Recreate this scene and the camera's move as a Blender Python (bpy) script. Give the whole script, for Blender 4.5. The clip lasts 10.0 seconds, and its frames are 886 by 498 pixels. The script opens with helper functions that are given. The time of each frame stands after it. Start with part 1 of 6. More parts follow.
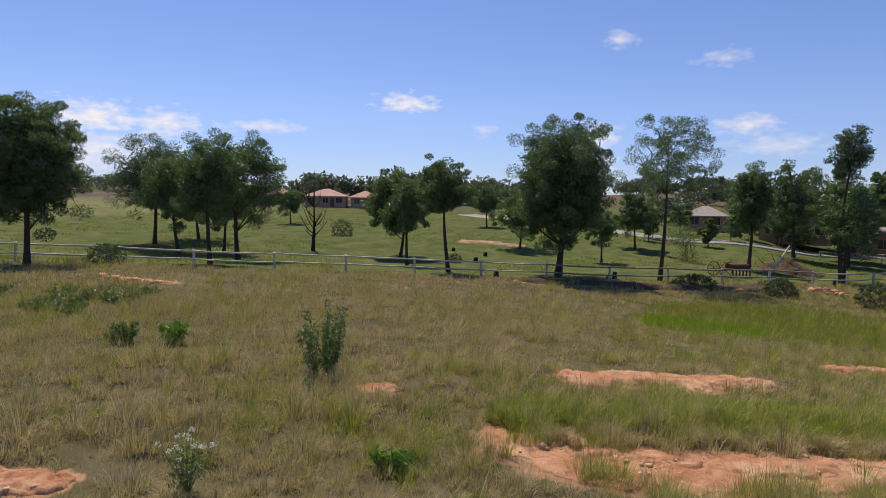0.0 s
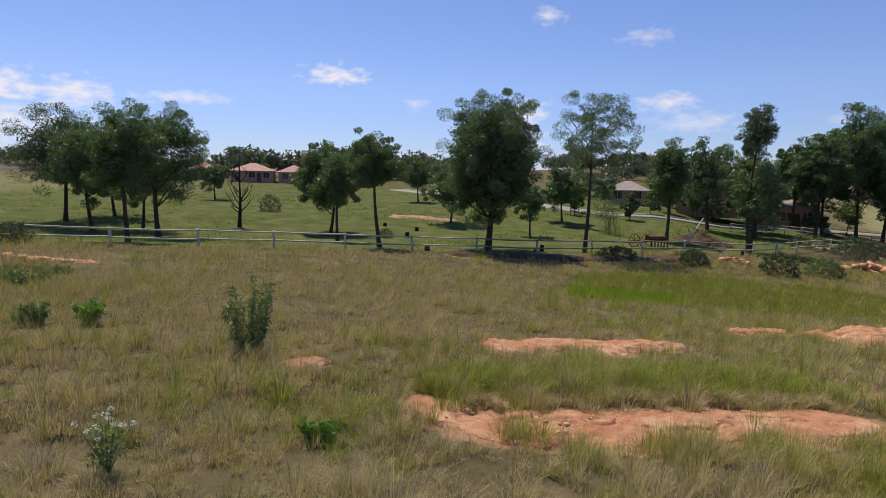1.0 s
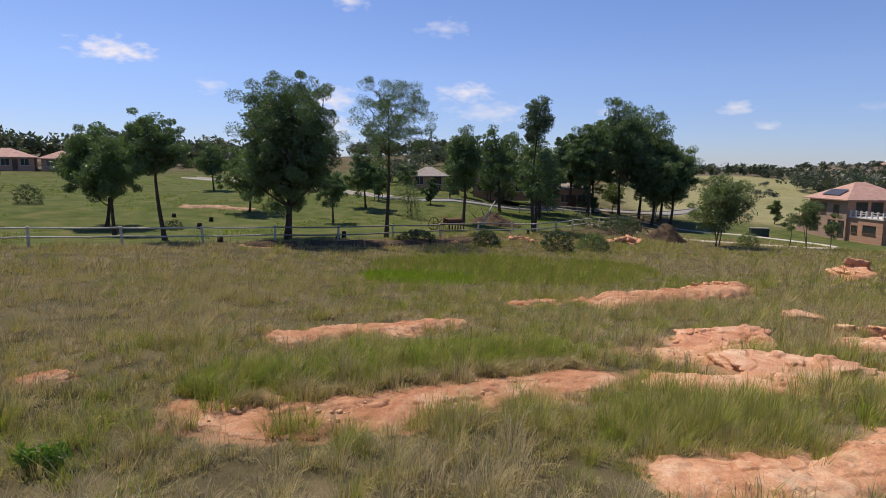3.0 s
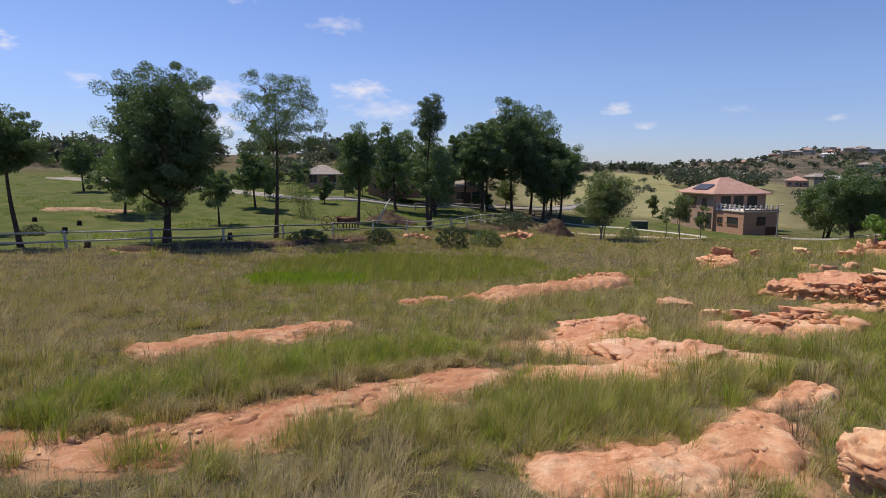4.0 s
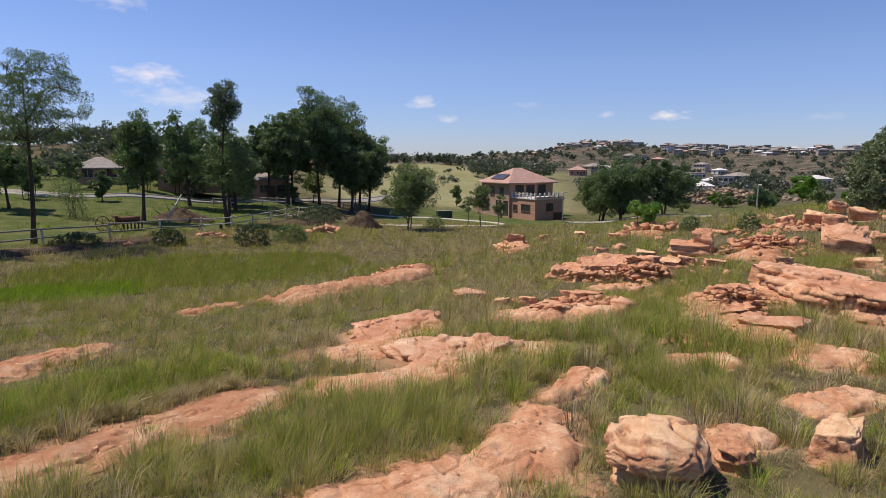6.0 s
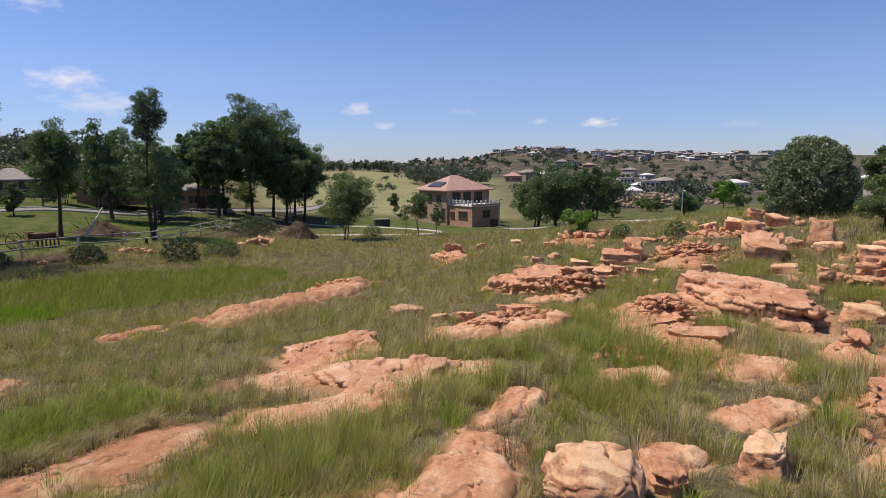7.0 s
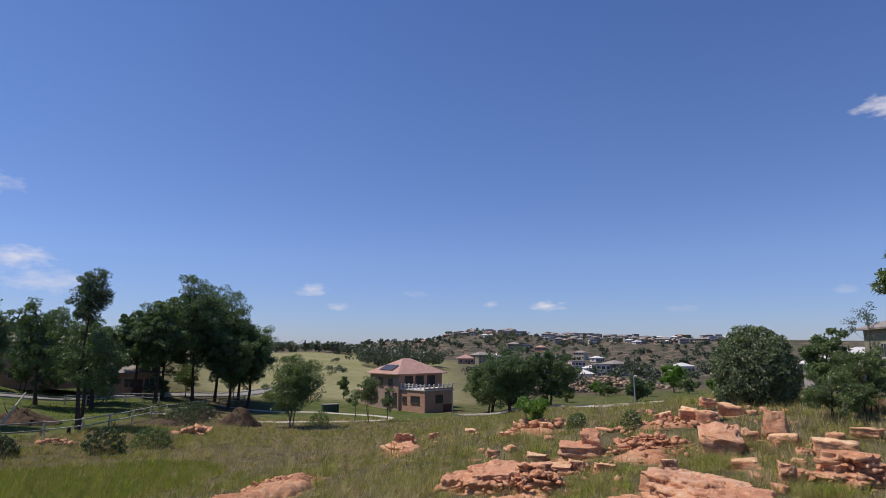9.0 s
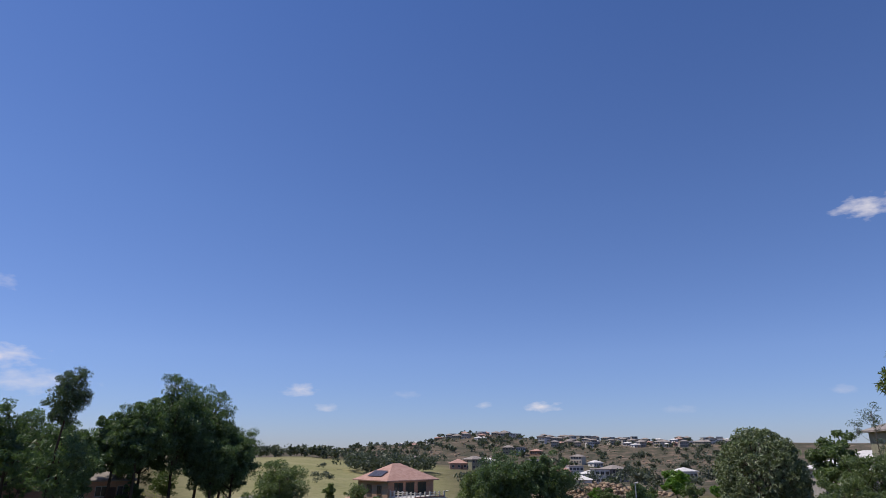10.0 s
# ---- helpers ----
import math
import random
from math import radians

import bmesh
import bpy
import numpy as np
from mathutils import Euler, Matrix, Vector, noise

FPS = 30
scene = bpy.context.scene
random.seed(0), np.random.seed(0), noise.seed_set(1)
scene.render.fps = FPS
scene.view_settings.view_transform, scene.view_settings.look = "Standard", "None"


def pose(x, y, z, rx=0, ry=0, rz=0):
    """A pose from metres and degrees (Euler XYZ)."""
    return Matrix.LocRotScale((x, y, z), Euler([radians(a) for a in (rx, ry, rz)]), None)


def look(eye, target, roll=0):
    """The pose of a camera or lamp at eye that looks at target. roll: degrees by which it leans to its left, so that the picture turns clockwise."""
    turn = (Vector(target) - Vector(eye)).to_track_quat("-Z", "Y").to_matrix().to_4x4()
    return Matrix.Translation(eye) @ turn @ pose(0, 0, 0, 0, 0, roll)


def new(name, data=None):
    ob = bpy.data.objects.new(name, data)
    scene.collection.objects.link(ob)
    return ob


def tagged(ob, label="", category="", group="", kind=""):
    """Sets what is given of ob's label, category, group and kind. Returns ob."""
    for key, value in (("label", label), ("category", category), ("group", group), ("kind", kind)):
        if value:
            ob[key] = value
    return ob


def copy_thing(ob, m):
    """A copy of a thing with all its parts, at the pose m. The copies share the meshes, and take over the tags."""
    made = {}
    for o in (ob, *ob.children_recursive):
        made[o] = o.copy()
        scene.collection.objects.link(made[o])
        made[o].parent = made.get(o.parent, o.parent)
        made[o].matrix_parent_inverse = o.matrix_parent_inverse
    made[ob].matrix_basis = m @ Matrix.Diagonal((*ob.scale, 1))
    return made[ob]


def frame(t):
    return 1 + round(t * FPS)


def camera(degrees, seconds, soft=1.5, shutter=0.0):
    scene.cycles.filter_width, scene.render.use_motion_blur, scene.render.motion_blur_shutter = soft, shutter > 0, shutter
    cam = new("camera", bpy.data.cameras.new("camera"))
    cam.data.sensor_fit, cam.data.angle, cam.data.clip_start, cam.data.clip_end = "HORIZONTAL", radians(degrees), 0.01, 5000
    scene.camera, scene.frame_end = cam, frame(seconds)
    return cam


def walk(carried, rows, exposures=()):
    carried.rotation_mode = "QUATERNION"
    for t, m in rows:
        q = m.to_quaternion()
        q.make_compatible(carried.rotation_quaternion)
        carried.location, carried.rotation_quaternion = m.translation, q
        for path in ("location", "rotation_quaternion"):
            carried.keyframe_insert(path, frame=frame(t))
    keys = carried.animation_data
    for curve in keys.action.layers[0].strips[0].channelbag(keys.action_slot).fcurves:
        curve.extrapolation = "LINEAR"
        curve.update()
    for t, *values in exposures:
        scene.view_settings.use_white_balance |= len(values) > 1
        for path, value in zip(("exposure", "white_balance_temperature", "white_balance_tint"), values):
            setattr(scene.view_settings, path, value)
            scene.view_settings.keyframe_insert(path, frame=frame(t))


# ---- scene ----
cam = camera(72.8, 10.0, 0.8)
PATH = [
    (0, (0.024, 0.568, 3.206), (0.08, 2.561, 3.054), 0.8),
    (0.5, (0.049, 0.437, 3.202), (0.214, 2.42, 3.004), 0.8),
    (1, (0.115, 0.415, 3.182), (0.395, 2.382, 2.951), 0.8),
    (1.5, (0.204, 0.307, 3.177), (0.621, 2.247, 2.928), 0.8),
    (2, (0.404, 0.313, 3.158), (0.985, 2.209, 2.898), 0.6),
    (2.5, (0.609, 0.368, 3.146), (1.331, 2.215, 2.881), 0.6),
    (4, (1.394, 0.676, 3.051), (2.551, 2.285, 2.781), 0.3),
    (4.5, (1.693, 0.754, 3.023), (2.958, 2.279, 2.749), 0.3),
    (5, (1.991, 0.872, 3.014), (3.368, 2.295, 2.73), 0.3),
    (5.5, (2.235, 0.911, 3.022), (3.727, 2.21, 2.728), 0.2),
    (6, (2.463, 0.931, 3.085), (4.052, 2.108, 2.79), 0.1),
    (7.5, (2.829, 1.05, 3.429), (4.579, 1.993, 3.214), -0.1),
    (8, (2.945, 1.105, 3.502), (4.721, 2.023, 3.469), -0.1),
    (8.5, (2.857, 1.079, 3.534), (4.639, 1.974, 3.688), 0.0),
    (9, (2.871, 1.081, 3.556), (4.643, 1.952, 3.879), 0.1),
    (9.5, (2.997, 1.181, 3.542), (4.743, 2.023, 4.033), 0.2),
    (10, (3.131, 1.195, 3.587), (4.844, 2.009, 4.225), -0.0),
]
walk(cam, [(t, look(eye, target, roll)) for t, eye, target, roll in PATH], [(0.0, 0.02, 7120, 10), (4.0, 0.02, 7000, 10), (7.2, 0.02, 6900, 10), (8.5, -0.18, 6600, 10), (10.0, -0.26, 6480, 10)])

# ---- sky, sun ----
SUN_BEARING, SUN_HEIGHT = -20.0, 62.0
world = bpy.data.worlds.new("sky")
scene.world = world
world.use_nodes = True


def link(tree, a, b):
    tree.links.new(a, b)


def math_node(tree, op, a, b=None, c=None, clamp=False):
    n = tree.nodes.new("ShaderNodeMath")
    n.operation, n.use_clamp = op, clamp
    for i, v in enumerate((a, b, c)):
        if v is None:
            continue
        if isinstance(v, (int, float)):
            n.inputs[i].default_value = v
        else:
            link(tree, v, n.inputs[i])
    return n.outputs[0]


def build_sky():
    tree = world.node_tree
    tree.nodes.clear()
    out = tree.nodes.new("ShaderNodeOutputWorld")
    bg = tree.nodes.new("ShaderNodeBackground")
    sky = tree.nodes.new("ShaderNodeTexSky")
    sky.sky_type, sky.sun_disc = "NISHITA", False
    sky.sun_elevation, sky.sun_rotation = radians(SUN_HEIGHT), radians(SUN_BEARING)
    sky.altitude, sky.air_density, sky.dust_density, sky.ozone_density = 1400, 1.0, 0.5, 6.0
    bg.inputs["Strength"].default_value = 0.119
    co = tree.nodes.new("ShaderNodeTexCoord")
    sep = tree.nodes.new("ShaderNodeSeparateXYZ")
    link(tree, co.outputs["Generated"], sep.inputs[0])
    bearing = math_node(tree, "MULTIPLY", math_node(tree, "ARCTAN2", sep.outputs[0], sep.outputs[1]), 57.29578)
    height = math_node(tree, "MULTIPLY", math_node(tree, "ARCSINE", sep.outputs[2]), 57.29578)
    both = tree.nodes.new("ShaderNodeCombineXYZ")
    link(tree, bearing, both.inputs[0])
    link(tree, math_node(tree, "MULTIPLY", height, 2.2), both.inputs[1])
    nz = tree.nodes.new("ShaderNodeTexNoise")
    nz.inputs["Scale"].default_value, nz.inputs["Detail"].default_value = 0.8, 6
    link(tree, both.outputs[0], nz.inputs["Vector"])
    rag = math_node(tree, "MULTIPLY", math_node(tree, "SUBTRACT", nz.outputs[0], 0.5), 2.6)
    total = None
    for b, h, wide, tall, much in CLOUDS:
        dx = math_node(tree, "DIVIDE", math_node(tree, "SUBTRACT", bearing, b), wide)
        dy = math_node(tree, "DIVIDE", math_node(tree, "SUBTRACT", height, h), tall)
        d = math_node(tree, "SQRT", math_node(tree, "ADD", math_node(tree, "MULTIPLY", dx, dx), math_node(tree, "MULTIPLY", dy, dy)))
        m = math_node(tree, "ADD", math_node(tree, "SUBTRACT", 1.15, d), rag)
        m = math_node(tree, "MULTIPLY", math_node(tree, "MULTIPLY", m, 0.7, clamp=True), much)
        total = m if total is None else math_node(tree, "MAXIMUM", total, m)
    mix = tree.nodes.new("ShaderNodeMixRGB")
    link(tree, total, mix.inputs[0])
    # a hazy blue horizon, a milky lower sky, a deeper blue overhead
    tint = ramp(tree, math_node(tree, "DIVIDE", height, 60.0), [(0.0, (0.62, 0.65, 0.80)), (0.05, (0.72, 0.74, 0.88)), (0.14, (0.88, 0.87, 0.98)), (0.36, (0.86, 0.92, 1.06)), (0.8, (0.70, 0.87, 1.12))])
    tinted = mixed(tree, 1.0, sky.outputs[0], tint, "MULTIPLY")
    link(tree, mixed(tree, 1.0, tinted, (1.12, 1.08, 1.16), "MULTIPLY"), mix.inputs[1])
    mix.inputs[2].default_value = (7.9, 7.5, 7.9, 1)
    link(tree, mix.outputs[0], bg.inputs["Color"])
    link(tree, bg.outputs[0], out.inputs[0])


# bearing, height, half width, half height in degrees, and how thick
CLOUDS = [(0.6, 20.0, 2.2, 1.3, 1), (-2, 9.2, 2.9, 0.9, 1), (17.5, 14.6, 1.3, 0.8, 0.6), (26, 12.5, 2.0, 0.7, 0.45),
          (28, 6.9, 2.6, 0.9, 0.7), (30.5, 5.2, 3.6, 0.9, 0.5), (-28.5, 6.6, 4.2, 1.4, 1), (-23, 6.4, 2.6, 1.3, 0.9), (-28.5, 4.0, 5.5, 1.9, 0.75), (-15, 6.7, 4.0, 0.6, 0.6),
          (5.4, 6.8, 1.1, 0.6, 0.5), (15.6, 6.2, 2.2, 1.2, 0.8), (15.0, 3.6, 2.6, 1.5, 0.8), (51.5, 5.3, 1.5, 0.5, 0.7), (54, 3.7, 1.0, 0.35, 0.5),
          (73.7, 3.8, 1.5, 0.42, 0.85), (68.3, 4.0, 0.7, 0.3, 0.5), (41, 5.2, 1.0, 0.4, 0.3), (61, 4.9, 1.5, 0.3, 0.22), (101.8, 18.4, 2.0, 0.8, 0.9), (97.6, 4.6, 0.9, 0.35, 0.3), (85.5, 3.4, 1.3, 0.35, 0.2), (-52, 14, 4, 1.5, 0.8)]
sun = new("sun", bpy.data.lights.new("sun", "SUN"))
sun.data.energy, sun.data.angle, sun.data.color = 5.0, radians(0.6), (1.0, 0.93, 0.82)
sun.matrix_world = look((0, 0, 60), (-60 * math.sin(radians(SUN_BEARING)) / math.tan(radians(SUN_HEIGHT)), -60 * math.cos(radians(SUN_BEARING)) / math.tan(radians(SUN_HEIGHT)), 0))
scene.view_settings.exposure = 0.0


# ---- materials ----
def material(name, build, rough=0.9, spec=0.2):
    m = bpy.data.materials.new(name)
    m.use_nodes = True
    t = m.node_tree
    b = t.nodes["Principled BSDF"]
    b.inputs["Roughness"].default_value = rough
    b.inputs["Specular IOR Level"].default_value = spec
    build(t, b)
    return m


def noise_at(t, scale, detail=4, coords="Object", rough=0.6, stretch=None):
    co = t.nodes.new("ShaderNodeTexCoord")
    n = t.nodes.new("ShaderNodeTexNoise")
    n.inputs["Scale"].default_value, n.inputs["Detail"].default_value, n.inputs["Roughness"].default_value = scale, detail, rough
    if stretch:
        mp = t.nodes.new("ShaderNodeMapping")
        mp.inputs["Scale"].default_value = stretch
        link(t, co.outputs[coords], mp.inputs[0])
        link(t, mp.outputs[0], n.inputs["Vector"])
    else:
        link(t, co.outputs[coords], n.inputs["Vector"])
    return n.outputs[0]


def ramp(t, value, stops):
    r = t.nodes.new("ShaderNodeValToRGB")
    while len(r.color_ramp.elements) < len(stops):
        r.color_ramp.elements.new(0.5)
    for e, (p, c) in zip(r.color_ramp.elements, stops):
        e.position, e.color = p, (*c, 1)
    link(t, value, r.inputs[0])
    return r.outputs[0]


def mixed(t, fac, a, b, how="MIX"):
    m = t.nodes.new("ShaderNodeMixRGB")
    m.blend_type = how
    for i, v in enumerate((fac, a, b)):
        if isinstance(v, (int, float)):
            m.inputs[i].default_value = v
        elif isinstance(v, tuple):
            m.inputs[i].default_value = (*v, 1)
        else:
            link(t, v, m.inputs[i])
    return m.outputs[0]


def attribute(t, name):
    a = t.nodes.new("ShaderNodeAttribute")
    a.attribute_name = name
    return a.outputs["Fac"]


def bump(t, b, value, strength, distance):
    n = t.nodes.new("ShaderNodeBump")
    n.inputs["Strength"].default_value, n.inputs["Distance"].default_value = strength, distance
    link(t, value, n.inputs["Height"])
    link(t, n.outputs[0], b.inputs["Normal"])


def per_piece(t):
    return t.nodes.new("ShaderNodeNewGeometry").outputs["Random Per Island"]


def per_object(t):
    return t.nodes.new("ShaderNodeObjectInfo").outputs["Random"]


def plain(name, colour, rough=0.8, spec=0.2, vary=0.25, scale=3.0, metal=0.0):
    def build(t, b):
        b.inputs["Metallic"].default_value = metal
        dark = tuple(c * (1 - vary) for c in colour)
        light = tuple(min(1, c * (1 + vary)) for c in colour)
        n = noise_at(t, scale, 6)
        col = ramp(t, n, [(0.3, dark), (0.7, light)])
        link(t, col, b.inputs["Base Color"])
        bump(t, b, noise_at(t, scale * 12, 3), 0.25, 0.01)
    return material(name, build, rough, spec)


def leaf_material(name, dark, light, glow=0.35, attr=None):
    m = bpy.data.materials.new(name)
    m.use_nodes = True
    t = m.node_tree
    t.nodes.remove(t.nodes["Principled BSDF"])
    out = t.nodes["Material Output"]
    v = per_piece(t)
    big = noise_at(t, 0.6, 3)
    v = math_node(t, "ADD", math_node(t, "MULTIPLY", v, 0.6), math_node(t, "MULTIPLY", big, 0.4))
    col = ramp(t, v, [(0.15, dark), (0.85, light)])
    d = t.nodes.new("ShaderNodeBsdfDiffuse")
    tr = t.nodes.new("ShaderNodeBsdfTranslucent")
    gl = t.nodes.new("ShaderNodeBsdfGlossy")
    gl.inputs["Roughness"].default_value = 0.45
    link(t, col, d.inputs[0])
    link(t, mixed(t, 1.0, col, (1.1, 1.25, 0.55), "MULTIPLY"), tr.inputs[0])
    a = t.nodes.new("ShaderNodeMixShader")
    a.inputs[0].default_value = glow
    link(t, d.outputs[0], a.inputs[1])
    link(t, tr.outputs[0], a.inputs[2])
    b = t.nodes.new("ShaderNodeMixShader")
    b.inputs[0].default_value = 0.04
    link(t, a.outputs[0], b.inputs[1])
    link(t, gl.outputs[0], b.inputs[2])
    link(t, b.outputs[0], out.inputs[0])
    return m


def grass_material():
    m = bpy.data.materials.new("grass_blade")
    m.use_nodes = True
    t = m.node_tree
    t.nodes.remove(t.nodes["Principled BSDF"])
    out = t.nodes["Material Output"]
    v = math_node(t, "ADD", attribute(t, "dry"), math_node(t, "MULTIPLY", math_node(t, "SUBTRACT", per_piece(t), 0.5), 0.34))
    col = ramp(t, v, [(0.0, (0.32, 0.43, 0.035)), (0.12, (0.145, 0.22, 0.042)), (0.27, (0.20, 0.25, 0.05)), (0.42, (0.295, 0.283, 0.072)), (0.56, (0.37, 0.303, 0.12)), (0.74, (0.46, 0.37, 0.20)), (0.88, (0.46, 0.385, 0.27)), (1.0, (0.19, 0.13, 0.09))])
    d = t.nodes.new("ShaderNodeBsdfDiffuse")
    tr = t.nodes.new("ShaderNodeBsdfTranslucent")
    link(t, col, d.inputs[0])
    link(t, mixed(t, 1.0, col, (1.05, 1.1, 0.7), "MULTIPLY"), tr.inputs[0])
    a = t.nodes.new("ShaderNodeMixShader")
    a.inputs[0].default_value = 0.30
    link(t, d.outputs[0], a.inputs[1])
    link(t, tr.outputs[0], a.inputs[2])
    link(t, a.outputs[0], out.inputs[0])
    return m


def ground_build(t, b):
    big = noise_at(t, 0.035, 5)
    mid = noise_at(t, 0.5, 6)
    fine = noise_at(t, 9.0, 6)
    veld = ramp(t, mid, [(0.3, (0.065, 0.056, 0.03)), (0.5, (0.11, 0.092, 0.05)), (0.7, (0.18, 0.14, 0.08))])
    field = ramp(t, mid, [(0.3, (0.06, 0.082, 0.023)), (0.52, (0.10, 0.118, 0.038)), (0.72, (0.165, 0.145, 0.066))])
    straw = ramp(t, mixed(t, 0.5, big, mid), [(0.3, (0.16, 0.175, 0.07)), (0.5, (0.26, 0.245, 0.12)), (0.7, (0.36, 0.31, 0.18))])
    scrub = ramp(t, noise_at(t, 0.06, 8, rough=0.75), [(0.36, (0.055, 0.06, 0.04)), (0.48, (0.10, 0.09, 0.065)), (0.58, (0.17, 0.13, 0.10)), (0.72, (0.30, 0.235, 0.185))])
    c = mixed(t, attribute(t, "field"), veld, field)
    c = mixed(t, attribute(t, "straw"), c, straw)
    c = mixed(t, attribute(t, "scrub"), c, scrub)
    earth = ramp(t, mid, [(0.3, (0.20, 0.11, 0.06)), (0.5, (0.36, 0.20, 0.115)), (0.7, (0.46, 0.29, 0.18))])
    c = mixed(t, ramp(t, math_node(t, "ADD", attribute(t, "soil"), math_node(t, "MULTIPLY", math_node(t, "SUBTRACT", fine, 0.5), 0.8)), [(0.4, (0, 0, 0)), (0.7, (1, 1, 1))]), c, earth)
    c = mixed(t, 0.5, c, ramp(t, fine, [(0.3, (0.55, 0.55, 0.55)), (0.7, (1, 1, 1))]), "MULTIPLY")
    link(t, c, b.inputs["Base Color"])
    bump(t, b, fine, 0.6, 0.05)


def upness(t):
    """How far a face looks up: upward faces take the top colours, steep ones the side colours."""
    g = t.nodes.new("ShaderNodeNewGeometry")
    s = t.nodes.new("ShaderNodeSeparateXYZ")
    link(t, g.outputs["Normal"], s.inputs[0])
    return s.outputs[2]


def pale_stone_build(t, b):
    sandstone_build(t, b, 1)


def broken_stone_build(t, b):
    sandstone_build(t, b, -1)


def sandstone_build(t, b, pale=0):
    big = noise_at(t, 0.7, 5)
    mid = noise_at(t, 3.0, 9, rough=0.7)
    fine = noise_at(t, 30, 6, rough=0.75)
    v = math_node(t, "ADD", math_node(t, "MULTIPLY", big, 0.5), math_node(t, "MULTIPLY", mid, 0.5))
    v = math_node(t, "ADD", v, math_node(t, "MULTIPLY", math_node(t, "SUBTRACT", per_object(t), 0.5), 0.16))
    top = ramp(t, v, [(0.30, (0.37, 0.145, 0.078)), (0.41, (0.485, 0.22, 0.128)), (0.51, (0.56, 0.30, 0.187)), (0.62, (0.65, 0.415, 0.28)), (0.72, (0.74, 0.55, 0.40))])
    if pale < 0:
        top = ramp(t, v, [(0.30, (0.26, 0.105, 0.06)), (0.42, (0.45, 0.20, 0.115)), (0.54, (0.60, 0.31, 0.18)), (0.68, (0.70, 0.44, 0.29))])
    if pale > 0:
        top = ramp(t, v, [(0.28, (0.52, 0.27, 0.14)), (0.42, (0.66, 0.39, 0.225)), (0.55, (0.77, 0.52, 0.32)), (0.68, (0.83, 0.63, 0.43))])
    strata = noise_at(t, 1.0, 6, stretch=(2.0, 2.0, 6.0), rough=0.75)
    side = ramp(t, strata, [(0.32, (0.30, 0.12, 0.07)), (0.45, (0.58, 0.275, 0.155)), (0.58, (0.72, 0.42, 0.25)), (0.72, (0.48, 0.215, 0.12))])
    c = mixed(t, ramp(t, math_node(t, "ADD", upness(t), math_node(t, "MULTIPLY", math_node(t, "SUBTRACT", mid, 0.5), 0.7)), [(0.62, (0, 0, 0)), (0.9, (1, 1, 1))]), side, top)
    c = mixed(t, ramp(t, noise_at(t, 2.2, 9, rough=0.8), [(0.60, (0, 0, 0)), (0.70, (0.55, 0.55, 0.55))]), c, (0.20, 0.12, 0.085))
    c = mixed(t, ramp(t, noise_at(t, 5.5, 7, rough=0.8), [(0.6, (0, 0, 0)), (0.7, (0.6, 0.6, 0.6))]), c, (0.74, 0.60, 0.45))
    c = mixed(t, 0.5, c, ramp(t, fine, [(0.32, (0.62, 0.55, 0.5)), (0.48, (1, 1, 1))]), "MULTIPLY")
    c = mixed(t, 0.75, c, ramp(t, noise_at(t, 7, 9, rough=0.85), [(0.36, (0.45, 0.37, 0.32)), (0.44, (0.97, 0.97, 0.96)), (0.6, (1.09, 1.10, 1.11))]), "MULTIPLY")
    link(t, c, b.inputs["Base Color"])
    rough = noise_at(t, 9, 8, rough=0.8)
    h = math_node(t, "ADD", math_node(t, "MULTIPLY", mid, 0.8), math_node(t, "ADD", math_node(t, "MULTIPLY", rough, 0.6), math_node(t, "MULTIPLY", fine, 0.25)))
    bump(t, b, h, 0.9, 0.06)


def pale_earth_build(t, b):
    earth_build(t, b, 1)


def earth_build(t, b, pale=0):
    big = noise_at(t, 0.8, 5)
    mid = noise_at(t, 3.5, 9, rough=0.7)
    fine = noise_at(t, 40, 5, rough=0.75)
    v = math_node(t, "ADD", math_node(t, "MULTIPLY", big, 0.5), math_node(t, "MULTIPLY", mid, 0.5))
    c = ramp(t, v, [(0.32, (0.28, 0.115, 0.06)), (0.43, (0.42, 0.19, 0.105)), (0.53, (0.50, 0.26, 0.15)), (0.65, (0.60, 0.385, 0.25))])
    if pale:
        c = ramp(t, v, [(0.32, (0.38, 0.165, 0.086)), (0.43, (0.545, 0.265, 0.148)), (0.53, (0.64, 0.355, 0.213)), (0.65, (0.73, 0.50, 0.34))])
    c = mixed(t, ramp(t, noise_at(t, 9, 7, rough=0.8), [(0.57, (0, 0, 0)), (0.67, (0.7, 0.7, 0.7))]), c, (0.72, 0.57, 0.42))
    c = mixed(t, ramp(t, noise_at(t, 1.6, 9, rough=0.8), [(0.59, (0, 0, 0)), (0.70, (0.55, 0.55, 0.55))]), c, (0.28, 0.19, 0.135))
    c = mixed(t, 0.6, c, ramp(t, fine, [(0.3, (0.55, 0.53, 0.5)), (0.6, (1, 1, 1))]), "MULTIPLY")
    clod = noise_at(t, 13, 9, rough=0.82)
    c = mixed(t, 0.8, c, ramp(t, clod, [(0.34, (0.55, 0.47, 0.42)), (0.44, (0.95, 0.94, 0.93)), (0.6, (1.04, 1.05, 1.06))]), "MULTIPLY")
    link(t, c, b.inputs["Base Color"])
    bump(t, b, math_node(t, "ADD", math_node(t, "MULTIPLY", mid, 0.6), math_node(t, "ADD", math_node(t, "MULTIPLY", clod, 0.5), math_node(t, "MULTIPLY", fine, 0.2))), 0.8, 0.06)


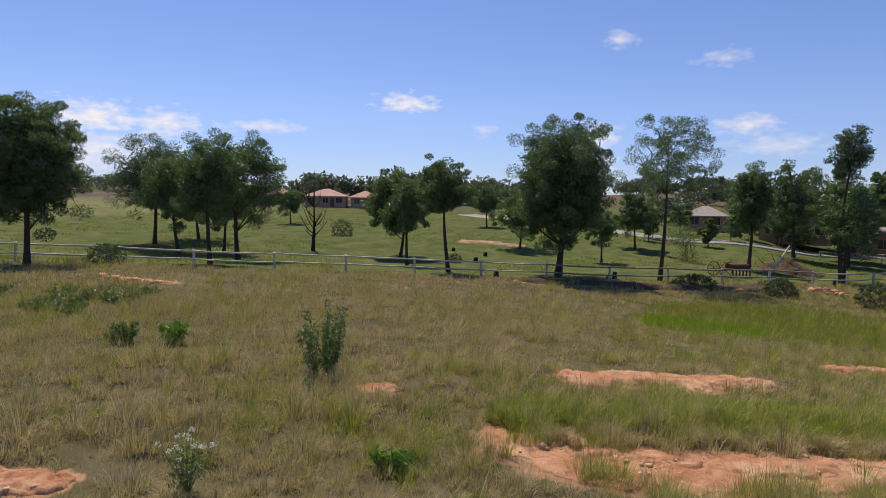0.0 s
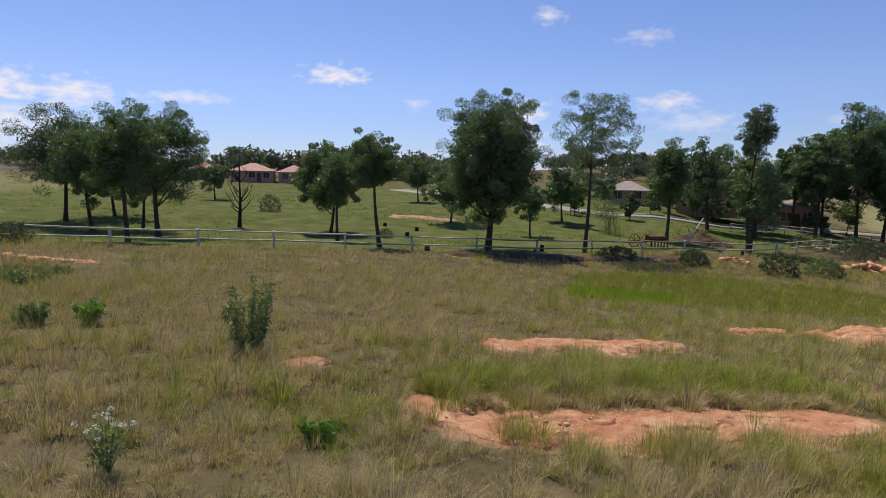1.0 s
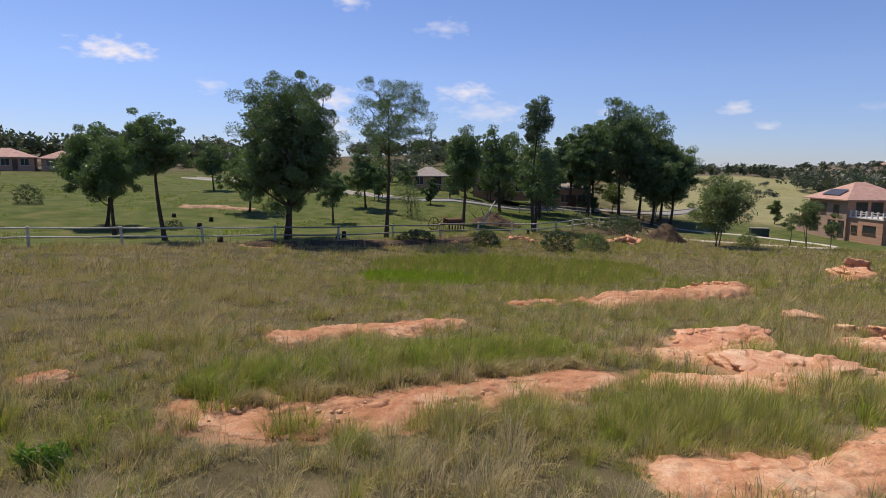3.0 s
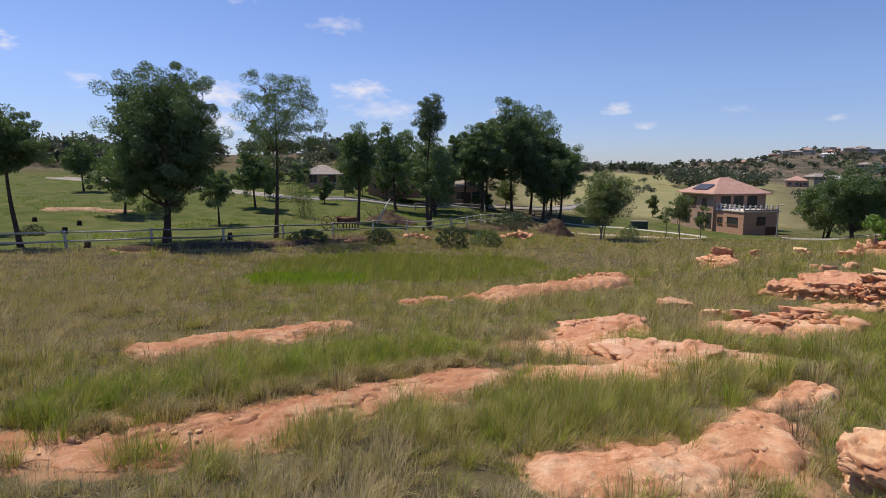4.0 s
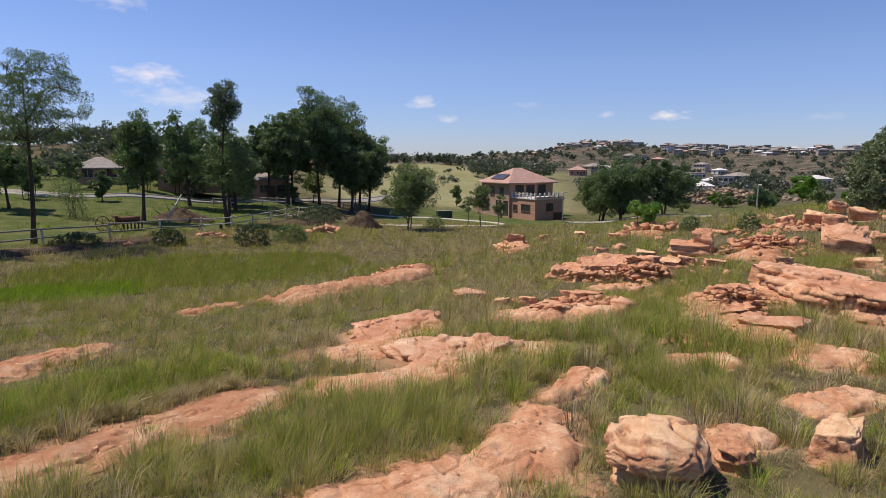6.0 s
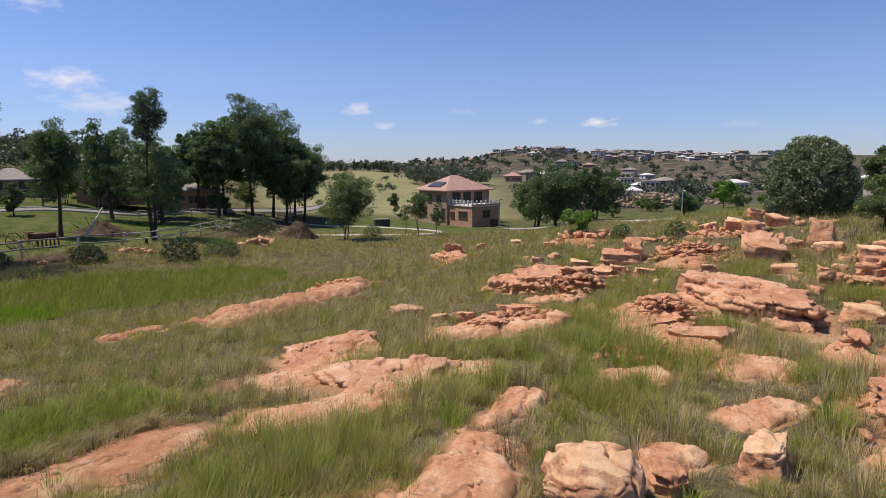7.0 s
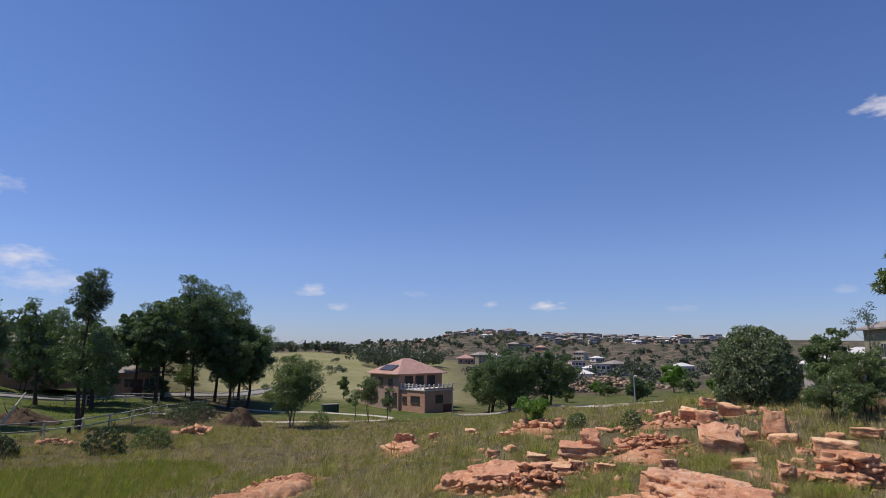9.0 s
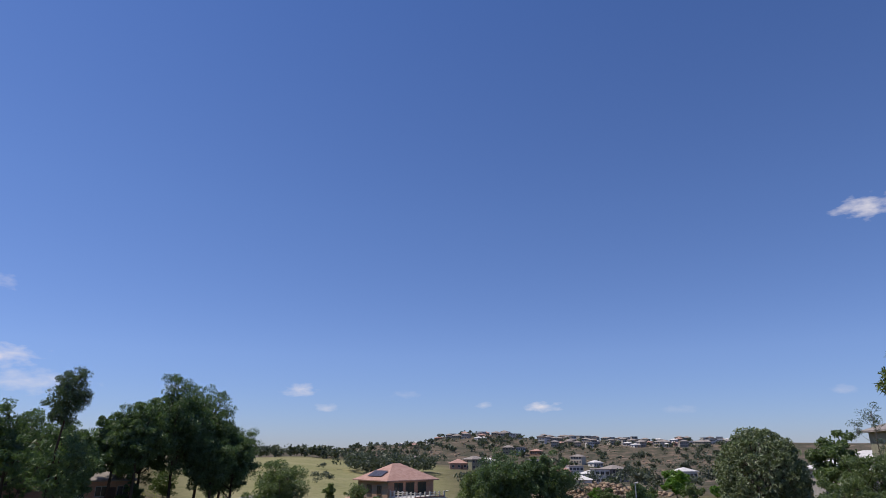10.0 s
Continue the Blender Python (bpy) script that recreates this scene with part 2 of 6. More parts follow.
def brick_build(t, b):
    co = t.nodes.new("ShaderNodeTexCoord")
    mp = t.nodes.new("ShaderNodeMapping")
    mp.inputs["Rotation"].default_value = (radians(90), 0, 0)
    link(t, co.outputs["Object"], mp.inputs[0])
    br = t.nodes.new("ShaderNodeTexBrick")
    br.inputs["Scale"].default_value = 1.0
    br.inputs["Brick Width"].default_value, br.inputs["Row Height"].default_value, br.inputs["Mortar Size"].default_value = 0.23, 0.085, 0.012
    br.inputs["Color1"].default_value, br.inputs["Color2"].default_value = (0.46, 0.225, 0.145, 1), (0.56, 0.31, 0.205, 1)
    br.inputs["Mortar"].default_value = (0.36, 0.30, 0.25, 1)
    link(t, mp.outputs[0], br.inputs["Vector"])
    c = mixed(t, 0.5, br.outputs[0], ramp(t, noise_at(t, 0.7, 6), [(0.3, (0.7, 0.68, 0.66)), (0.7, (1, 1, 1))]), "MULTIPLY")
    link(t, c, b.inputs["Base Color"])


def tile_build(c1, c2):
    def build(t, b):
        co = t.nodes.new("ShaderNodeTexCoord")
        w = t.nodes.new("ShaderNodeTexWave")
        w.wave_type, w.bands_direction = "BANDS", "Z"
        w.inputs["Scale"].default_value, w.inputs["Distortion"].default_value = 3.0, 0.6
        link(t, co.outputs["Object"], w.inputs[0])
        c = ramp(t, noise_at(t, 1.5, 6), [(0.3, c1), (0.7, c2)])
        c = mixed(t, 0.35, c, ramp(t, w.outputs[0], [(0.0, (0.6, 0.6, 0.6)), (0.4, (1, 1, 1))]), "MULTIPLY")
        link(t, c, b.inputs["Base Color"])
        bump(t, b, w.outputs[0], 0.5, 0.03)
    return build


build_sky()
GROUND = material("veld_ground", ground_build, 1.0, 0.05)
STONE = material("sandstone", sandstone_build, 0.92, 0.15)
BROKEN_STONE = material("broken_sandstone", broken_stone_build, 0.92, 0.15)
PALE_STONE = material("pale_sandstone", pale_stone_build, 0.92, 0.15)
# dark soil, also used to paint shadow along the fence and on a slope
SOIL_SHADOW = plain("dark_soil_shadow", (0.085, 0.06, 0.042), 1.0, 0.05, 0.45, 2.5)
RUBBLE = plain("pale_rubble", (0.32, 0.235, 0.165), 0.95, 0.1, 0.4, 0.6)
PEBBLE = plain("pebble_stone", (0.52, 0.31, 0.18), 0.95, 0.1, 0.4, 8)
DULL_EARTH = plain("dull_earth", (0.30, 0.20, 0.13), 1.0, 0.05, 0.5, 1.2)
EARTH = material("red_earth", earth_build, 0.95, 0.1)
PALE_EARTH = material("pale_earth", pale_earth_build, 0.95, 0.1)
BLADE = grass_material()
BARK = plain("bark", (0.075, 0.055, 0.042), 0.95, 0.1, 0.4, 6)
PALE_BARK = plain("pale_bark", (0.17, 0.14, 0.11), 0.95, 0.1, 0.35, 6)
CHAR = plain("charred_wood", (0.045, 0.03, 0.026), 0.95, 0.1, 0.4, 6)
LEAF = leaf_material("wattle_leaf", (0.052, 0.09, 0.044), (0.155, 0.215, 0.095), 0.36)
LEAF_GREY = leaf_material("gum_leaf", (0.05, 0.078, 0.05), (0.125, 0.165, 0.10), 0.34)
LEAF_LIGHT = leaf_material("young_leaf", (0.085, 0.12, 0.05), (0.19, 0.235, 0.10), 0.42)
LEAF_BRIGHT = leaf_material("fresh_leaf", (0.08, 0.16, 0.02), (0.17, 0.29, 0.05), 0.4)
LEAF_WEED = leaf_material("weed_leaf", (0.07, 0.11, 0.04), (0.17, 0.22, 0.09), 0.4)
# pale end raised: glints off the glossy leaves are put into the colour
LEAF_GLINT = leaf_material("broad_leaf_glint", (0.05, 0.075, 0.03), (0.27, 0.31, 0.18), 0.25)
LEAF_DARK = leaf_material("dark_shrub_leaf", (0.03, 0.048, 0.024), (0.09, 0.12, 0.05), 0.3)
# greyed, with a narrower range: distance haze put into the leaf colour
LEAF_HAZE = leaf_material("hazy_far_leaf", (0.06, 0.075, 0.055), (0.125, 0.14, 0.095), 0.25)
PETAL = leaf_material("white_petal", (0.6, 0.6, 0.55), (0.8, 0.8, 0.74), 0.2)
WHITE_WOOD = plain("weathered_white_paint", (0.46, 0.43, 0.36), 0.8, 0.2, 0.3, 5)
GREY_WOOD = plain("weathered_wood", (0.24, 0.22, 0.19), 0.9, 0.1, 0.35, 5)
BRICK = material("red_brick", brick_build, 0.9, 0.15)
ROOF_PINK = material("terracotta_tile", tile_build((0.37, 0.21, 0.17), (0.50, 0.32, 0.265)), 0.85, 0.2)
ROOF_GREY = material("grey_tile", tile_build((0.22, 0.19, 0.17), (0.36, 0.31, 0.28)), 0.8, 0.25)
ROOF_PALE = material("pale_roof", tile_build((0.55, 0.52, 0.50), (0.72, 0.68, 0.66)), 0.7, 0.3)
PLASTER = plain("cream_plaster", (0.55, 0.46, 0.36), 0.9, 0.15, 0.2, 1.5)
PLASTER_GREY = plain("grey_plaster", (0.36, 0.32, 0.28), 0.9, 0.15, 0.25, 1.5)
PLASTER_WHITE = plain("white_plaster", (0.60, 0.56, 0.52), 0.9, 0.15, 0.12, 1.5)
OLIVE = plain("olive_plaster", (0.27, 0.25, 0.17), 0.9, 0.15, 0.25, 1.5)
GLASS = plain("dark_window_glass", (0.035, 0.04, 0.045), 0.12, 0.5, 0.2, 1)
FRAME = plain("window_frame_paint", (0.40, 0.37, 0.33), 0.6, 0.3, 0.1, 2)
DARK_FRAME = plain("brown_frame", (0.10, 0.06, 0.045), 0.6, 0.3, 0.2, 2)
PANEL = plain("solar_panel_black", (0.06, 0.055, 0.06), 0.3, 0.5, 0.3, 1)
ROAD = plain("pale_asphalt", (0.26, 0.235, 0.205), 0.95, 0.1, 0.15, 0.8)
KERB = plain("pale_concrete", (0.46, 0.42, 0.37), 0.9, 0.1, 0.15, 2)
RUST = plain("rusty_iron", (0.14, 0.065, 0.04), 0.85, 0.2, 0.45, 6)
GREEN_PAINT = plain("dark_green_paint", (0.025, 0.05, 0.035), 0.6, 0.3, 0.25, 3)
STEEL = plain("galvanised_steel", (0.42, 0.43, 0.44), 0.45, 0.5, 0.15, 4, 0.6)
STUMP = plain("burnt_stump_wood", (0.03, 0.022, 0.02), 0.95, 0.1, 0.4, 8)


# ---- shape tools ----
def lattice(ix, iy, iz, seed):
    h = (ix * 374761393 + iy * 668265263 + iz * 2147483647 + seed * 1442695041) & 0x7FFFFFFF
    h = ((h ^ (h >> 13)) * 1274126177) & 0x7FFFFFFF
    return ((h ^ (h >> 16)) & 0xFFFF) / 65535.0


def value_noise(x, y, z=0.0, seed=0):
    x, y, z = np.broadcast_arrays(np.asarray(x, float), np.asarray(y, float), np.asarray(z, float))
    ix, iy, iz = (np.floor(a).astype(np.int64) for a in (x, y, z))
    fx, fy, fz = x - ix, y - iy, z - iz
    fx, fy, fz = (f * f * (3 - 2 * f) for f in (fx, fy, fz))
    total = 0
    for a in (0, 1):
        for b in (0, 1):
            for c in (0, 1):
                total = total + lattice(ix + a, iy + b, iz + c, seed) * (fx if a else 1 - fx) * (fy if b else 1 - fy) * (fz if c else 1 - fz)
    return total


def fbm(x, y, z=0.0, seed=0, octaves=4):
    total, amp, full = 0, 1.0, 0.0
    for k in range(octaves):
        f = 2.0 ** k
        total = total + amp * value_noise(np.asarray(x) * f, np.asarray(y) * f, np.asarray(z) * f, seed + 17 * k)
        full += amp
        amp *= 0.5
    return total / full - 0.5


def ease(x, a, b):
    s = np.clip((np.asarray(x, float) - a) / (b - a), 0, 1)
    return s * s * (3 - 2 * s)


def mesh_of(name, verts, faces, mat, smooth=False, **attributes):
    """A mesh from arrays; faces is a list of arrays of equal-sided polygons."""
    me = bpy.data.meshes.new(name)
    verts = np.asarray(verts, np.float32)
    me.vertices.add(len(verts))
    me.vertices.foreach_set("co", verts.ravel())
    loops = np.concatenate([np.asarray(f, np.int32).ravel() for f in faces])
    counts = np.concatenate([np.full(len(f), np.asarray(f).shape[1], np.int32) for f in faces])
    me.loops.add(len(loops))
    me.loops.foreach_set("vertex_index", loops)
    me.polygons.add(len(counts))
    me.polygons.foreach_set("loop_start", np.concatenate([[0], np.cumsum(counts)[:-1]]).astype(np.int32))
    me.polygons.foreach_set("loop_total", counts)
    if smooth:
        me.polygons.foreach_set("use_smooth", np.ones(len(counts), bool))
    for key, values in attributes.items():
        me.attributes.new(key, "FLOAT", "POINT").data.foreach_set("value", np.asarray(values, np.float32))
    me.materials.append(mat)
    me.update(calc_edges=True)
    return me


def part(name, data, mat, parent=None, label="", at=None):
    """One mesh object from a bmesh or a mesh, under its thing."""
    if isinstance(data, bmesh.types.BMesh):
        me = bpy.data.meshes.new(name)
        data.to_mesh(me)
        data.free()
        me.materials.append(mat)
    else:
        me = data
    ob = new(name, me)
    ob.parent = parent
    if at is not None:
        ob.matrix_basis = at
    return tagged(ob, label)


def thing(name, label, category, x, y, z, turn=0, group="", kind=""):
    ob = new(name)
    ob.empty_display_size = 0.2
    ob.matrix_basis = pose(x, y, z, 0, 0, turn)
    return tagged(ob, label, category, group, kind)


def box(bm, x0, y0, z0, x1, y1, z1, bevel=0.0):
    r = bmesh.ops.create_cube(bm, size=1, matrix=Matrix.Translation(((x0 + x1) / 2, (y0 + y1) / 2, (z0 + z1) / 2)) @ Matrix.Diagonal((x1 - x0, y1 - y0, z1 - z0, 1)))
    if bevel:
        edges = list({e for v in r["verts"] for e in v.link_edges})
        bmesh.ops.bevel(bm, geom=edges, offset=bevel, segments=1, affect="EDGES")
    return bm


def a_box(*args, **kw):
    return box(bmesh.new(), *args, **kw)


def tube(points, radii, sides=7):
    """Vertices and quads of a tapered tube along points."""
    pts = np.asarray(points, float)
    n = len(pts)
    tang = np.gradient(pts, axis=0)
    tang /= np.linalg.norm(tang, axis=1, keepdims=True) + 1e-9
    ref = np.array([0.31, 0.95, 0.05])
    a = np.cross(tang, ref)
    a /= np.linalg.norm(a, axis=1, keepdims=True) + 1e-9
    b = np.cross(tang, a)
    ang = np.arange(sides) * 2 * np.pi / sides
    ring = np.cos(ang)[None, :, None] * a[:, None] + np.sin(ang)[None, :, None] * b[:, None]
    verts = (pts[:, None] + ring * np.asarray(radii, float)[:, None, None]).reshape(-1, 3)
    i, j = np.meshgrid(np.arange(n - 1), np.arange(sides), indexing="ij")
    k = (j + 1) % sides
    quads = np.stack([i * sides + j, i * sides + k, (i + 1) * sides + k, (i + 1) * sides + j], -1).reshape(-1, 4)
    return verts, quads


def joined(pieces):
    verts, faces, n = [], [], 0
    for v, f in pieces:
        verts.append(v)
        faces.append(f + n)
        n += len(v)
    return np.concatenate(verts), np.concatenate(faces)


# ---- the lie of the land ----
HILLOCKS = [(0, 0, -0.196), (-25, 25, 1.072), (8, 14, 1.408), (20, 22, -1.705), (20, 2, 0.691), (40, 30, -0.903), (10, 45, 0.864),
            (42, 5, 2.967), (55, 45, 0.111), (-10, 45, 0.208), (32, 50, 1.892)]
FAR_BEARING = np.array([-180, -60, -30, -5, 15, 25, 35, 50, 60, 67, 75, 90, 105, 120, 180.0])
FAR_RADIUS = np.array([60, 100, 150, 260, 450, 900, 1500.0])
FAR_RISE = np.array([[0] * 7, [-1, 1, 3, 8, 10, 12, 12], [-1.2, 0.6, 3, 8, 12, 12, 12], [-1.6, -0.2, 2, 6, 10, 12, 12], [-1.8, -0.2, 2, 7, 10, 12, 12],
                     [-2.6, -0.5, 3.5, 8, 12, 12, 12], [-3.4, -3.2, -1, 3, 5, 6, 6], [-4.6, -6.3, -4.6, -3, 0, 2, 3], [-4.4, -6.9, -7.2, -6, -3, 12, 8],
                     [-4, -6.8, -7.4, -8, -5, 27, 15], [-3, -5, -7, -10, -8, 19, 12], [-1.2, -3, -5, -7, -7, 15, 10], [0, -0.6, -2, -4, -4, 10, 8], [0, 0, 0, 0, 0, 4, 4], [0] * 7], float)


def land(x, y):
    x, y = np.asarray(x, float), np.asarray(y, float)
    near = -1.085 - 0.044 * x - 0.043 * y + np.exp(-((x - 42) ** 2 + (y + 4) ** 2) / 190)
    for a, b, w in HILLOCKS:
        near = near + w * np.exp(-((x - a) ** 2 + (y - b) ** 2) / 512)
    r, b = np.hypot(x - 2, y - 1), np.degrees(np.arctan2(x - 2, y - 1))
    i = np.clip(np.searchsorted(FAR_BEARING, b) - 1, 0, len(FAR_BEARING) - 2)
    s = (b - FAR_BEARING[i]) / (FAR_BEARING[i + 1] - FAR_BEARING[i])
    s = s * s * (3 - 2 * s)
    j = np.clip(np.searchsorted(FAR_RADIUS, r) - 1, 0, len(FAR_RADIUS) - 2)
    q = np.clip((r - FAR_RADIUS[j]) / (FAR_RADIUS[j + 1] - FAR_RADIUS[j]), 0, 1)
    far = (FAR_RISE[i, j] * (1 - q) + FAR_RISE[i, j + 1] * q) * (1 - s) + (FAR_RISE[i + 1, j] * (1 - q) + FAR_RISE[i + 1, j + 1] * q) * s
    k = ease(r, 45, 75)
    return near * (1 - k) + far * k


def ground_z(x, y):
    r = np.hypot(np.asarray(x) - 2, np.asarray(y) - 1)
    small = 0.16 * fbm(np.asarray(x) * 0.45, np.asarray(y) * 0.45, 0, 5, 4) * (1 - ease(r, 40, 80))
    large = 0.012 * np.minimum(r, 600) * fbm(np.asarray(x) * 0.012, np.asarray(y) * 0.012, 0, 9, 5) * ease(r, 130, 300)
    return land(x, y) + small + large


def gz(x, y):
    return float(ground_z(x, y))


FENCE_X = np.array([-70, -30, -20, -12, -6, 0, 10, 20, 32, 48, 64, 80.0])
FENCE_Y = np.array([28, 33, 35, 37.5, 40, 41, 42, 43.7, 47.6, 57, 67, 76.0])


def fence_y(x):
    return np.interp(x, FENCE_X, FENCE_Y)


# bare rock and earth: points along the middle, half width, rise, edge steepness, material
BARE = [
    ("earth", [(1.7, 9.4), (2.6, 8.9), (3.6, 8.7), (4.8, 8.6), (6.2, 8.6), (7.6, 8.75)], 0.68, 0.03, 1.4),
    ("earth", [(3.7, 14.0), (5.2, 14.2), (6.7, 14.25), (8.0, 14.5)], 0.6, 0.08, 2.2),
    ("earth", [(12.4, 17.9), (13.6, 18.1)], 0.45, 0.08, 2.0),
    ("earth", [(16.6, 17.6), (19.2, 17.5), (22.4, 18.3), (25.2, 19.2)], 1.3, 0.34, 1.5),
    ("earth", [(10.7, 9.5), (11.6, 9.0), (12.4, 8.8)], 0.85, 0.06, 1.6),
    ("earth", [(9.1, 7.7), (10.3, 7.2), (11.6, 6.5), (12.6, 6.2)], 0.62, 0.07, 1.6),
    ("earth", [(6.4, 5.0), (7.0, 4.75), (7.4, 4.5)], 0.56, 0.07, 2.0),
    ("earth", [(8.3, 4.0), (8.9, 4.25), (9.4, 4.5)], 0.56, 0.14, 1.6),
]
BARE += [
    ("earth", [(10.6, 4.75), (11.5, 4.65)], 0.36, 0.12, 1.6),
    ("earth", [(15.0, 8.0), (16.2, 7.4), (17.2, 6.4)], 0.72, 0.12, 1.6),
    ("earth", [(17.8, 4.2), (16.6, 3.5), (15.4, 2.6)], 0.8, 0.14, 1.6),
    ("earth", [(14.9, 2.3), (14.3, 1.7), (14.6, 1.0)], 0.62, 0.10, 1.8),
    ("earth", [(13.2, 3.6), (13.6, 3.0)], 0.34, 0.06, 2.0),
    ("earth", [(17.6, 6.0), (18.6, 5.8)], 0.3, 0.05, 2.0),
    ("earth", [(16.2, 0.1), (15.4, -0.2), (14.9, -0.6)], 0.42, 0.22, 1.6),
    ("earth", [(12.1, 1.45), (12.6, 1.0)], 0.36, 0.08, 2.0),
]
BARE += [
    ("earth", [(11.0, -0.6), (11.6, -1.2)], 0.55, 0.06, 1.8),
    ("earth", [(25.6, 4.4), (27.6, 4.4)], 0.8, 0.15, 1.6),
    ("earth", [(19.6, 7.6), (20.4, 6.6)], 0.4, 0.06, 2.0),
    ("earth", [(9.9, 2.35), (10.4, 2.1)], 0.42, 0.12, 1.4),
    ("earth", [(-5.6, 7.5), (-4.5, 7.75)], 0.34, 0.05, 2.0),
    ("earth", [(-1.3, 12.1), (-0.7, 12.3)], 0.28, 0.04, 2.0),
    ("earth", [(32.8, 18.3), (34.0, 18.6)], 0.7, 0.12, 2.0),
    # dark strip: part soil, part the trees' shadow put into the colour
    ("soil", [(7, 40.3), (13, 40.6), (19, 41.2), (24, 42.3)], 0.9, 0.25, 1.5),
]
BARE += [
    ("soil", [(44, 50.5), (52, 55.5), (58, 60)], 1.3, 0.4, 1.4),
    ("earth", [(-13.6, 27.3), (-11.2, 27.0)], 0.4, 0.06, 2.0),
    ("earth", [(33.3, 10.2), (34.6, 12.0)], 0.8, 0.2, 1.6),
    ("earth", [(31.5, 3.6), (31.6, 5.4)], 0.6, 0.1, 2.0),
    ("dull", [(5.0, 72.5), (8.0, 71.5)], 1.0, 0.12, 1.5),
    ("dull", [(9.5, 70.4), (11.0, 69.8)], 0.9, 0.12, 1.5),
]
TABLE = "broad smooth-topped sandstone table with a broken front"
SLOPING = "sloping pinkish sandstone slab bedded in the grass"
CRUMBLED = "crumbling layered red sandstone ledge among grass"
LAYERED = "layered pale orange sandstone boulder lying in grass"
BLOCK = "blocky weathered red sandstone boulder in grass"
# bedded rocks: x, y, width, depth, height, turn, tilt, beds, raggedness, lift, label
# the table rock and its broken front
LEDGES = [
    (19.2, 1.8, 5.2, 3.0, 0.60, 38, 0, 4, 0.8, 0, TABLE), (20.2, 2.7, 2.6, 2.4, 0.12, 30, 1, 1, 0.7, 0.56, "thin sandstone plate lying on the table rock"),
    (18.3, 3.8, 1.6, 1.5, 0.44, -80, -3, 5, 1.7, 0, CRUMBLED), (17.2, 3.6, 1.6, 1.6, 0.20, -74, -4, 3, 1.9, 0, CRUMBLED), (16.1, 2.6, 1.7, 0.9, 0.30, -83, -3, 2, 0.9, 0, SLOPING),
]
# the slabs nearest the walk, and the ledge beyond
LEDGES += [
    (18.95, -0.5, 1.15, 0.8, 0.42, -95, 0, 3, 1.0, 0, LAYERED), (23.1, -1.4, 1.9, 1.6, 0.72, -97, 0, 5, 1.6, 0, CRUMBLED), (16.6, -1.0, 1.0, 0.8, 0.30, -98, 3, 2, 1.0, 0, SLOPING),
    (15.9, -0.1, 0.5, 1.5, 0.50, -70, 0, 3, 1.5, 0, CRUMBLED), (12.9, -0.95, 2.5, 2.3, 0.46, -95, 2, 3, 1.1, 0, "cracked pink sandstone slab with broken edges"), (11.7, -0.9, 1.7, 1.3, 0.16, -100, 3, 2, 1.2, 0, SLOPING),
]
# broken rock between them
LEDGES += [
    (10.4, 1.15, 0.66, 0.9, 0.58, -96, 0, 1, 0.6, 0, "upright pale orange sandstone boulder in grass"), (12.45, 9.6, 2.7, 2.2, 0.26, -44, -4, 2, 0.8, 0, SLOPING), (11.4, 7.25, 3.2, 1.8, 0.26, -56, -3, 2, 0.7, 0, SLOPING),
    (21.9, 9.6, 2.3, 1.8, 0.50, -62, -3, 3, 1.0, 0, SLOPING), (21.6, 8.3, 2.7, 2.1, 0.66, -66, -5, 4, 1.1, 0, "tilted orange sandstone ledge with a broken end"), (21.3, 7.05, 1.7, 1.4, 0.72, -72, 3, 6, 1.8, 0, CRUMBLED),
]
# the blocks on the rise
LEDGES += [
    (17.2, 7.2, 1.8, 0.9, 0.34, -66, 2, 4, 1.7, 0, CRUMBLED), (16.0, 7.5, 1.4, 0.6, 0.24, -62, 0, 3, 1.5, 0, CRUMBLED), (17.2, 10.85, 1.4, 0.9, 0.30, -55, 3, 2, 0.9, 0, SLOPING),
    (16.35, 9.25, 0.66, 0.5, 0.34, -58, 0, 2, 0.9, 0, LAYERED), (16.65, 8.6, 0.66, 0.55, 0.34, -61, 0, 2, 0.9, 0, LAYERED), (14.8, 7.75, 0.95, 0.6, 0.18, -60, 0, 2, 0.9, 0, SLOPING),
]
# the stacked blocks at the top
LEDGES += [
    (35.0, 19.5, 2.8, 2.6, 0.42, -60, 0, 3, 1.3, 0, CRUMBLED), (36.6, 20.3, 1.45, 1.1, 0.72, -58, 0, 2, 0.7, 0.34, "flat-topped sandstone boulder on a slab"), (40.3, 20.1, 1.0, 0.9, 0.64, -63, 0, 2, 0.8, 0, LAYERED),
    (26.2, 6.8, 1.9, 1.4, 0.62, -74, 3, 3, 1.3, 0, BLOCK), (26.6, 6.5, 0.95, 0.9, 1.10, -76, 4, 2, 0.8, 0, BLOCK), (27.2, 4.4, 2.5, 1.6, 0.40, -82, 0, 5, 1.9, 0, CRUMBLED),
]
# boulders round the table
LEDGES += [
    (26.4, 2.0, 1.5, 1.2, 1.10, -88, 0, 2, 0.6, 0, "square layered sandstone block standing in grass"), (28.4, 0.2, 0.98, 0.9, 1.36, -92, -2, 2, 0.6, 0, "tall dark-faced red sandstone block"), (27.4, 0.0, 1.2, 0.8, 0.50, -92, 0, 2, 1.0, 0, LAYERED),
    (34.0, 1.7, 1.3, 1.0, 0.62, -89, -3, 1, 0.7, 0, LAYERED), (32.4, 2.65, 1.15, 0.9, 0.72, -87, 0, 2, 0.9, 0, LAYERED), (32.5, 2.6, 0.8, 0.7, 0.42, -80, 4, 2, 0.9, 0.62, LAYERED),
]
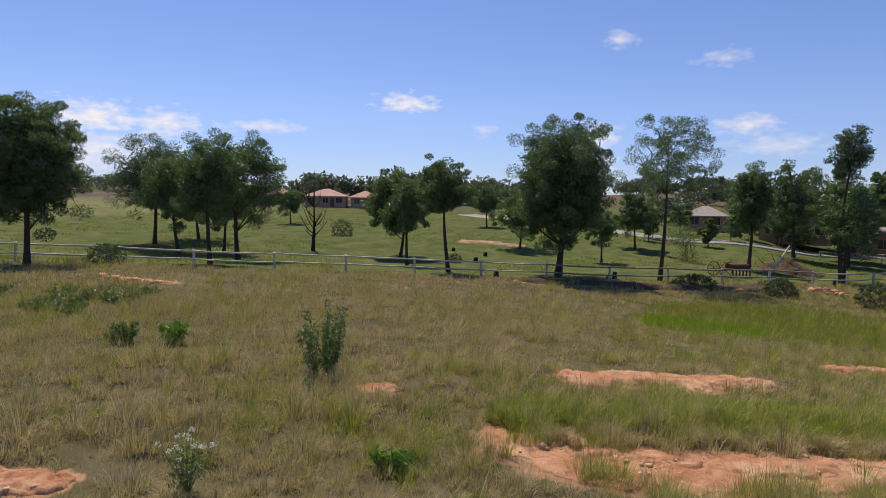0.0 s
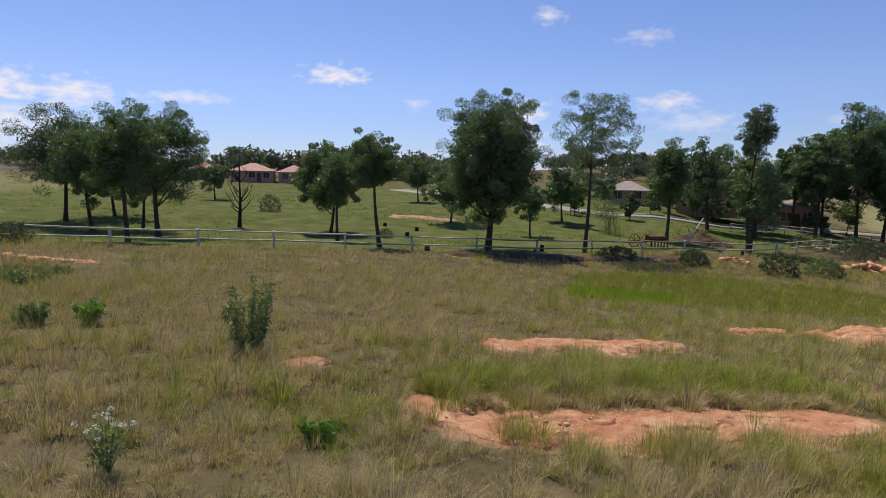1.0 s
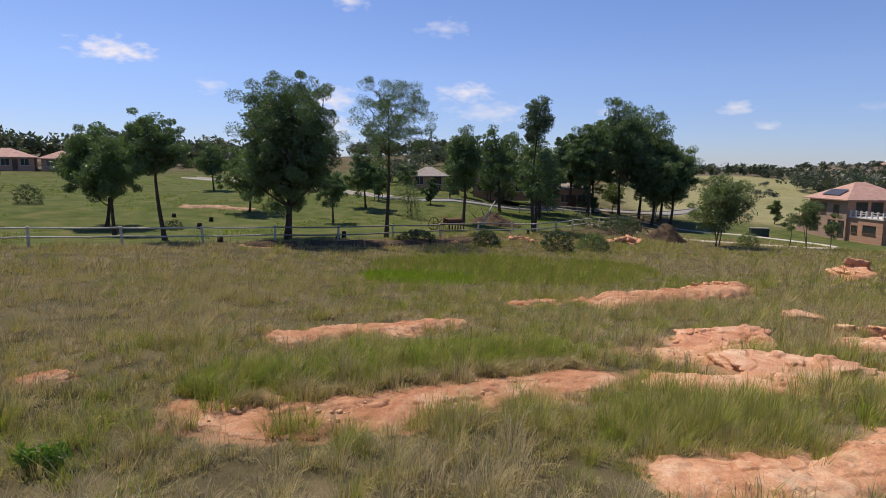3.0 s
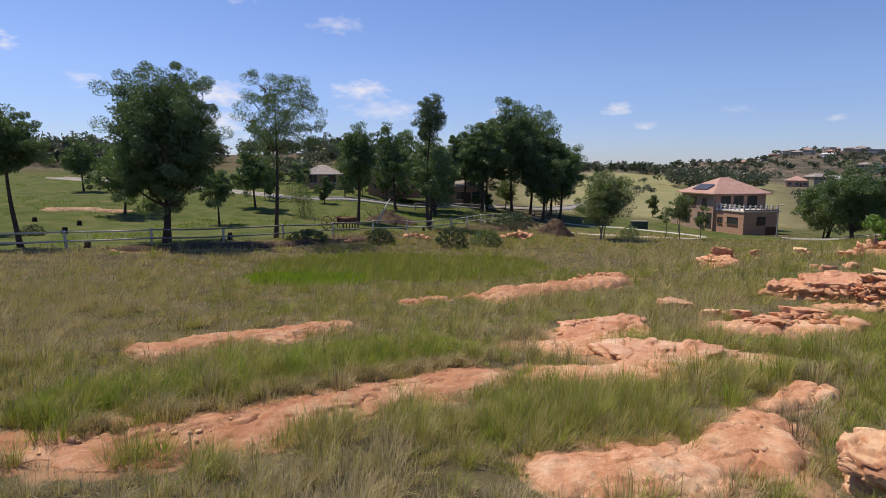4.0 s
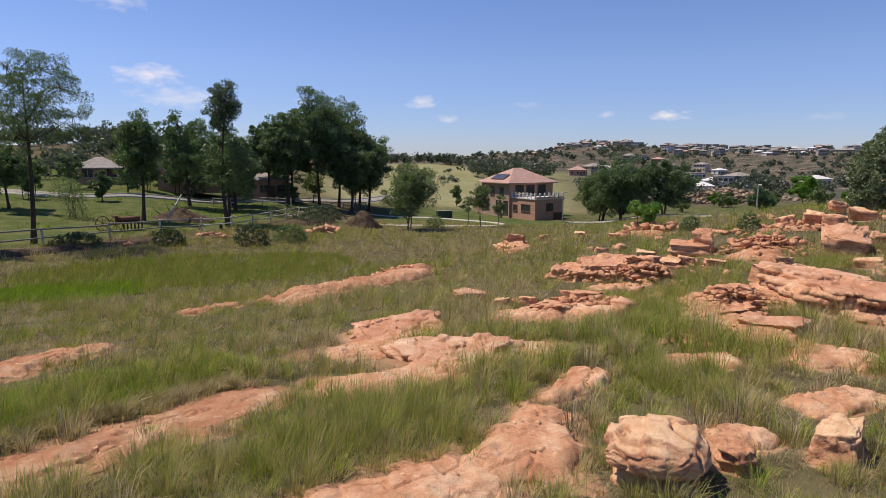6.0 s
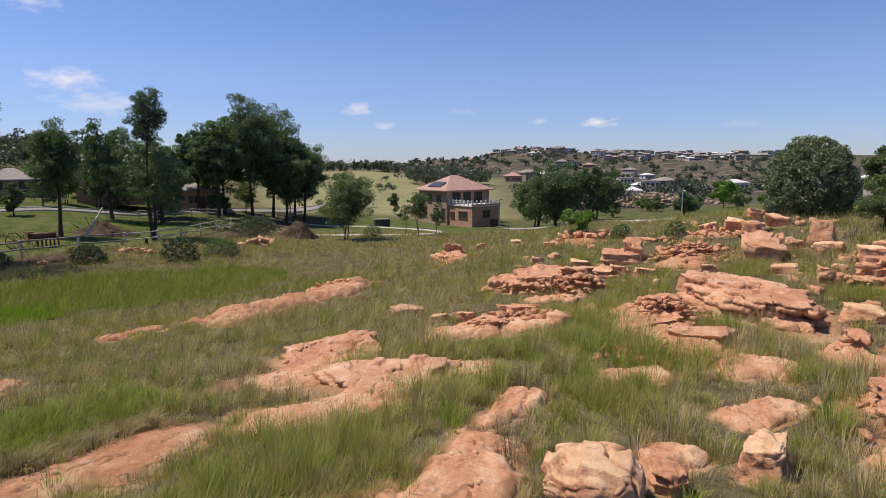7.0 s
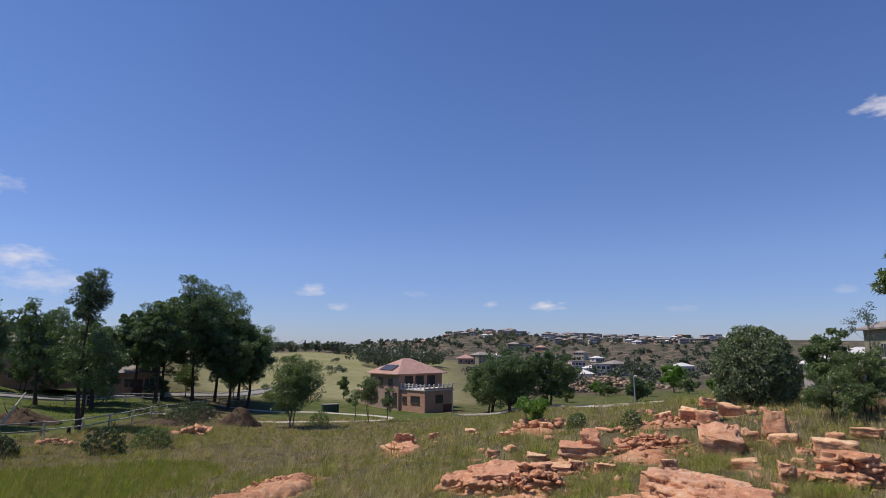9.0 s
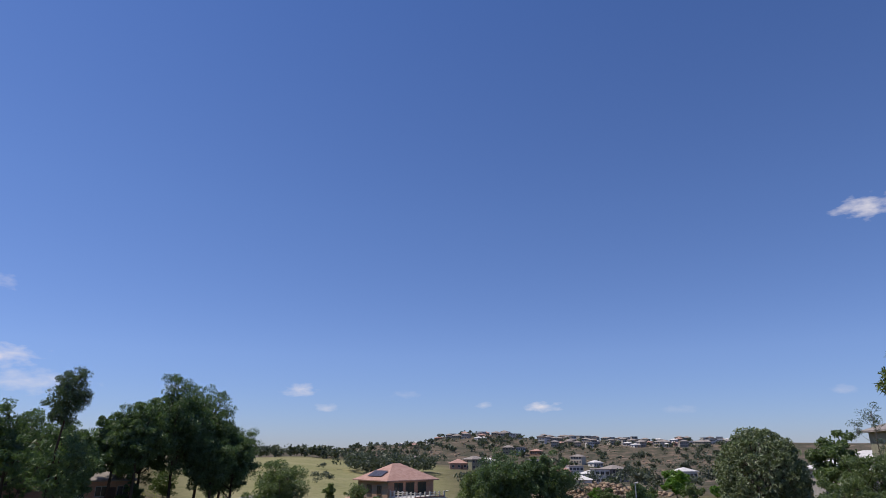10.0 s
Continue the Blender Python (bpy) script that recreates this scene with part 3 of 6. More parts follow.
# the last boulders
LEDGES += [
    (32.8, 3.5, 0.9, 0.8, 0.66, -85, 5, 2, 0.8, 0, LAYERED), (32.9, 4.5, 0.95, 0.7, 0.58, -83, -14, 1, 0.8, 0, LAYERED), (33.4, 6.1, 0.46, 0.4, 0.66, -80, 0, 2, 0.7, 0, BLOCK),
    (28.0, 0.95, 0.52, 0.45, 0.50, -90, 0, 1, 0.8, 0, LAYERED), (25.7, 8.35, 1.05, 0.75, 0.40, -72, 6, 2, 0.9, 0, LAYERED), (23.9, 6.35, 0.74, 0.6, 0.42, -76, 0, 2, 0.9, 0, LAYERED),
]
# the last boulders
LEDGES += [
    (23.6, 5.4, 0.92, 0.55, 0.34, -78, 3, 2, 0.9, 0, LAYERED), (23.7, 3.35, 0.72, 0.5, 0.40, -84, 0, 2, 0.9, 0, LAYERED), (24.2, 1.25, 0.98, 0.6, 0.34, -90, -6, 2, 0.9, 0, LAYERED),
    (22.4, 0.2, 0.58, 0.5, 0.72, -92, 0, 4, 1.2, 0, BLOCK), (26.2, -1.4, 1.55, 0.9, 0.58, -96, 0, 2, 0.9, 0, "broad pale sandstone boulder in grass"), (26.1, -0.5, 0.66, 0.5, 0.32, -94, 0, 1, 0.9, 0, BLOCK),
]
# the last boulders
LEDGES += [
    (28.3, -1.6, 0.86, 0.6, 0.46, -96, 0, 2, 0.9, 0, LAYERED), (29.3, -2.6, 1.25, 0.7, 0.42, -98, 0, 2, 0.9, 0, LAYERED), (34.2, 12.9, 0.52, 0.4, 0.30, -69, 0, 1, 0.8, 0, "small white stone in grass"),
    (23.4, 6.9, 1.25, 0.8, 0.42, -74, 0, 3, 1.1, 0, LAYERED), (9.45, 2.02, 0.44, 0.46, 0.34, -80, 0, 3, 1.2, 0, CRUMBLED), (35.2, 11.7, 1.3, 1.0, 0.75, -72, 0, 3, 1.3, 0, BLOCK), (34.6, 10.6, 0.9, 0.8, 0.5, -60, 0, 2, 1.0, 0, LAYERED),
]
# the last boulders
LEDGES += [
    (36.0, 12.6, 0.8, 0.8, 0.55, -80, 0, 2, 1.0, 0, LAYERED), (40.2, 17.4, 1.0, 1.0, 0.5, -66, 0, 2, 1.0, 0, LAYERED), (24.6, -0.2, 0.5, 0.4, 0.3, -90, 0, 1, 0.9, 0, LAYERED), (21.2, -2.7, 0.9, 0.8, 0.4, -99, 0, 2, 1.0, 0, LAYERED),
]


def bare_amount(x, y, pts, half, seed):
    """1 on the middle line of a bare place, 0 at its ragged edge, less outside."""
    best = np.full(np.shape(x), 1e9)
    for (ax, ay), (bx, by) in zip(pts, pts[1:]):
        dx, dy = bx - ax, by - ay
        u = np.clip(((x - ax) * dx + (y - ay) * dy) / (dx * dx + dy * dy), 0, 1)
        best = np.minimum(best, np.hypot(x - ax - u * dx, y - ay - u * dy))
    rag = fbm(x * 0.9 / max(half, 0.4), y * 0.9 / max(half, 0.4), 0, 40 + seed, 5)
    return 1 - best / half + 1.9 * rag


def bareness(x, y):
    total = np.full(np.shape(x), -9.0)
    for k, (kind, pts, half, _, _) in enumerate(BARE):
        p = np.array(pts)
        close = (x > p[:, 0].min() - 2.5 * half) & (x < p[:, 0].max() + 2.5 * half) & (y > p[:, 1].min() - 2.5 * half) & (y < p[:, 1].max() + 2.5 * half)
        if close.any():
            total[close] = np.maximum(total[close], bare_amount(x[close], y[close], pts, half, k))
    for rx, ry, w, d, _, turn, *_ in LEDGES:
        close = np.hypot(x - rx, y - ry) < max(w, d)
        if close.any():
            c, q = math.cos(radians(turn)), math.sin(radians(turn))
            dx, dy = x[close] - rx, y[close] - ry
            total[close] = np.maximum(total[close], 1.9 * (0.92 - np.hypot((dx * c + dy * q) / w * 2, (dy * c - dx * q) / d * 2)))
    return total


def build_ground():
    front = np.arange(-66, 126.01, 0.8)
    rest = np.linspace(126, 294, 30)[1:-1]
    ang = np.radians(np.concatenate([front, rest]))
    rad = np.concatenate([[0.0], np.geomspace(0.6, 4200, 360)])
    R, A = np.meshgrid(rad, ang, indexing="ij")
    x, y = 2 + R * np.sin(A), 1 + R * np.cos(A)
    z = ground_z(x, y)
    z = np.where(R > 1500, z * (1 - ease(R, 1500, 3500)) + 4 * ease(R, 1500, 3500), z)
    b = np.degrees(np.arctan2(x - 2, y - 1))
    field = ease(y - fence_y(x), -0.5, 2.5) * (1 - ease(R, 120, 170)) * ease(-x, -75, -60)
    field = np.maximum(field, ease(b, 44, 50) * (1 - ease(b, 64, 70)) * ease(R, 72, 80) * (1 - ease(R, 112, 122)))
    field = np.maximum(field, 0.8 * ease(b, 64, 70) * (1 - ease(b, 88, 94)) * ease(R, 66, 76) * (1 - ease(R, 118, 140)))
    straw = np.maximum(ease(b, 38, 46) * (1 - ease(b, 62, 70)) * ease(R, 112, 125) * (1 - ease(R, 380, 480)), 0.45 * ease(-b, 10, 22) * ease(R, 85, 125) * (1 - ease(R, 150, 180)))
    scrub = np.maximum(np.maximum(ease(R, 190, 300), ease(-b, -12, 0) * ease(R, 140, 175)) * (1 - straw), ease(b, 62, 74) * ease(R, 125, 170))
    soil = ease(bareness(x.ravel(), y.ravel()), -0.7, 0.0) * (R.ravel() < 60)
    n, m = x.shape
    i, j = np.meshgrid(np.arange(n - 1), np.arange(m), indexing="ij")
    k = (j + 1) % m
    quads = np.stack([i * m + j, (i + 1) * m + j, (i + 1) * m + k, i * m + k], -1).reshape(-1, 4)
    me = mesh_of("ground", np.stack([x, y, z], -1).reshape(-1, 3), [quads], GROUND, True, field=field.ravel(), straw=straw.ravel(), scrub=scrub.ravel(), soil=soil)
    tagged(new("ground", me), "dry grassland rising to far scrubby hills", "ground", kind="structure")


build_ground()


def slab(k):
    kind, pts, half, rise, steep = BARE[k]
    p = np.array(pts)
    far = math.hypot(p[0, 0] - 2, p[0, 1] - 1)
    step = min(max(0.0024 * far, 0.028), 0.25)
    xs = np.arange(p[:, 0].min() - 2.7 * half, p[:, 0].max() + 2.7 * half, step)
    ys = np.arange(p[:, 1].min() - 2.7 * half, p[:, 1].max() + 2.7 * half, step)
    x, y = np.meshgrid(xs, ys, indexing="ij")
    m = bare_amount(x, y, pts, half, k)
    body = np.clip(m * steep, 0, 1)
    body = body * (2 - body)
    lift = rise * body + 0.13 * fbm(x * 1.3, y * 1.3, 0, 31 + k, 5) * body + 0.09 * fbm(x * 6, y * 6, 0, 33 + k, 4) * body
    # washed-out gullies and low worn beds
    gully = np.abs(fbm(x * 0.8 + 4, y * 1.6, 0, 95 + k, 3))
    lift = lift - 0.07 * (1 - ease(gully, 0, 0.03)) * body
    q = lift / 0.05 + 1.6 * fbm(x * 1.1, y * 1.1, 0, 136 + k, 4)
    f = q - np.floor(q)
    lift = lift + 0.022 * (ease(f, 0.0, 0.25) - f) * body
    z = ground_z(x, y) + lift + np.where(m < 0, -0.10 + 0.25 * np.maximum(m, -0.6), 0.012)
    keep = m > -0.35
    n, mm = x.shape
    i, j = np.meshgrid(np.arange(n - 1), np.arange(mm - 1), indexing="ij")
    quads = np.stack([i * mm + j, (i + 1) * mm + j, (i + 1) * mm + j + 1, i * mm + j + 1], -1).reshape(-1, 4)
    quads = quads[keep.ravel()[quads].any(axis=1)]
    used, back = np.unique(quads, return_inverse=True)
    verts = np.stack([x, y, z], -1).reshape(-1, 3)[used]
    c = np.array([p[:, 0].mean(), p[:, 1].mean(), gz(p[:, 0].mean(), p[:, 1].mean())])
    mat = {"earth": PALE_EARTH if far < 19 and p[0, 0] > 5 else EARTH, "soil": SOIL_SHADOW, "dull": DULL_EARTH}[kind]
    ob = new("bare_earth", mesh_of("bare_earth", verts - c, [back.reshape(-1, 4)], mat, True))
    ob.location = c
    tagged(ob, {"earth": "strip of bare reddish earth between the grass", "dull": "dull brown bare patch on the green field", "soil": "dark bare soil bank under the fence, partly painted shadow"}[kind], "ground", kind="structure")


for k in range(len(BARE)):
    slab(k)


# ---- loose rocks ----
def rock_shape(w, d, h, seed, fine):
    """An angular block of bedded sandstone; fine: 1 for a chip to 6 for a boulder seen close."""
    rng = np.random.default_rng(seed)
    q = np.array([(i, j, k) for i in (-1, 1) for j in (-1, 1) for k in (-1, 1)], float)
    q[:, :2] *= rng.uniform(0.62, 1.0, (8, 1))
    q[:, 2] *= np.where(q[:, 2] > 0, rng.uniform(0.45, 0.95, 8), 0.9)
    q += rng.normal(size=(8, 3)) * 0.10
    e = rng.normal(size=((2, 3, 5, 7, 8, 8)[fine - 1], 3))
    e /= np.abs(e).max(axis=1, keepdims=True)
    q = np.concatenate([q, e * rng.uniform(0.7, 0.98, (len(e), 1)) * np.array([1, 1, 0.85])])
    q[:, 2] += q[:, 0] * rng.normal() * 0.12 + q[:, 1] * rng.normal() * 0.12
    bm = bmesh.new()
    for c in q:
        bm.verts.new(c)
    bmesh.ops.convex_hull(bm, input=bm.verts)
    loose = [v for v in bm.verts if not v.link_faces]
    bmesh.ops.delete(bm, geom=loose, context="VERTS")
    cuts = (0, 0, 2, 4, 7, 12)[fine - 1]
    if cuts:
        bmesh.ops.subdivide_edges(bm, edges=bm.edges[:], cuts=cuts, use_grid_fill=True)
    bmesh.ops.triangulate(bm, faces=bm.faces[:])
    bm.verts.index_update()
    v = np.array([c.co[:] for c in bm.verts])
    faces = np.array([[c.index for c in f.verts] for f in bm.faces])
    bm.free()
    size = np.array([w, d, h]) / 2
    p = v * size
    if fine > 2:
        # bedding planes stand in and out, corners are knocked off, faces pitted and cracked
        s = 1.0 / max(w, d, h)
        out = v / (np.linalg.norm(v, axis=1, keepdims=True) + 1e-6)
        beds = p[:, 2] / h * rng.uniform(2.5, 5) + 0.8 * fbm(p[:, 0] * 1.5 * s, p[:, 1] * 1.5 * s, 0, seed, 3)
        bed = np.floor(beds)
        shift = np.array([lattice(int(q), 1, 2, seed) for q in bed]) - 0.5
        seam = np.exp(-((beds - bed - 0.06) / 0.07) ** 2)
        a = fbm(p[:, 0] * 3 * s, p[:, 1] * 3 * s, p[:, 2] * 4 * s, seed, 5)
        pit = np.abs(fbm(p[:, 0] * 9 * s, p[:, 1] * 9 * s, p[:, 2] * 14 * s, seed + 9, 4))
        crack = np.abs(fbm(p[:, 0] * 2.0 * s + 9, p[:, 1] * 2.0 * s, p[:, 2] * 0.9 * s, seed + 3, 3))
        k = np.floor(p * 5 * s + 0.4 * fbm(p[:, 0] * 4 * s, p[:, 1] * 4 * s, p[:, 2] * 4 * s, seed + 4, 2)[:, None]).astype(np.int64)
        knock = np.maximum(lattice(k[:, 0], k[:, 1], k[:, 2], seed) - 0.55, 0)
        p += out * (min(w, d, h) * (0.20 * a + 0.22 * pit - 0.34 * knock - 0.10 * (1 - ease(crack, 0, 0.02))))[:, None]
        p[:, :2] *= (1 + 0.16 * shift - 0.10 * seam)[:, None]
    p[:, 2] += size[2] * 0.62
    return p, faces


def rock(x, y, w, d, h, turn, seed, label, fine=4, group="sandstone outcrop", mat=None, lift=0.0, tilt=(0, 0)):
    p, f = rock_shape(w, d, h, seed, fine)
    ob = new("rock", mesh_of("rock", p, [f], mat or STONE, False))
    ob.matrix_basis = pose(x, y, gz(x, y) + lift, tilt[0], tilt[1], turn)
    return tagged(ob, label, "rock", group)


def cap_boulder(x, y, turn):
    """A cracked flat cap overhanging a narrow dark neck and a ledge at the foot."""
    rng = np.random.default_rng(304)
    rows = np.array([(-0.15, 0.80), (0.0, 0.82), (0.07, 0.84), (0.115, 0.76), (0.135, 0.58), (0.17, 0.50), (0.20, 0.56), (0.215, 0.64), (0.235, 0.66), (0.25, 0.88), (0.29, 0.97), (0.335, 1.0), (0.38, 1.0), (0.43, 0.97), (0.47, 0.93), (0.505, 0.86), (0.525, 0.78), (0.54, 0.66), (0.55, 0.52), (0.555, 0.38), (0.56, 0.25), (0.565, 0.12), (0.565, 0.0)])
    rows = np.stack([np.interp(np.linspace(0, len(rows) - 1, 62), np.arange(len(rows)), rows[:, c]) for c in (0, 1)], 1)
    n = 150
    a = np.linspace(0, 2 * np.pi, n, endpoint=False)
    out = (np.abs(np.cos(a)) ** 3.2 + np.abs(np.sin(a)) ** 3.2) ** (-1 / 3.2)
    out = out * (1 + 0.22 * fbm(np.cos(a) * 1.3, np.sin(a) * 1.3, 0, 7, 3))
    R = rows[:, 1:2] * out[None]
    Z = np.repeat(rows[:, 0:1], n, axis=1)
    px, py = R * np.cos(a) * 0.44, R * np.sin(a) * 0.54
    high = ease(Z, 0.24, 0.5)
    step = 0.05 * ease(fbm(px * 1.2 + 3, py * 1.2, 0, 12, 2), -0.03, -0.01) - 0.035 * ease(py, 0.10, 0.14)
    crack = np.abs(fbm(px * 1.7 + 5, py * 1.7, 0.3 * Z, 15, 3))
    layer = np.abs(fbm(px * 1.2, py * 1.2, Z * 11, 16, 3))
    push = 1 + 0.16 * fbm(px * 3, py * 3, Z * 5, 18, 4) + 0.12 * fbm(px * 10, py * 10, Z * 22, 19, 3) - 0.12 * (1 - ease(crack, 0, 0.02)) - 0.045 * (1 - ease(layer, 0, 0.02))
    px, py = px * push, py * push
    z = Z + high * (1.3 * step - 0.09 * (1 - ease(crack, 0, 0.02)) + 0.05 * fbm(px * 5, py * 5, 0, 20, 4)) + 0.06 * px
    m = len(rows)
    i, j = np.meshgrid(np.arange(m - 1), np.arange(n), indexing="ij")
    k = (j + 1) % n
    quads = np.stack([i * n + j, i * n + k, (i + 1) * n + k, (i + 1) * n + j], -1).reshape(-1, 4)
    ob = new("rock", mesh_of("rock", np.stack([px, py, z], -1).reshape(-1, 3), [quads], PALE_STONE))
    ob.matrix_basis = pose(x, y, gz(x, y) - 0.03, 0, 0, turn)
    tagged(ob, "cream-topped cracked sandstone boulder with dark underside", "rock", "sandstone outcrop")


cap_boulder(8.74, 2.72, 14)


def ledge_shape(w, d, h, seed, beds, rag, res):
    """A rock of flat beds: an angular plan, each bed broken back by its own blocks, dark joints between, a worn top with cracks."""
    rng = np.random.default_rng(seed)
    n = int(np.clip(math.pi * (w + d) / 2 / res, 52, 250))
    a = np.linspace(0, 2 * np.pi, n, endpoint=False)
    corners = int(rng.integers(4, 7))
    fa = (np.arange(corners) + rng.uniform(-0.28, 0.28, corners)) * 2 * np.pi / corners
    fo = rng.uniform(0.70, 0.98, corners)
    plan = (fo[:, None] / np.maximum(np.cos(a[None] - fa[:, None]), 0.08)).min(axis=0)
    plan = np.minimum(plan, 1.22) * (1 + 0.20 * rag * fbm(np.cos(a) * 1.8, np.sin(a) * 1.8, 0, seed, 3))
    plan = plan / max(np.abs(plan * np.cos(a)).max(), np.abs(plan * np.sin(a)).max())
    cut = np.cumsum(rng.uniform(0.5, 1.3, beds))
    cut = np.concatenate([[0], cut / cut[-1]])
    rows = [(-0.35, 1.02, 0 * a), (-0.04, 1.0, 0 * a)]
    for b in range(beds):
        z0, z1 = h * cut[b], h * cut[b + 1]
        # blocks of this bed, some of them fallen away
        count = rng.uniform(1.2, 2.6) * rag + 2.0 * max(w, d)
        place = a / (2 * np.pi) * count + rng.uniform(0, 9)
        cell = np.floor(place)
        gap = np.minimum(place - cell, cell + 1 - place) * 2 * np.pi / count
        block = np.array([lattice(int(c), b, 3, seed) for c in cell])
        back = rag * (0.22 * np.maximum(block - 0.5, 0) / 0.5 + 0.06 * (block - 0.5))
        back = back + rag * 0.10 * fbm(np.cos(a) * 4, np.sin(a) * 4, b * 3.7, seed + 5, 3) + 0.05 * (1 - ease(gap, 0, 0.05))
        step = 1.02 - 0.17 * b / max(beds - 1, 1) * (0.6 + rag * 0.5) + rng.normal() * 0.03
        steps = int(np.clip((z1 - z0) / res, 3, 9))
        for t in np.linspace(0.06, 0.94, steps):
            rows.append((z0 + (z1 - z0) * t, step * (1 - 0.035 * abs(2 * t - 1) ** 5), -back))
        if b < beds - 1:
            open_joint = ease(fbm(np.cos(a) * 2.2, np.sin(a) * 2.2, b * 5.1, seed + 6, 3), -0.06, 0.12)
            rows.append((z1, step * 0.97, -back - (0.07 + 0.05 * rag) * open_joint))
    last = rows[-1]
    for u in np.linspace(0.985, 0.0, int(np.clip(min(w, d) / 2 / res, 5, 40))):
        rows.append((h + 0.015 * h * (1 - u), last[1] * u, last[2] * u * u))
    s = np.array([r[1] for r in rows])[:, None]
    z = np.repeat(np.array([r[0] for r in rows], float)[:, None], n, axis=1)
    R = np.maximum(s * plan[None] + np.array([r[2] for r in rows]), 0.0) * np.minimum(1, s * 12)
    px, py = R * np.cos(a) * w / 2, R * np.sin(a) * d / 2
    near = min(1.0, 0.5 * (w + d))
    top = ease(z, h * 0.86, h)
    inner = 1 - R / (plan[None] + 0.01)
    # thin beds left lying on the top, and joints across it
    sheet = ease(fbm(px * 1.1 / near, py * 1.1 / near, 0, seed + 11, 4), -0.03, 0.0) + ease(fbm(px * 1.7 / near + 5, py * 1.7 / near, 0, seed + 12, 4), 0.08, 0.1)
    joint = np.abs(fbm(px * 0.9 / near + 3, py * 0.9 / near, 0, seed + 13, 3))
    z = z + top * ((sheet - 1) * (0.02 + 0.035 * near) - 0.07 * near * (1 - ease(joint, 0, 0.014)) + 0.10 * near * fbm(px * 0.8, py * 0.8, 0, seed + 14, 3) + 0.02 * near * fbm(px * 5, py * 5, 0, seed + 15, 3))
    z = z - 0.10 * h * top * (1 - ease(inner, 0.0, 0.16)) * (0.4 + ease(fbm(np.cos(a) * 1.5, np.sin(a) * 1.5, 0, seed + 16, 3), -0.1, 0.1))
    # the beds wander, and broken faces are rough and cracked through
    side = 1 - top
    z = z + side * ease(z, 0.0, 0.2 * h) * 0.30 * h * fbm(px * 1.6 / near, py * 1.6 / near, 0, seed + 21, 3)
    split = np.abs(fbm(px * 2.4 + 1, py * 2.4, z * 1.6, seed + 22, 3))
    chips = np.abs(fbm(px * 6, py * 6, z * 11, seed + 23, 3))
    wx, wy, wz = (c + 0.12 * fbm(px * 4, py * 4, z * 4, seed + 24 + i, 2) for i, c in enumerate((px, py, z)))
    cell = lattice(np.floor(wx * 3.2).astype(np.int64), np.floor(wy * 3.2).astype(np.int64), np.floor(wz * 8).astype(np.int64), seed)
    fine_cell = lattice(np.floor(wx * 8).astype(np.int64), np.floor(wy * 8).astype(np.int64), np.floor(wz * 17).astype(np.int64), seed + 1)
    out = 0.07 * near * fbm(px * 2.6, py * 2.6, z * 4, seed + 17, 4) + 0.15 * near * rag * (cell - 0.6) * side + side * (0.055 * rag * near * (fine_cell - 0.5) + 0.10 * near * rag * (chips - 0.1)) + side * (0.05 * rag * fbm(px * 13, py * 13, z * 22, seed + 18, 2) - 0.07 * near * (1 - ease(split, 0, 0.02)))
    px, py = px + np.cos(a) * out * np.minimum(1, R * 3), py + np.sin(a) * out * np.minimum(1, R * 3)
    z = z + (0.02 + 0.05 * side) * near * rag * fbm(px * 7, py * 7, z * 7, seed + 19, 3)
    m = len(rows)
    i, j = np.meshgrid(np.arange(m - 1), np.arange(n), indexing="ij")
    k = (j + 1) % n
    return np.stack([px, py, z], -1).reshape(-1, 3), np.stack([i * n + j, i * n + k, (i + 1) * n + k, (i + 1) * n + j], -1).reshape(-1, 4)


for i, (x, y, w, d, h, turn, tilt, beds, rag, lift, label) in enumerate(LEDGES):
    far = math.hypot(x - 2, y - 1)
    if label in (LAYERED, BLOCK) or "boulder" in label or "block" in label:
        p, f = rock_shape(w * 0.88, d * 0.88, h * 1.08, 500 + 7 * i, 5)
    else:
        p, f = ledge_shape(w, d, h, 500 + 7 * i, beds, rag, float(np.clip(0.0030 * far, 0.03, 0.12)))
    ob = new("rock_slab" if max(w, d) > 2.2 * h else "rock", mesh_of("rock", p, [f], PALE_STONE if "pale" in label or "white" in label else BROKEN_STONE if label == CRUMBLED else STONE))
    dip = 9 if label == SLOPING else 5 if max(w, d) > 1.9 and label != TABLE else 0
    ob.matrix_basis = pose(x, y, float(land(x, y)) + lift - (0.06 if dip else 0), dip, tilt, turn)
    tagged(ob, label, "rock", "sandstone outcrop")
rng = np.random.default_rng(5)
crumbs = []
# broken stone heaped on the outcrop: middle, spread, number, largest size, height of the heap
HEAPS = [(27.0, 4.4, 0.9, 1.3, 90, 0.34, 0.5), (35.0, 11.4, 1.0, 1.4, 40, 0.6, 0.5), (16.9, 6.9, 0.6, 1.0, 110, 0.24, 0.22), (18.0, 3.7, 0.5, 0.9, 80, 0.26, 0.42), (17.2, 3.6, 0.9, 0.8, 90, 0.22, 0.18), (16.2, 3.9, 0.7, 0.6, 50, 0.2, 0.05), (20.9, 6.9, 0.6, 0.9, 110, 0.26, 0.55), (21.0, 8.2, 0.7, 1.4, 40, 0.26, 0.4), (24.2, 6.4, 0.8, 1.2, 24, 0.3, 0.1)]
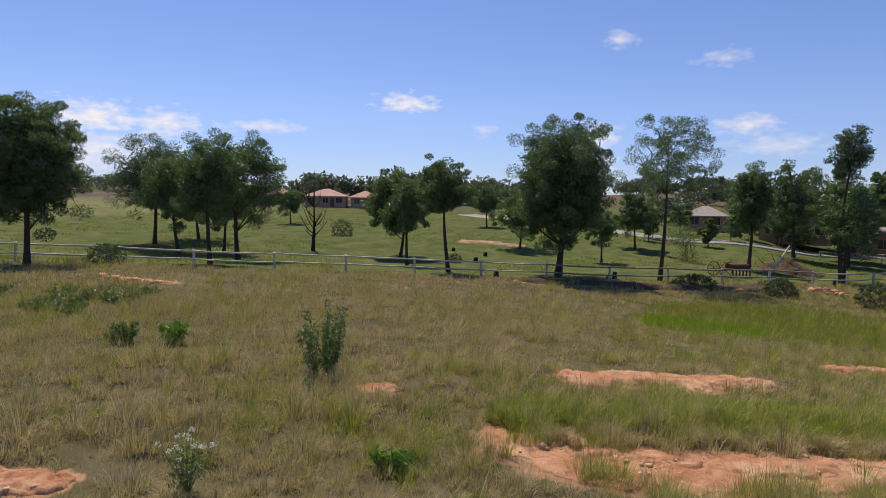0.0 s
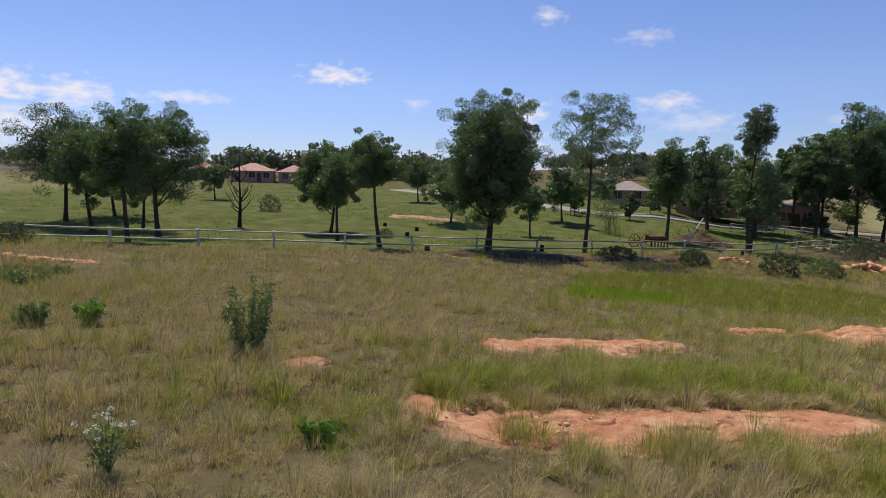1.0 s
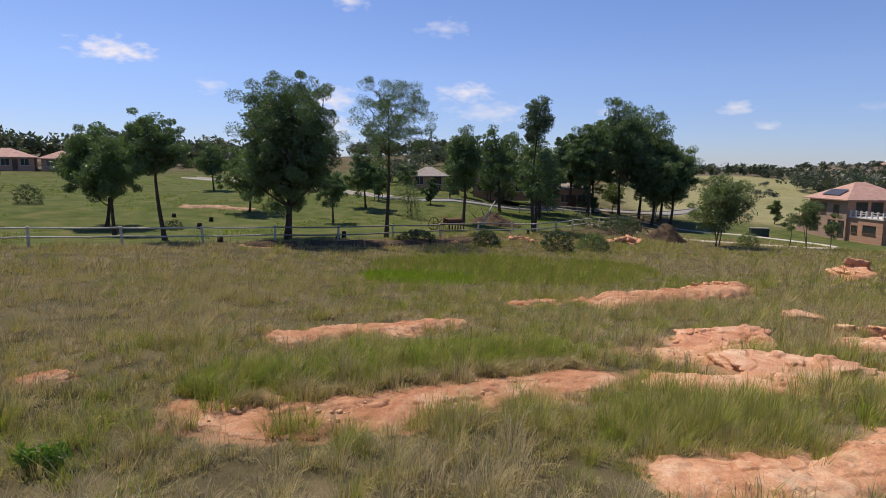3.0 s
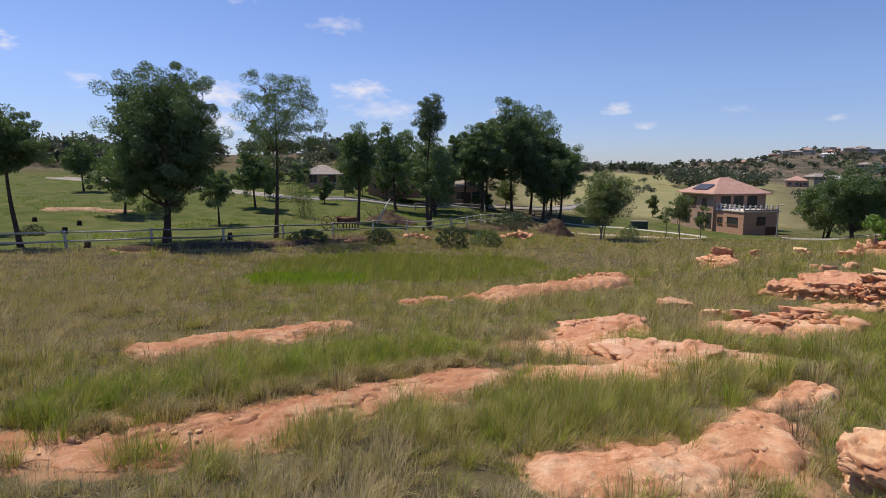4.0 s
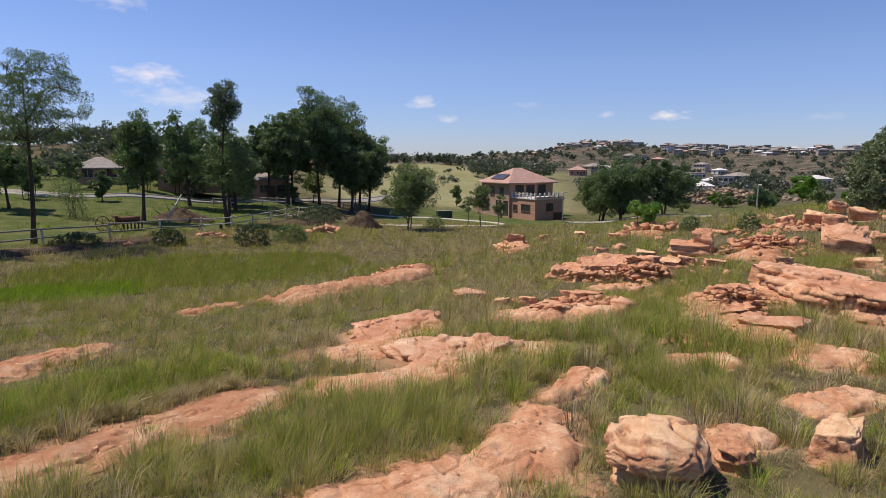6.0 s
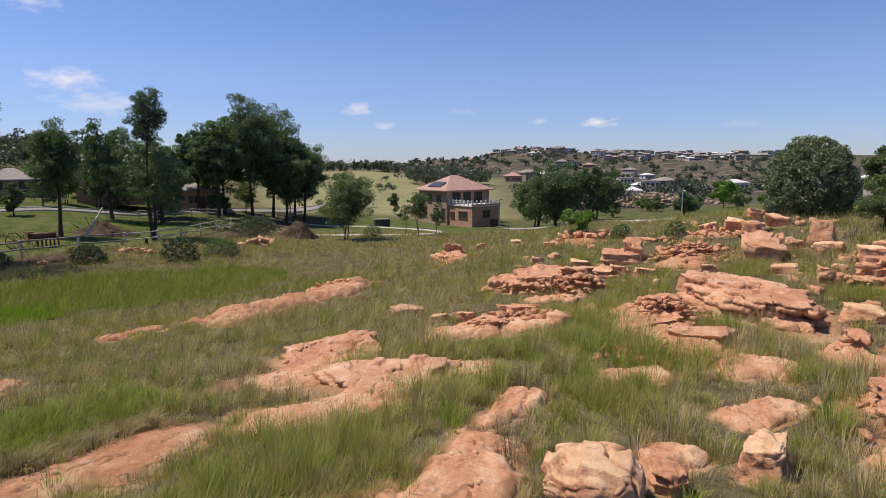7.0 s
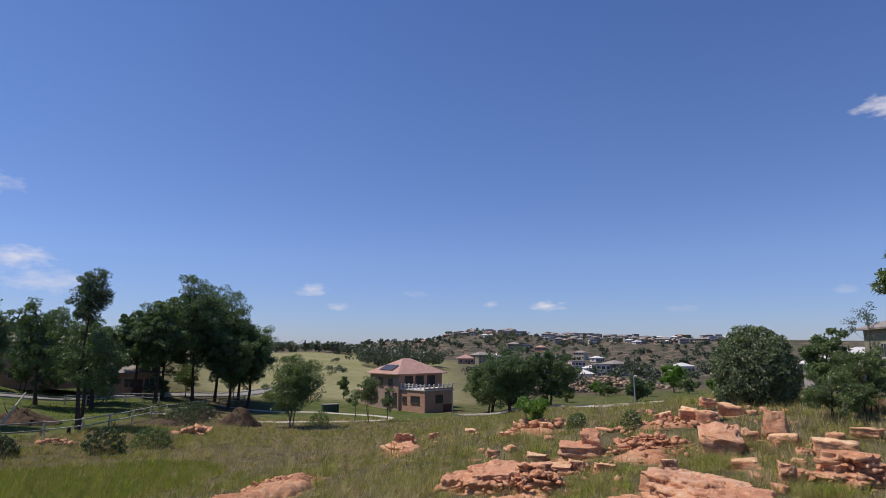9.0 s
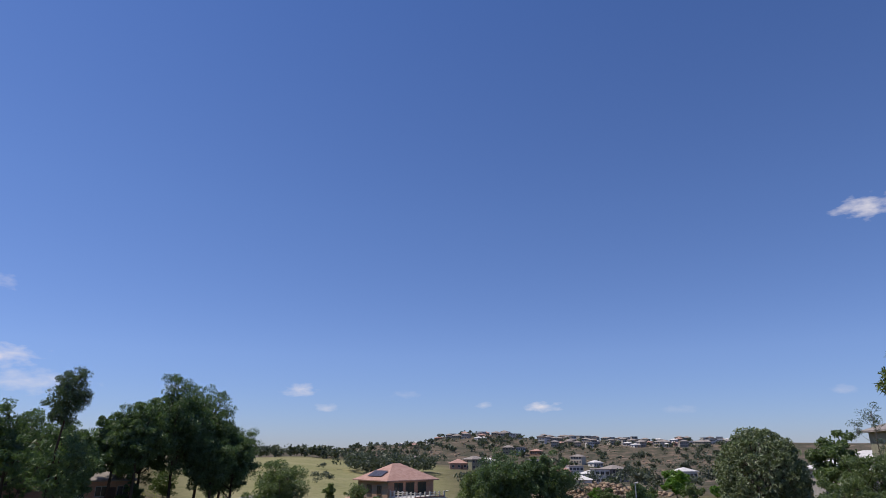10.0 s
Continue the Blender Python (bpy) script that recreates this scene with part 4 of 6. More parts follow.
HEAPS += [(31.5, 4.6, 0.8, 2.2, 30, 0.4, 0.15), (14.8, 4.2, 0.8, 0.6, 50, 0.2, 0.05), (29.2, 42.7, 0.9, 0.8, 14, 0.7, 0.25), (42.0, 44.6, 1.3, 0.8, 16, 0.9, 0.4), (21.5, 41.8, 1.6, 0.6, 12, 0.5, 0.1), (26.0, 1.6, 2.5, 2.0, 24, 0.25, 0.0), (23.4, 19.0, 1.8, 0.5, 120, 0.26, 0.42), (19.8, 18.3, 1.8, 0.6, 70, 0.22, 0.34), (35.6, 19.6, 1.2, 1.4, 16, 0.35, 0.1)]
HEAPS += [(12.3, 10.3, 0.3, 0.3, 16, 0.16, 0.25), (12.6, -0.4, 0.8, 1.0, 30, 0.16, 0.2), (23.0, -1.3, 0.8, 1.0, 60, 0.24, 0.4), (18.4, 0.0, 1.2, 1.4, 24, 0.14, 0.0), (15.2, 2.2, 0.7, 0.8, 30, 0.12, 0.05), (40.5, 18.5, 2.0, 2.5, 16, 0.5, 0.0), (-13.0, 26.6, 1.6, 0.5, 26, 0.4, 0.05)]
for cx, cy, sx, sy, count, big, tall in HEAPS:
    for _ in range(int(count * 1.7)):
        a, b = rng.normal(size=2)
        s = big * (0.16 + 0.8 * rng.random() ** 3)
        x, y = cx + a * sx * 0.7, cy + b * sy * 0.7
        lift = tall * max(0, 1 - (a * a + b * b) / 3.5)
        p, f = rock_shape(s * rng.uniform(0.7, 1.1), s * rng.uniform(0.9, 1.6), s * rng.uniform(0.35, 0.9), int(rng.integers(1e6)), 1)
        t, u, c = rng.normal() * 0.25, rng.normal() * 0.25, rng.uniform(0, 6.28)
        p[:, 2] += p[:, 0] * t + p[:, 1] * u
        p = p @ np.array([[math.cos(c), math.sin(c), 0], [-math.sin(c), math.cos(c), 0], [0, 0, 1]])
        crumbs.append((p + np.array([x, y, gz(x, y) + lift * 0.9]), f))

pebbles = []
for k, (kind, pts, half, rise, _) in enumerate(BARE):
    p = np.array(pts)
    if kind != "earth" or p[0, 1] > 20:
        continue
    length = np.hypot(*np.diff(p, axis=0).T).sum() + half
    for _ in range(int(46 * half * length) + 8):
        i = int(rng.integers(0, len(pts) - 1))
        u, a, q = rng.random(), rng.uniform(0, 6.28), half * rng.random()
        x, y = p[i, 0] + (p[i + 1, 0] - p[i, 0]) * u + q * math.cos(a), p[i, 1] + (p[i + 1, 1] - p[i, 1]) * u + q * math.sin(a)
        s = 0.012 + 0.08 * rng.random() ** 5
        b, f = rock_shape(s, s * rng.uniform(0.9, 1.6), s * rng.uniform(0.4, 0.9), int(rng.integers(1e6)), 1)
        m = float(np.clip(bare_amount(np.array([x]), np.array([y]), pts, half, k)[0] * 1.6, 0, 1))
        pebbles.append((b + np.array([x, y, gz(x, y) + rise * m * (2 - m) - 0.2 * s]), f))
v, f = joined(pebbles)
tagged(new("pebbles", mesh_of("pebbles", v, [f], PEBBLE)), "small pale pebbles on the bare earth", "stones", kind="stuff")
# the largest pieces lie singly, the small ones are a litter
crumbs.sort(key=lambda c: -float(np.ptp(c[0][:, 0]) * np.ptp(c[0][:, 1])))
for p, f in crumbs[:280]:
    c = np.array([*p[:, :2].mean(axis=0), p[:, 2].min()])
    ob = new("stone", mesh_of("stone", p - c, [f], BROKEN_STONE))
    ob.location = c
    tagged(ob, "angular broken piece of orange sandstone among rocks", "stone", "broken stones")
v, f = joined(crumbs[280:])
tagged(new("broken_stones", mesh_of("broken_stones", v, [f], BROKEN_STONE)), "small broken pieces of orange sandstone", "stones", kind="stuff")
done = 0
while done < 90:
    x, y = rng.uniform(15, 39), rng.uniform(-5, 13)
    d = math.hypot(x - 2, y - 1)
    if fbm(x * 0.35, y * 0.35, 0, 81, 3) < 0.02 or d < 11 or y > 0.42 * x + 1:
        continue
    s = rng.uniform(0.14, 0.40) * (1.5 if rng.random() < 0.3 else 1)
    rock(x, y, s * rng.uniform(0.7, 1.2), s * rng.uniform(1.0, 1.6), s * rng.uniform(0.5, 0.9), rng.uniform(0, 180), int(rng.integers(1e6)), "loose weathered sandstone boulder in grass", 3, "scattered boulders")
    done += 1


# ---- trees ----
DARKTREE = "dark green wattle tree with a full crown in grass"
SPARSE = "tall open-crowned gum tree with a slim trunk"


def leaves(centres, radii, count, size, rng, droop=0.0, long=1.0):
    """Small leaf blades in clumps: each a bent diamond."""
    n = len(centres)
    who = rng.integers(0, n, count)
    d = rng.normal(size=(count, 3))
    d /= np.linalg.norm(d, axis=1, keepdims=True)
    p = centres[who] + d * (radii[who] * rng.uniform(0.15, 1.0, count) ** 0.45)[:, None] * np.array([1, 1, 0.72])
    a = rng.normal(size=(count, 3)) + d * 0.6
    a[:, 2] -= droop
    a /= np.linalg.norm(a, axis=1, keepdims=True)
    b = np.cross(a, rng.normal(size=(count, 3)))
    b /= np.linalg.norm(b, axis=1, keepdims=True) + 1e-9
    s = (size * rng.uniform(0.6, 1.4, count))[:, None]
    v = np.stack([p - a * s * long * 0.5 + b * s * 0.3, p - a * s * long * 0.5 - b * s * 0.3, p + a * s * long * 0.6], 1).reshape(-1, 3)
    return v, np.arange(count * 3).reshape(-1, 3)


def limb(start, end, r0, r1, rng, n=6, sag=0.12, sides=0):
    t = np.linspace(0, 1, n)[:, None]
    start, end = np.asarray(start, float), np.asarray(end, float)
    length = np.linalg.norm(end - start)
    mid = (start + end) / 2 + rng.normal(size=3) * length * 0.07 + np.array([0, 0, -sag * length])
    pts = (1 - t) ** 2 * start + 2 * t * (1 - t) * mid + t ** 2 * end
    return tube(pts, np.linspace(r0, r1, n), sides or (5 if r0 < 0.05 else 6))


def tree(x, y, h, wide, base, seed, label, shift=0.0, clumps=55, count=7000, leaf=0.16, clump=0.16, mat=None, bark=None, stems=1, trunk=None, shape="round", lean=(0, 0), category="tree", name="tree", group="", long=1.6):
    """A tree with trunk, limbs and a crown of leaf clumps: h high, crown half width and its lowest height."""
    rng = np.random.default_rng(seed)
    mat, bark = mat or LEAF, bark or BARK
    if h > 5:
        close = math.hypot(x - 2, y - 1) < 57
        wide, leaf, count, clumps = wide * 1.12, leaf * (0.48 if close else 0.64), int(count * (3.6 if close else 2.1)), int(clumps * 1.7)
    ob = thing(name, label, category, x, y, gz(x, y) - 0.05, 0, group)
    trunk = trunk or 0.016 * h + 0.02
    cz, rz = (base + h) / 2 + 0.03 * h, (h - base) / 2 + 0.03 * h
    # the crown's big lobes, then the clumps on them
    lobes = max(4, clumps // 7)
    k = np.arange(lobes) + 0.5
    up = 1 - 2 * k / lobes
    ang = 2.39996 * k + rng.uniform(0, 6)
    L = np.stack([np.sqrt(1 - up * up) * np.cos(ang), np.sqrt(1 - up * up) * np.sin(ang), up], 1) + rng.normal(size=(lobes, 3)) * 0.08
    L *= rng.uniform(0.40, 0.64, lobes)[:, None]
    lobe_r = rng.uniform(0.36, 0.50, lobes) * (1 if lobes > 6 else 1.2)
    who = np.arange(clumps) % lobes
    q = rng.normal(size=(clumps, 3))
    q /= np.linalg.norm(q, axis=1, keepdims=True)
    q = L[who] + q * (lobe_r[who] * rng.uniform(0.4, 0.86, clumps))[:, None]
    q *= np.minimum(1, 0.93 / (np.linalg.norm(q, axis=1, keepdims=True) + 1e-6))
    if shape == "dome":
        i = np.arange(clumps) + 0.5
        q = np.stack([np.sqrt(1 - (1 - 2 * i / clumps) ** 2) * np.cos(2.39996 * i), np.sqrt(1 - (1 - 2 * i / clumps) ** 2) * np.sin(2.39996 * i), 1 - 2 * i / clumps], 1) * rng.uniform(0.74, 0.9, (clumps, 1))

    def shaped(q):
        zz = np.clip(q[:, 2], -1, 1)
        if shape == "cone":
            k = np.clip(1.2 - 0.8 * (zz + 1) / 2, 0.2, 1.2)
        elif shape == "spread":
            k = np.clip(0.75 + 0.45 * (zz + 1) / 2, 0.5, 1.2)
        else:
            k = 1.12 + 0 * zz
        out = q * np.array([wide, wide, rz])
        out[:, :2] *= k[:, None]
        return out + np.array([shift, 0, cz])

    cen, hub = shaped(q), shaped(L)
    rad = clump * (0.6 * wide + 0.4 * rz) * rng.uniform(0.6, 1.15, clumps) * (0.88 if h > 5 else 1)
    cen[:, 2] = np.clip(cen[:, 2], base + 0.15, h - 0.30 * rad)
    pieces, twigs, tops = [], [], []
    for s in range(stems):
        off = rng.normal(size=2) * (0.18 if stems > 1 else 0) * min(1, wide)
        t = np.linspace(0, 1, 9)
        top = np.array([shift * 0.7 + lean[0] + (rng.normal() * wide * 0.35 if stems > 1 else 0), lean[1] + (rng.normal() * wide * 0.35 if stems > 1 else 0), h * 0.86])
        bend = rng.normal(size=2) * 0.02 * h
        pts = np.stack([off[0] + (top[0] - off[0]) * t ** 1.4 + bend[0] * np.sin(t * 3.1), off[1] + (top[1] - off[1]) * t ** 1.4 + bend[1] * np.sin(t * 4.3), top[2] * t - 0.15], 1)
        rr = trunk * (1 if stems == 1 else 0.6) * np.clip(1.0 - 0.86 * t, 0.08, 1)
        rr[0] *= 1.35
        pieces.append(tube(pts, rr, 9))
        tops.append((pts, rr))
    for v, f in pieces:
        part("trunk", mesh_of("trunk", v, [f], bark, True), bark, ob)
    for c in hub:
        pts, rr = tops[rng.integers(0, stems)]
        reach = np.hypot(c[0] - pts[:, 0], c[1] - pts[:, 1])
        want = np.clip(c[2] - 0.8 * reach, base * 0.55, h * 0.84)
        i = int(np.argmin(np.abs(pts[:, 2] - want)))
        i = min(max(i, 1), len(pts) - 2)
        v, f = limb(pts[i], c, rr[i] * 0.45 + 0.006, 0.25 * rr[i] * 0.45 + 0.004, rng)
        part("branch", mesh_of("branch", v, [f], bark, True), bark, ob)
    for c, w in zip(cen, who):
        twigs.append(limb(hub[w], c, 0.0022 * h + 0.003, 0.004, rng, 3, sides=3))
    v, f = joined(twigs)
    tagged(part("twig_mass", mesh_of("twig_mass", v, [f], bark, True), bark, ob), kind="stuff")
    v, f = leaves(cen, rad, count, leaf, rng, 0.3, long)
    if h > 5 and shape != "spread" and label != SPARSE:
        # larger leaves added within to block light and darken the crown
        v, f = joined([(v, f), leaves(hub + (np.array([shift, 0, cz]) - hub) * 0.25, np.full(len(hub), 0.34 * (0.6 * wide + 0.4 * rz)), count // 6, leaf * 2.2, rng, 0.3, 1.2)])
    part("crown", mesh_of("crown", v, [f], mat), mat, ob)
    return ob


tree(-20.9, 32.5, 9.2, 2.75, 0.9, 11, "broad dark wattle tree beside the rail fence", 0.2, 130, 20000, 0.17, 0.18, shape="hang")
tree(-27.0, 61, 11.2, 4.0, 1.6, 12, "feathery grey-green tree with thin crown", -0.3, 64, 10000, 0.16, 0.2, LEAF_GREY)
tree(-22.6, 56, 9.8, 3.2, 1.4, 13, DARKTREE, -0.2, 64, 9500, 0.18, 0.2)
tree(-15.2, 43.2, 9.4, 2.3, 1.8, 14, "slender dark wattle tree behind the fence", 0.0, 64, 10000, 0.16, 0.22)
tree(-16.0, 52, 11.9, 3.1, 1.4, 15, DARKTREE, 0.9, 60, 8000, 0.18, 0.2, shape="hang")
tree(-24.5, 66, 9.0, 3.4, 1.6, 151, DARKTREE, 0, 50, 5000, 0.2, 0.2)
tree(-19.2, 58, 8.6, 3.2, 1.6, 152, DARKTREE, 0, 50, 5000, 0.2, 0.2)
tree(-20.5, 92, 6.0, 2.2, 0.6, 16, DARKTREE, 0, 30, 3500, 0.2, 0.22)
tree(-2.6, 60.5, 9.4, 3.7, 1.2, 17, "round dark wattle tree on the green field", -0.3, 70, 12000, 0.2, 0.19)
tree(1.7, 44.8, 9.1, 2.3, 3.0, 18, "slim-trunked wattle tree beside the rail fence", -0.4, 50, 6500, 0.16, 0.2)
tree(-1.6, 52, 7.9, 2.2, 2.2, 19, DARKTREE, 0.3, 40, 4500, 0.17, 0.22)
tree(9.5, 94.7, 7.3, 2.6, 0.5, 20, DARKTREE, 0, 34, 3600, 0.24, 0.24)
tree(9.8, 44.5, 12.1, 3.7, 0.5, 21, "largest dark wattle tree with wide heavy crown", 0.1, 170, 30000, 0.17, 0.16, shape="hang", trunk=0.26)
tree(10.6, 68.2, 7.0, 2.8, 0.9, 22, DARKTREE, -0.2, 36, 4200, 0.2, 0.22)
tree(17.5, 44.7, 12.5, 3.3, 5.0, 23, SPARSE, 0.4, 56, 7600, 0.15, 0.2, LEAF, shape="round", trunk=0.17)
tree(23.9, 68.4, 7.4, 2.4, 0.6, 24, DARKTREE, 0, 34, 3800, 0.22, 0.22)
tree(17.0, 58.0, 5.6, 1.7, 1.2, 124, DARKTREE, 0, 28, 2600, 0.2, 0.22)
tree(31.2, 57.6, 10.7, 3.0, 2.4, 25, "dark cone-shaped wattle tree behind the fence", 0, 55, 7000, 0.2, 0.2, shape="cone")
tree(43.4, 70.1, 11.6, 3.8, 2.4, 26, DARKTREE, -0.2, 50, 5500, 0.24, 0.2)
tree(36.5, 52.0, 14.2, 1.75, 7.6, 27, "tall gum tree with open blue-green top", 0, 34, 3400, 0.17, 0.24, LEAF_GREY, shape="round", trunk=0.2)
tree(37.2, 52.8, 9.4, 3.0, 1.8, 28, DARKTREE, 0, 40, 4200, 0.2, 0.22)
for x, y, h, w, b, s in [(58.7, 70.5, 13.6, 3.4, 3.5, 29), (67.5, 73.5, 18.4, 5.0, 4.0, 30), (74.0, 76.0, 18.4, 5.4, 3.4, 31), (80.0, 77.0, 14.5, 5.4, 1.6, 32), (66.0, 78.0, 14.5, 4.4, 3.0, 132), (76.5, 71.5, 13.0, 4.2, 2.4, 133), (51.5, 73.0, 10.5, 3.6, 1.6, 134), (47.0, 66.0, 8.0, 2.8, 1.2, 135), (62.6, 80.1, 12.5, 3.2, 3.0, 33), (70.5, 69.5, 11.5, 3.6, 2.6, 34)]:
    tree(x, y, h, w, b, s, "tall dark gum tree in a dense clump", 0, 90, 13000, 0.27, 0.18, group="tree clump", trunk=0.24)
for x, y, th, w in [(30, 80, 4.5, 1.6), (37, 87, 5.0, 1.8), (45, 83, 5.2, 2.0), (50, 79.5, 4.4, 1.8), (55, 79, 5.5, 2.2), (58, 80.5, 4.6, 1.8), (66, 82, 6.0, 2.4), (72, 80, 5.6, 2.4), (40.5, 79, 3.2, 1.4), (64, 76.5, 3.6, 1.8), (48.5, 81.5, 6.2, 2.0), (34, 72, 3.4, 1.3), (28, 76, 3.6, 1.4), (82, 80, 6.5, 2.6)]:
    tree(x, y, th, w, 0.3, int(x * 7 + y), "small dark tree between the estate houses", 0, 40, 3600, 0.16, 0.22, LEAF if int(x) % 3 else LEAF_WEED, BARK, 2, 0.09, group="estate trees")
tree(55.3, 44.9, 8.2, 3.2, 0.4, 35, "young pale-green many-stemmed tree in tall grass", 0.6, 60, 8500, 0.18, 0.25, LEAF_LIGHT, PALE_BARK, 4, 0.11)
tree(66.9, 42.6, 6.0, 1.4, 1.4, 36, "slender young tree with pale leaves", 0.1, 30, 1800, 0.16, 0.26, LEAF_LIGHT, PALE_BARK, 2, 0.09)
tree(64.3, 43.0, 4.6, 1.1, 1.2, 37, "slender young tree with pale leaves", 0, 24, 2200, 0.10, 0.26, LEAF_LIGHT, PALE_BARK, 1, 0.06)
tree(69.5, 41.5, 4.2, 1.0, 0.9, 38, "slender young tree with pale leaves", 0, 24, 2200, 0.10, 0.26, LEAF_LIGHT, PALE_BARK, 1, 0.06)
tree(101.6, 71, 4.6, 1.6, 0.4, 39, "small pale-green tree on the lawn", 0, 22, 1800, 0.26, 0.28, LEAF_LIGHT, PALE_BARK)
tree(92.0, 36.5, 8.6, 4.8, 0.1, 40, "bright leafy spreading tree next to the brick house", -0.4, 60, 8000, 0.26, 0.2, LEAF_LIGHT, BARK, 3, 0.2)
tree(84.0, 30.5, 9.4, 4.6, 0.2, 41, "large dark spreading tree in front of a road", 0, 70, 9500, 0.26, 0.2, None, BARK, 3, 0.24)
tree(86.5, 25.5, 8.2, 3.8, 0.2, 42, "large dark spreading tree in front of a road", 0, 56, 7000, 0.26, 0.2, None, BARK, 2, 0.22)
tree(35.2, 11.6, 2.0, 0.95, 0.2, 43, "light green leafy shrub among rocks", 0, 20, 1800, 0.12, 0.3, LEAF_BRIGHT, PALE_BARK, 3, 0.05, category="shrub", name="shrub")
tree(38.0, 0.6, 3.9, 1.95, -1.3, 44, "rounded broad-leaved evergreen bush with glossy leaves", 0, 300, 30000, 0.11, 0.15, LEAF_GLINT, BARK, 4, 0.1, category="bush", name="bush", long=1.3, shape="dome")
tree(47.5, -3.6, 4.7, 2.0, 0.6, 45, DARKTREE, 0, 60, 8000, 0.15, 0.22, LEAF_WEED, trunk=0.14)
tree(34.5, -3.6, 3.1, 1.8, 0.1, 46, "grey-green thorny bush with straggling twigs", 0, 90, 13000, 0.075, 0.2, LEAF_LIGHT, BARK, 5, 0.06, category="bush", name="bush")
tree(32.6, -2.2, 2.0, 1.4, 0.05, 47, "grey-green thorny bush with straggling twigs", 0, 60, 8000, 0.075, 0.22, LEAF_LIGHT, BARK, 4, 0.05, category="bush", name="bush")
tree(40.5, -4.6, 5.0, 1.1, 2.2, 48, "thin leafless-topped sapling with sparse leaves", 0, 30, 1500, 0.05, 0.2, LEAF_GREY, PALE_BARK, 3, 0.05)
tree(88, 14.3, 3.6, 1.5, 0.1, 49, "dark rounded shrub near the roadside", 0, 30, 2600, 0.22, 0.26, LEAF, category="shrub", name="shrub")
tree(120, 12.5, 5.2, 2.6, 0.2, 50, "fresh bright green tree beyond the road", 0, 40, 3600, 0.3, 0.24, LEAF_BRIGHT)
for k in range(14):
    b, r = radians(random.uniform(74, 90)), random.uniform(84, 135)
    tree(2 + r * math.sin(b), 1 + r * math.cos(b), random.uniform(1.4, 3.2), random.uniform(1.0, 2.2), 0.1, 400 + k, "leafy green shrub beyond the road", 0, 30, 2200, 0.2, 0.26, LEAF_BRIGHT if k % 4 == 0 else LEAF_LIGHT if k % 2 else LEAF, BARK, 3, 0.06, category="shrub", name="shrub", group="roadside shrubs")
tree(22.2, -4.7, 6.7, 2.1, 3.8, 51, "overhanging green tree with long narrow leaves", 0, 80, 9000, 0.15, 0.2, LEAF_LIGHT, BARK, 1, 0.2, long=2.6)


def dead_tree(x, y, h):
    rng = np.random.default_rng(77)
    ob = thing("dead_tree", "leafless burnt tree with upswept bare branches", "tree", x, y, gz(x, y) - 0.05)
    pts = np.array([[0, 0, -0.1], [0.05, 0, 0.9], [0.1, 0.05, 1.8], [0.15, 0, 3.2], [0.1, 0, 5.2], [0.15, 0.05, h]])
    part("trunk", mesh_of("trunk", *[(v, [f]) for v, f in [tube(pts, [0.24, 0.19, 0.16, 0.10, 0.06, 0.015], 8)]][0], CHAR, True), CHAR, ob)
    for k in range(17):
        z0 = rng.uniform(1.5, h * 0.7)
        a = rng.uniform(0, 6.28)
        reach = rng.uniform(1.0, 3.0) * (1 - 0.5 * z0 / h)
        s = np.array([0.1, 0.0, z0])
        e = s + np.array([math.cos(a) * reach, math.sin(a) * reach, reach * rng.uniform(0.7, 1.4)])
        pieces = [limb(s, e, 0.07, 0.015, rng, 7, 0.22)]
        for _ in range(3):
            m = s + (e - s) * rng.uniform(0.4, 0.95)
            pieces.append(limb(m, m + np.array([rng.normal() * 0.4, rng.normal() * 0.4, rng.uniform(0.4, 1.3)]), 0.025, 0.006, rng, 4, 0.1))
        v, f = joined(pieces)
        part("branch", mesh_of("branch", v, [f], CHAR, True), CHAR, ob)


dead_tree(-11.7, 63, 8.3)

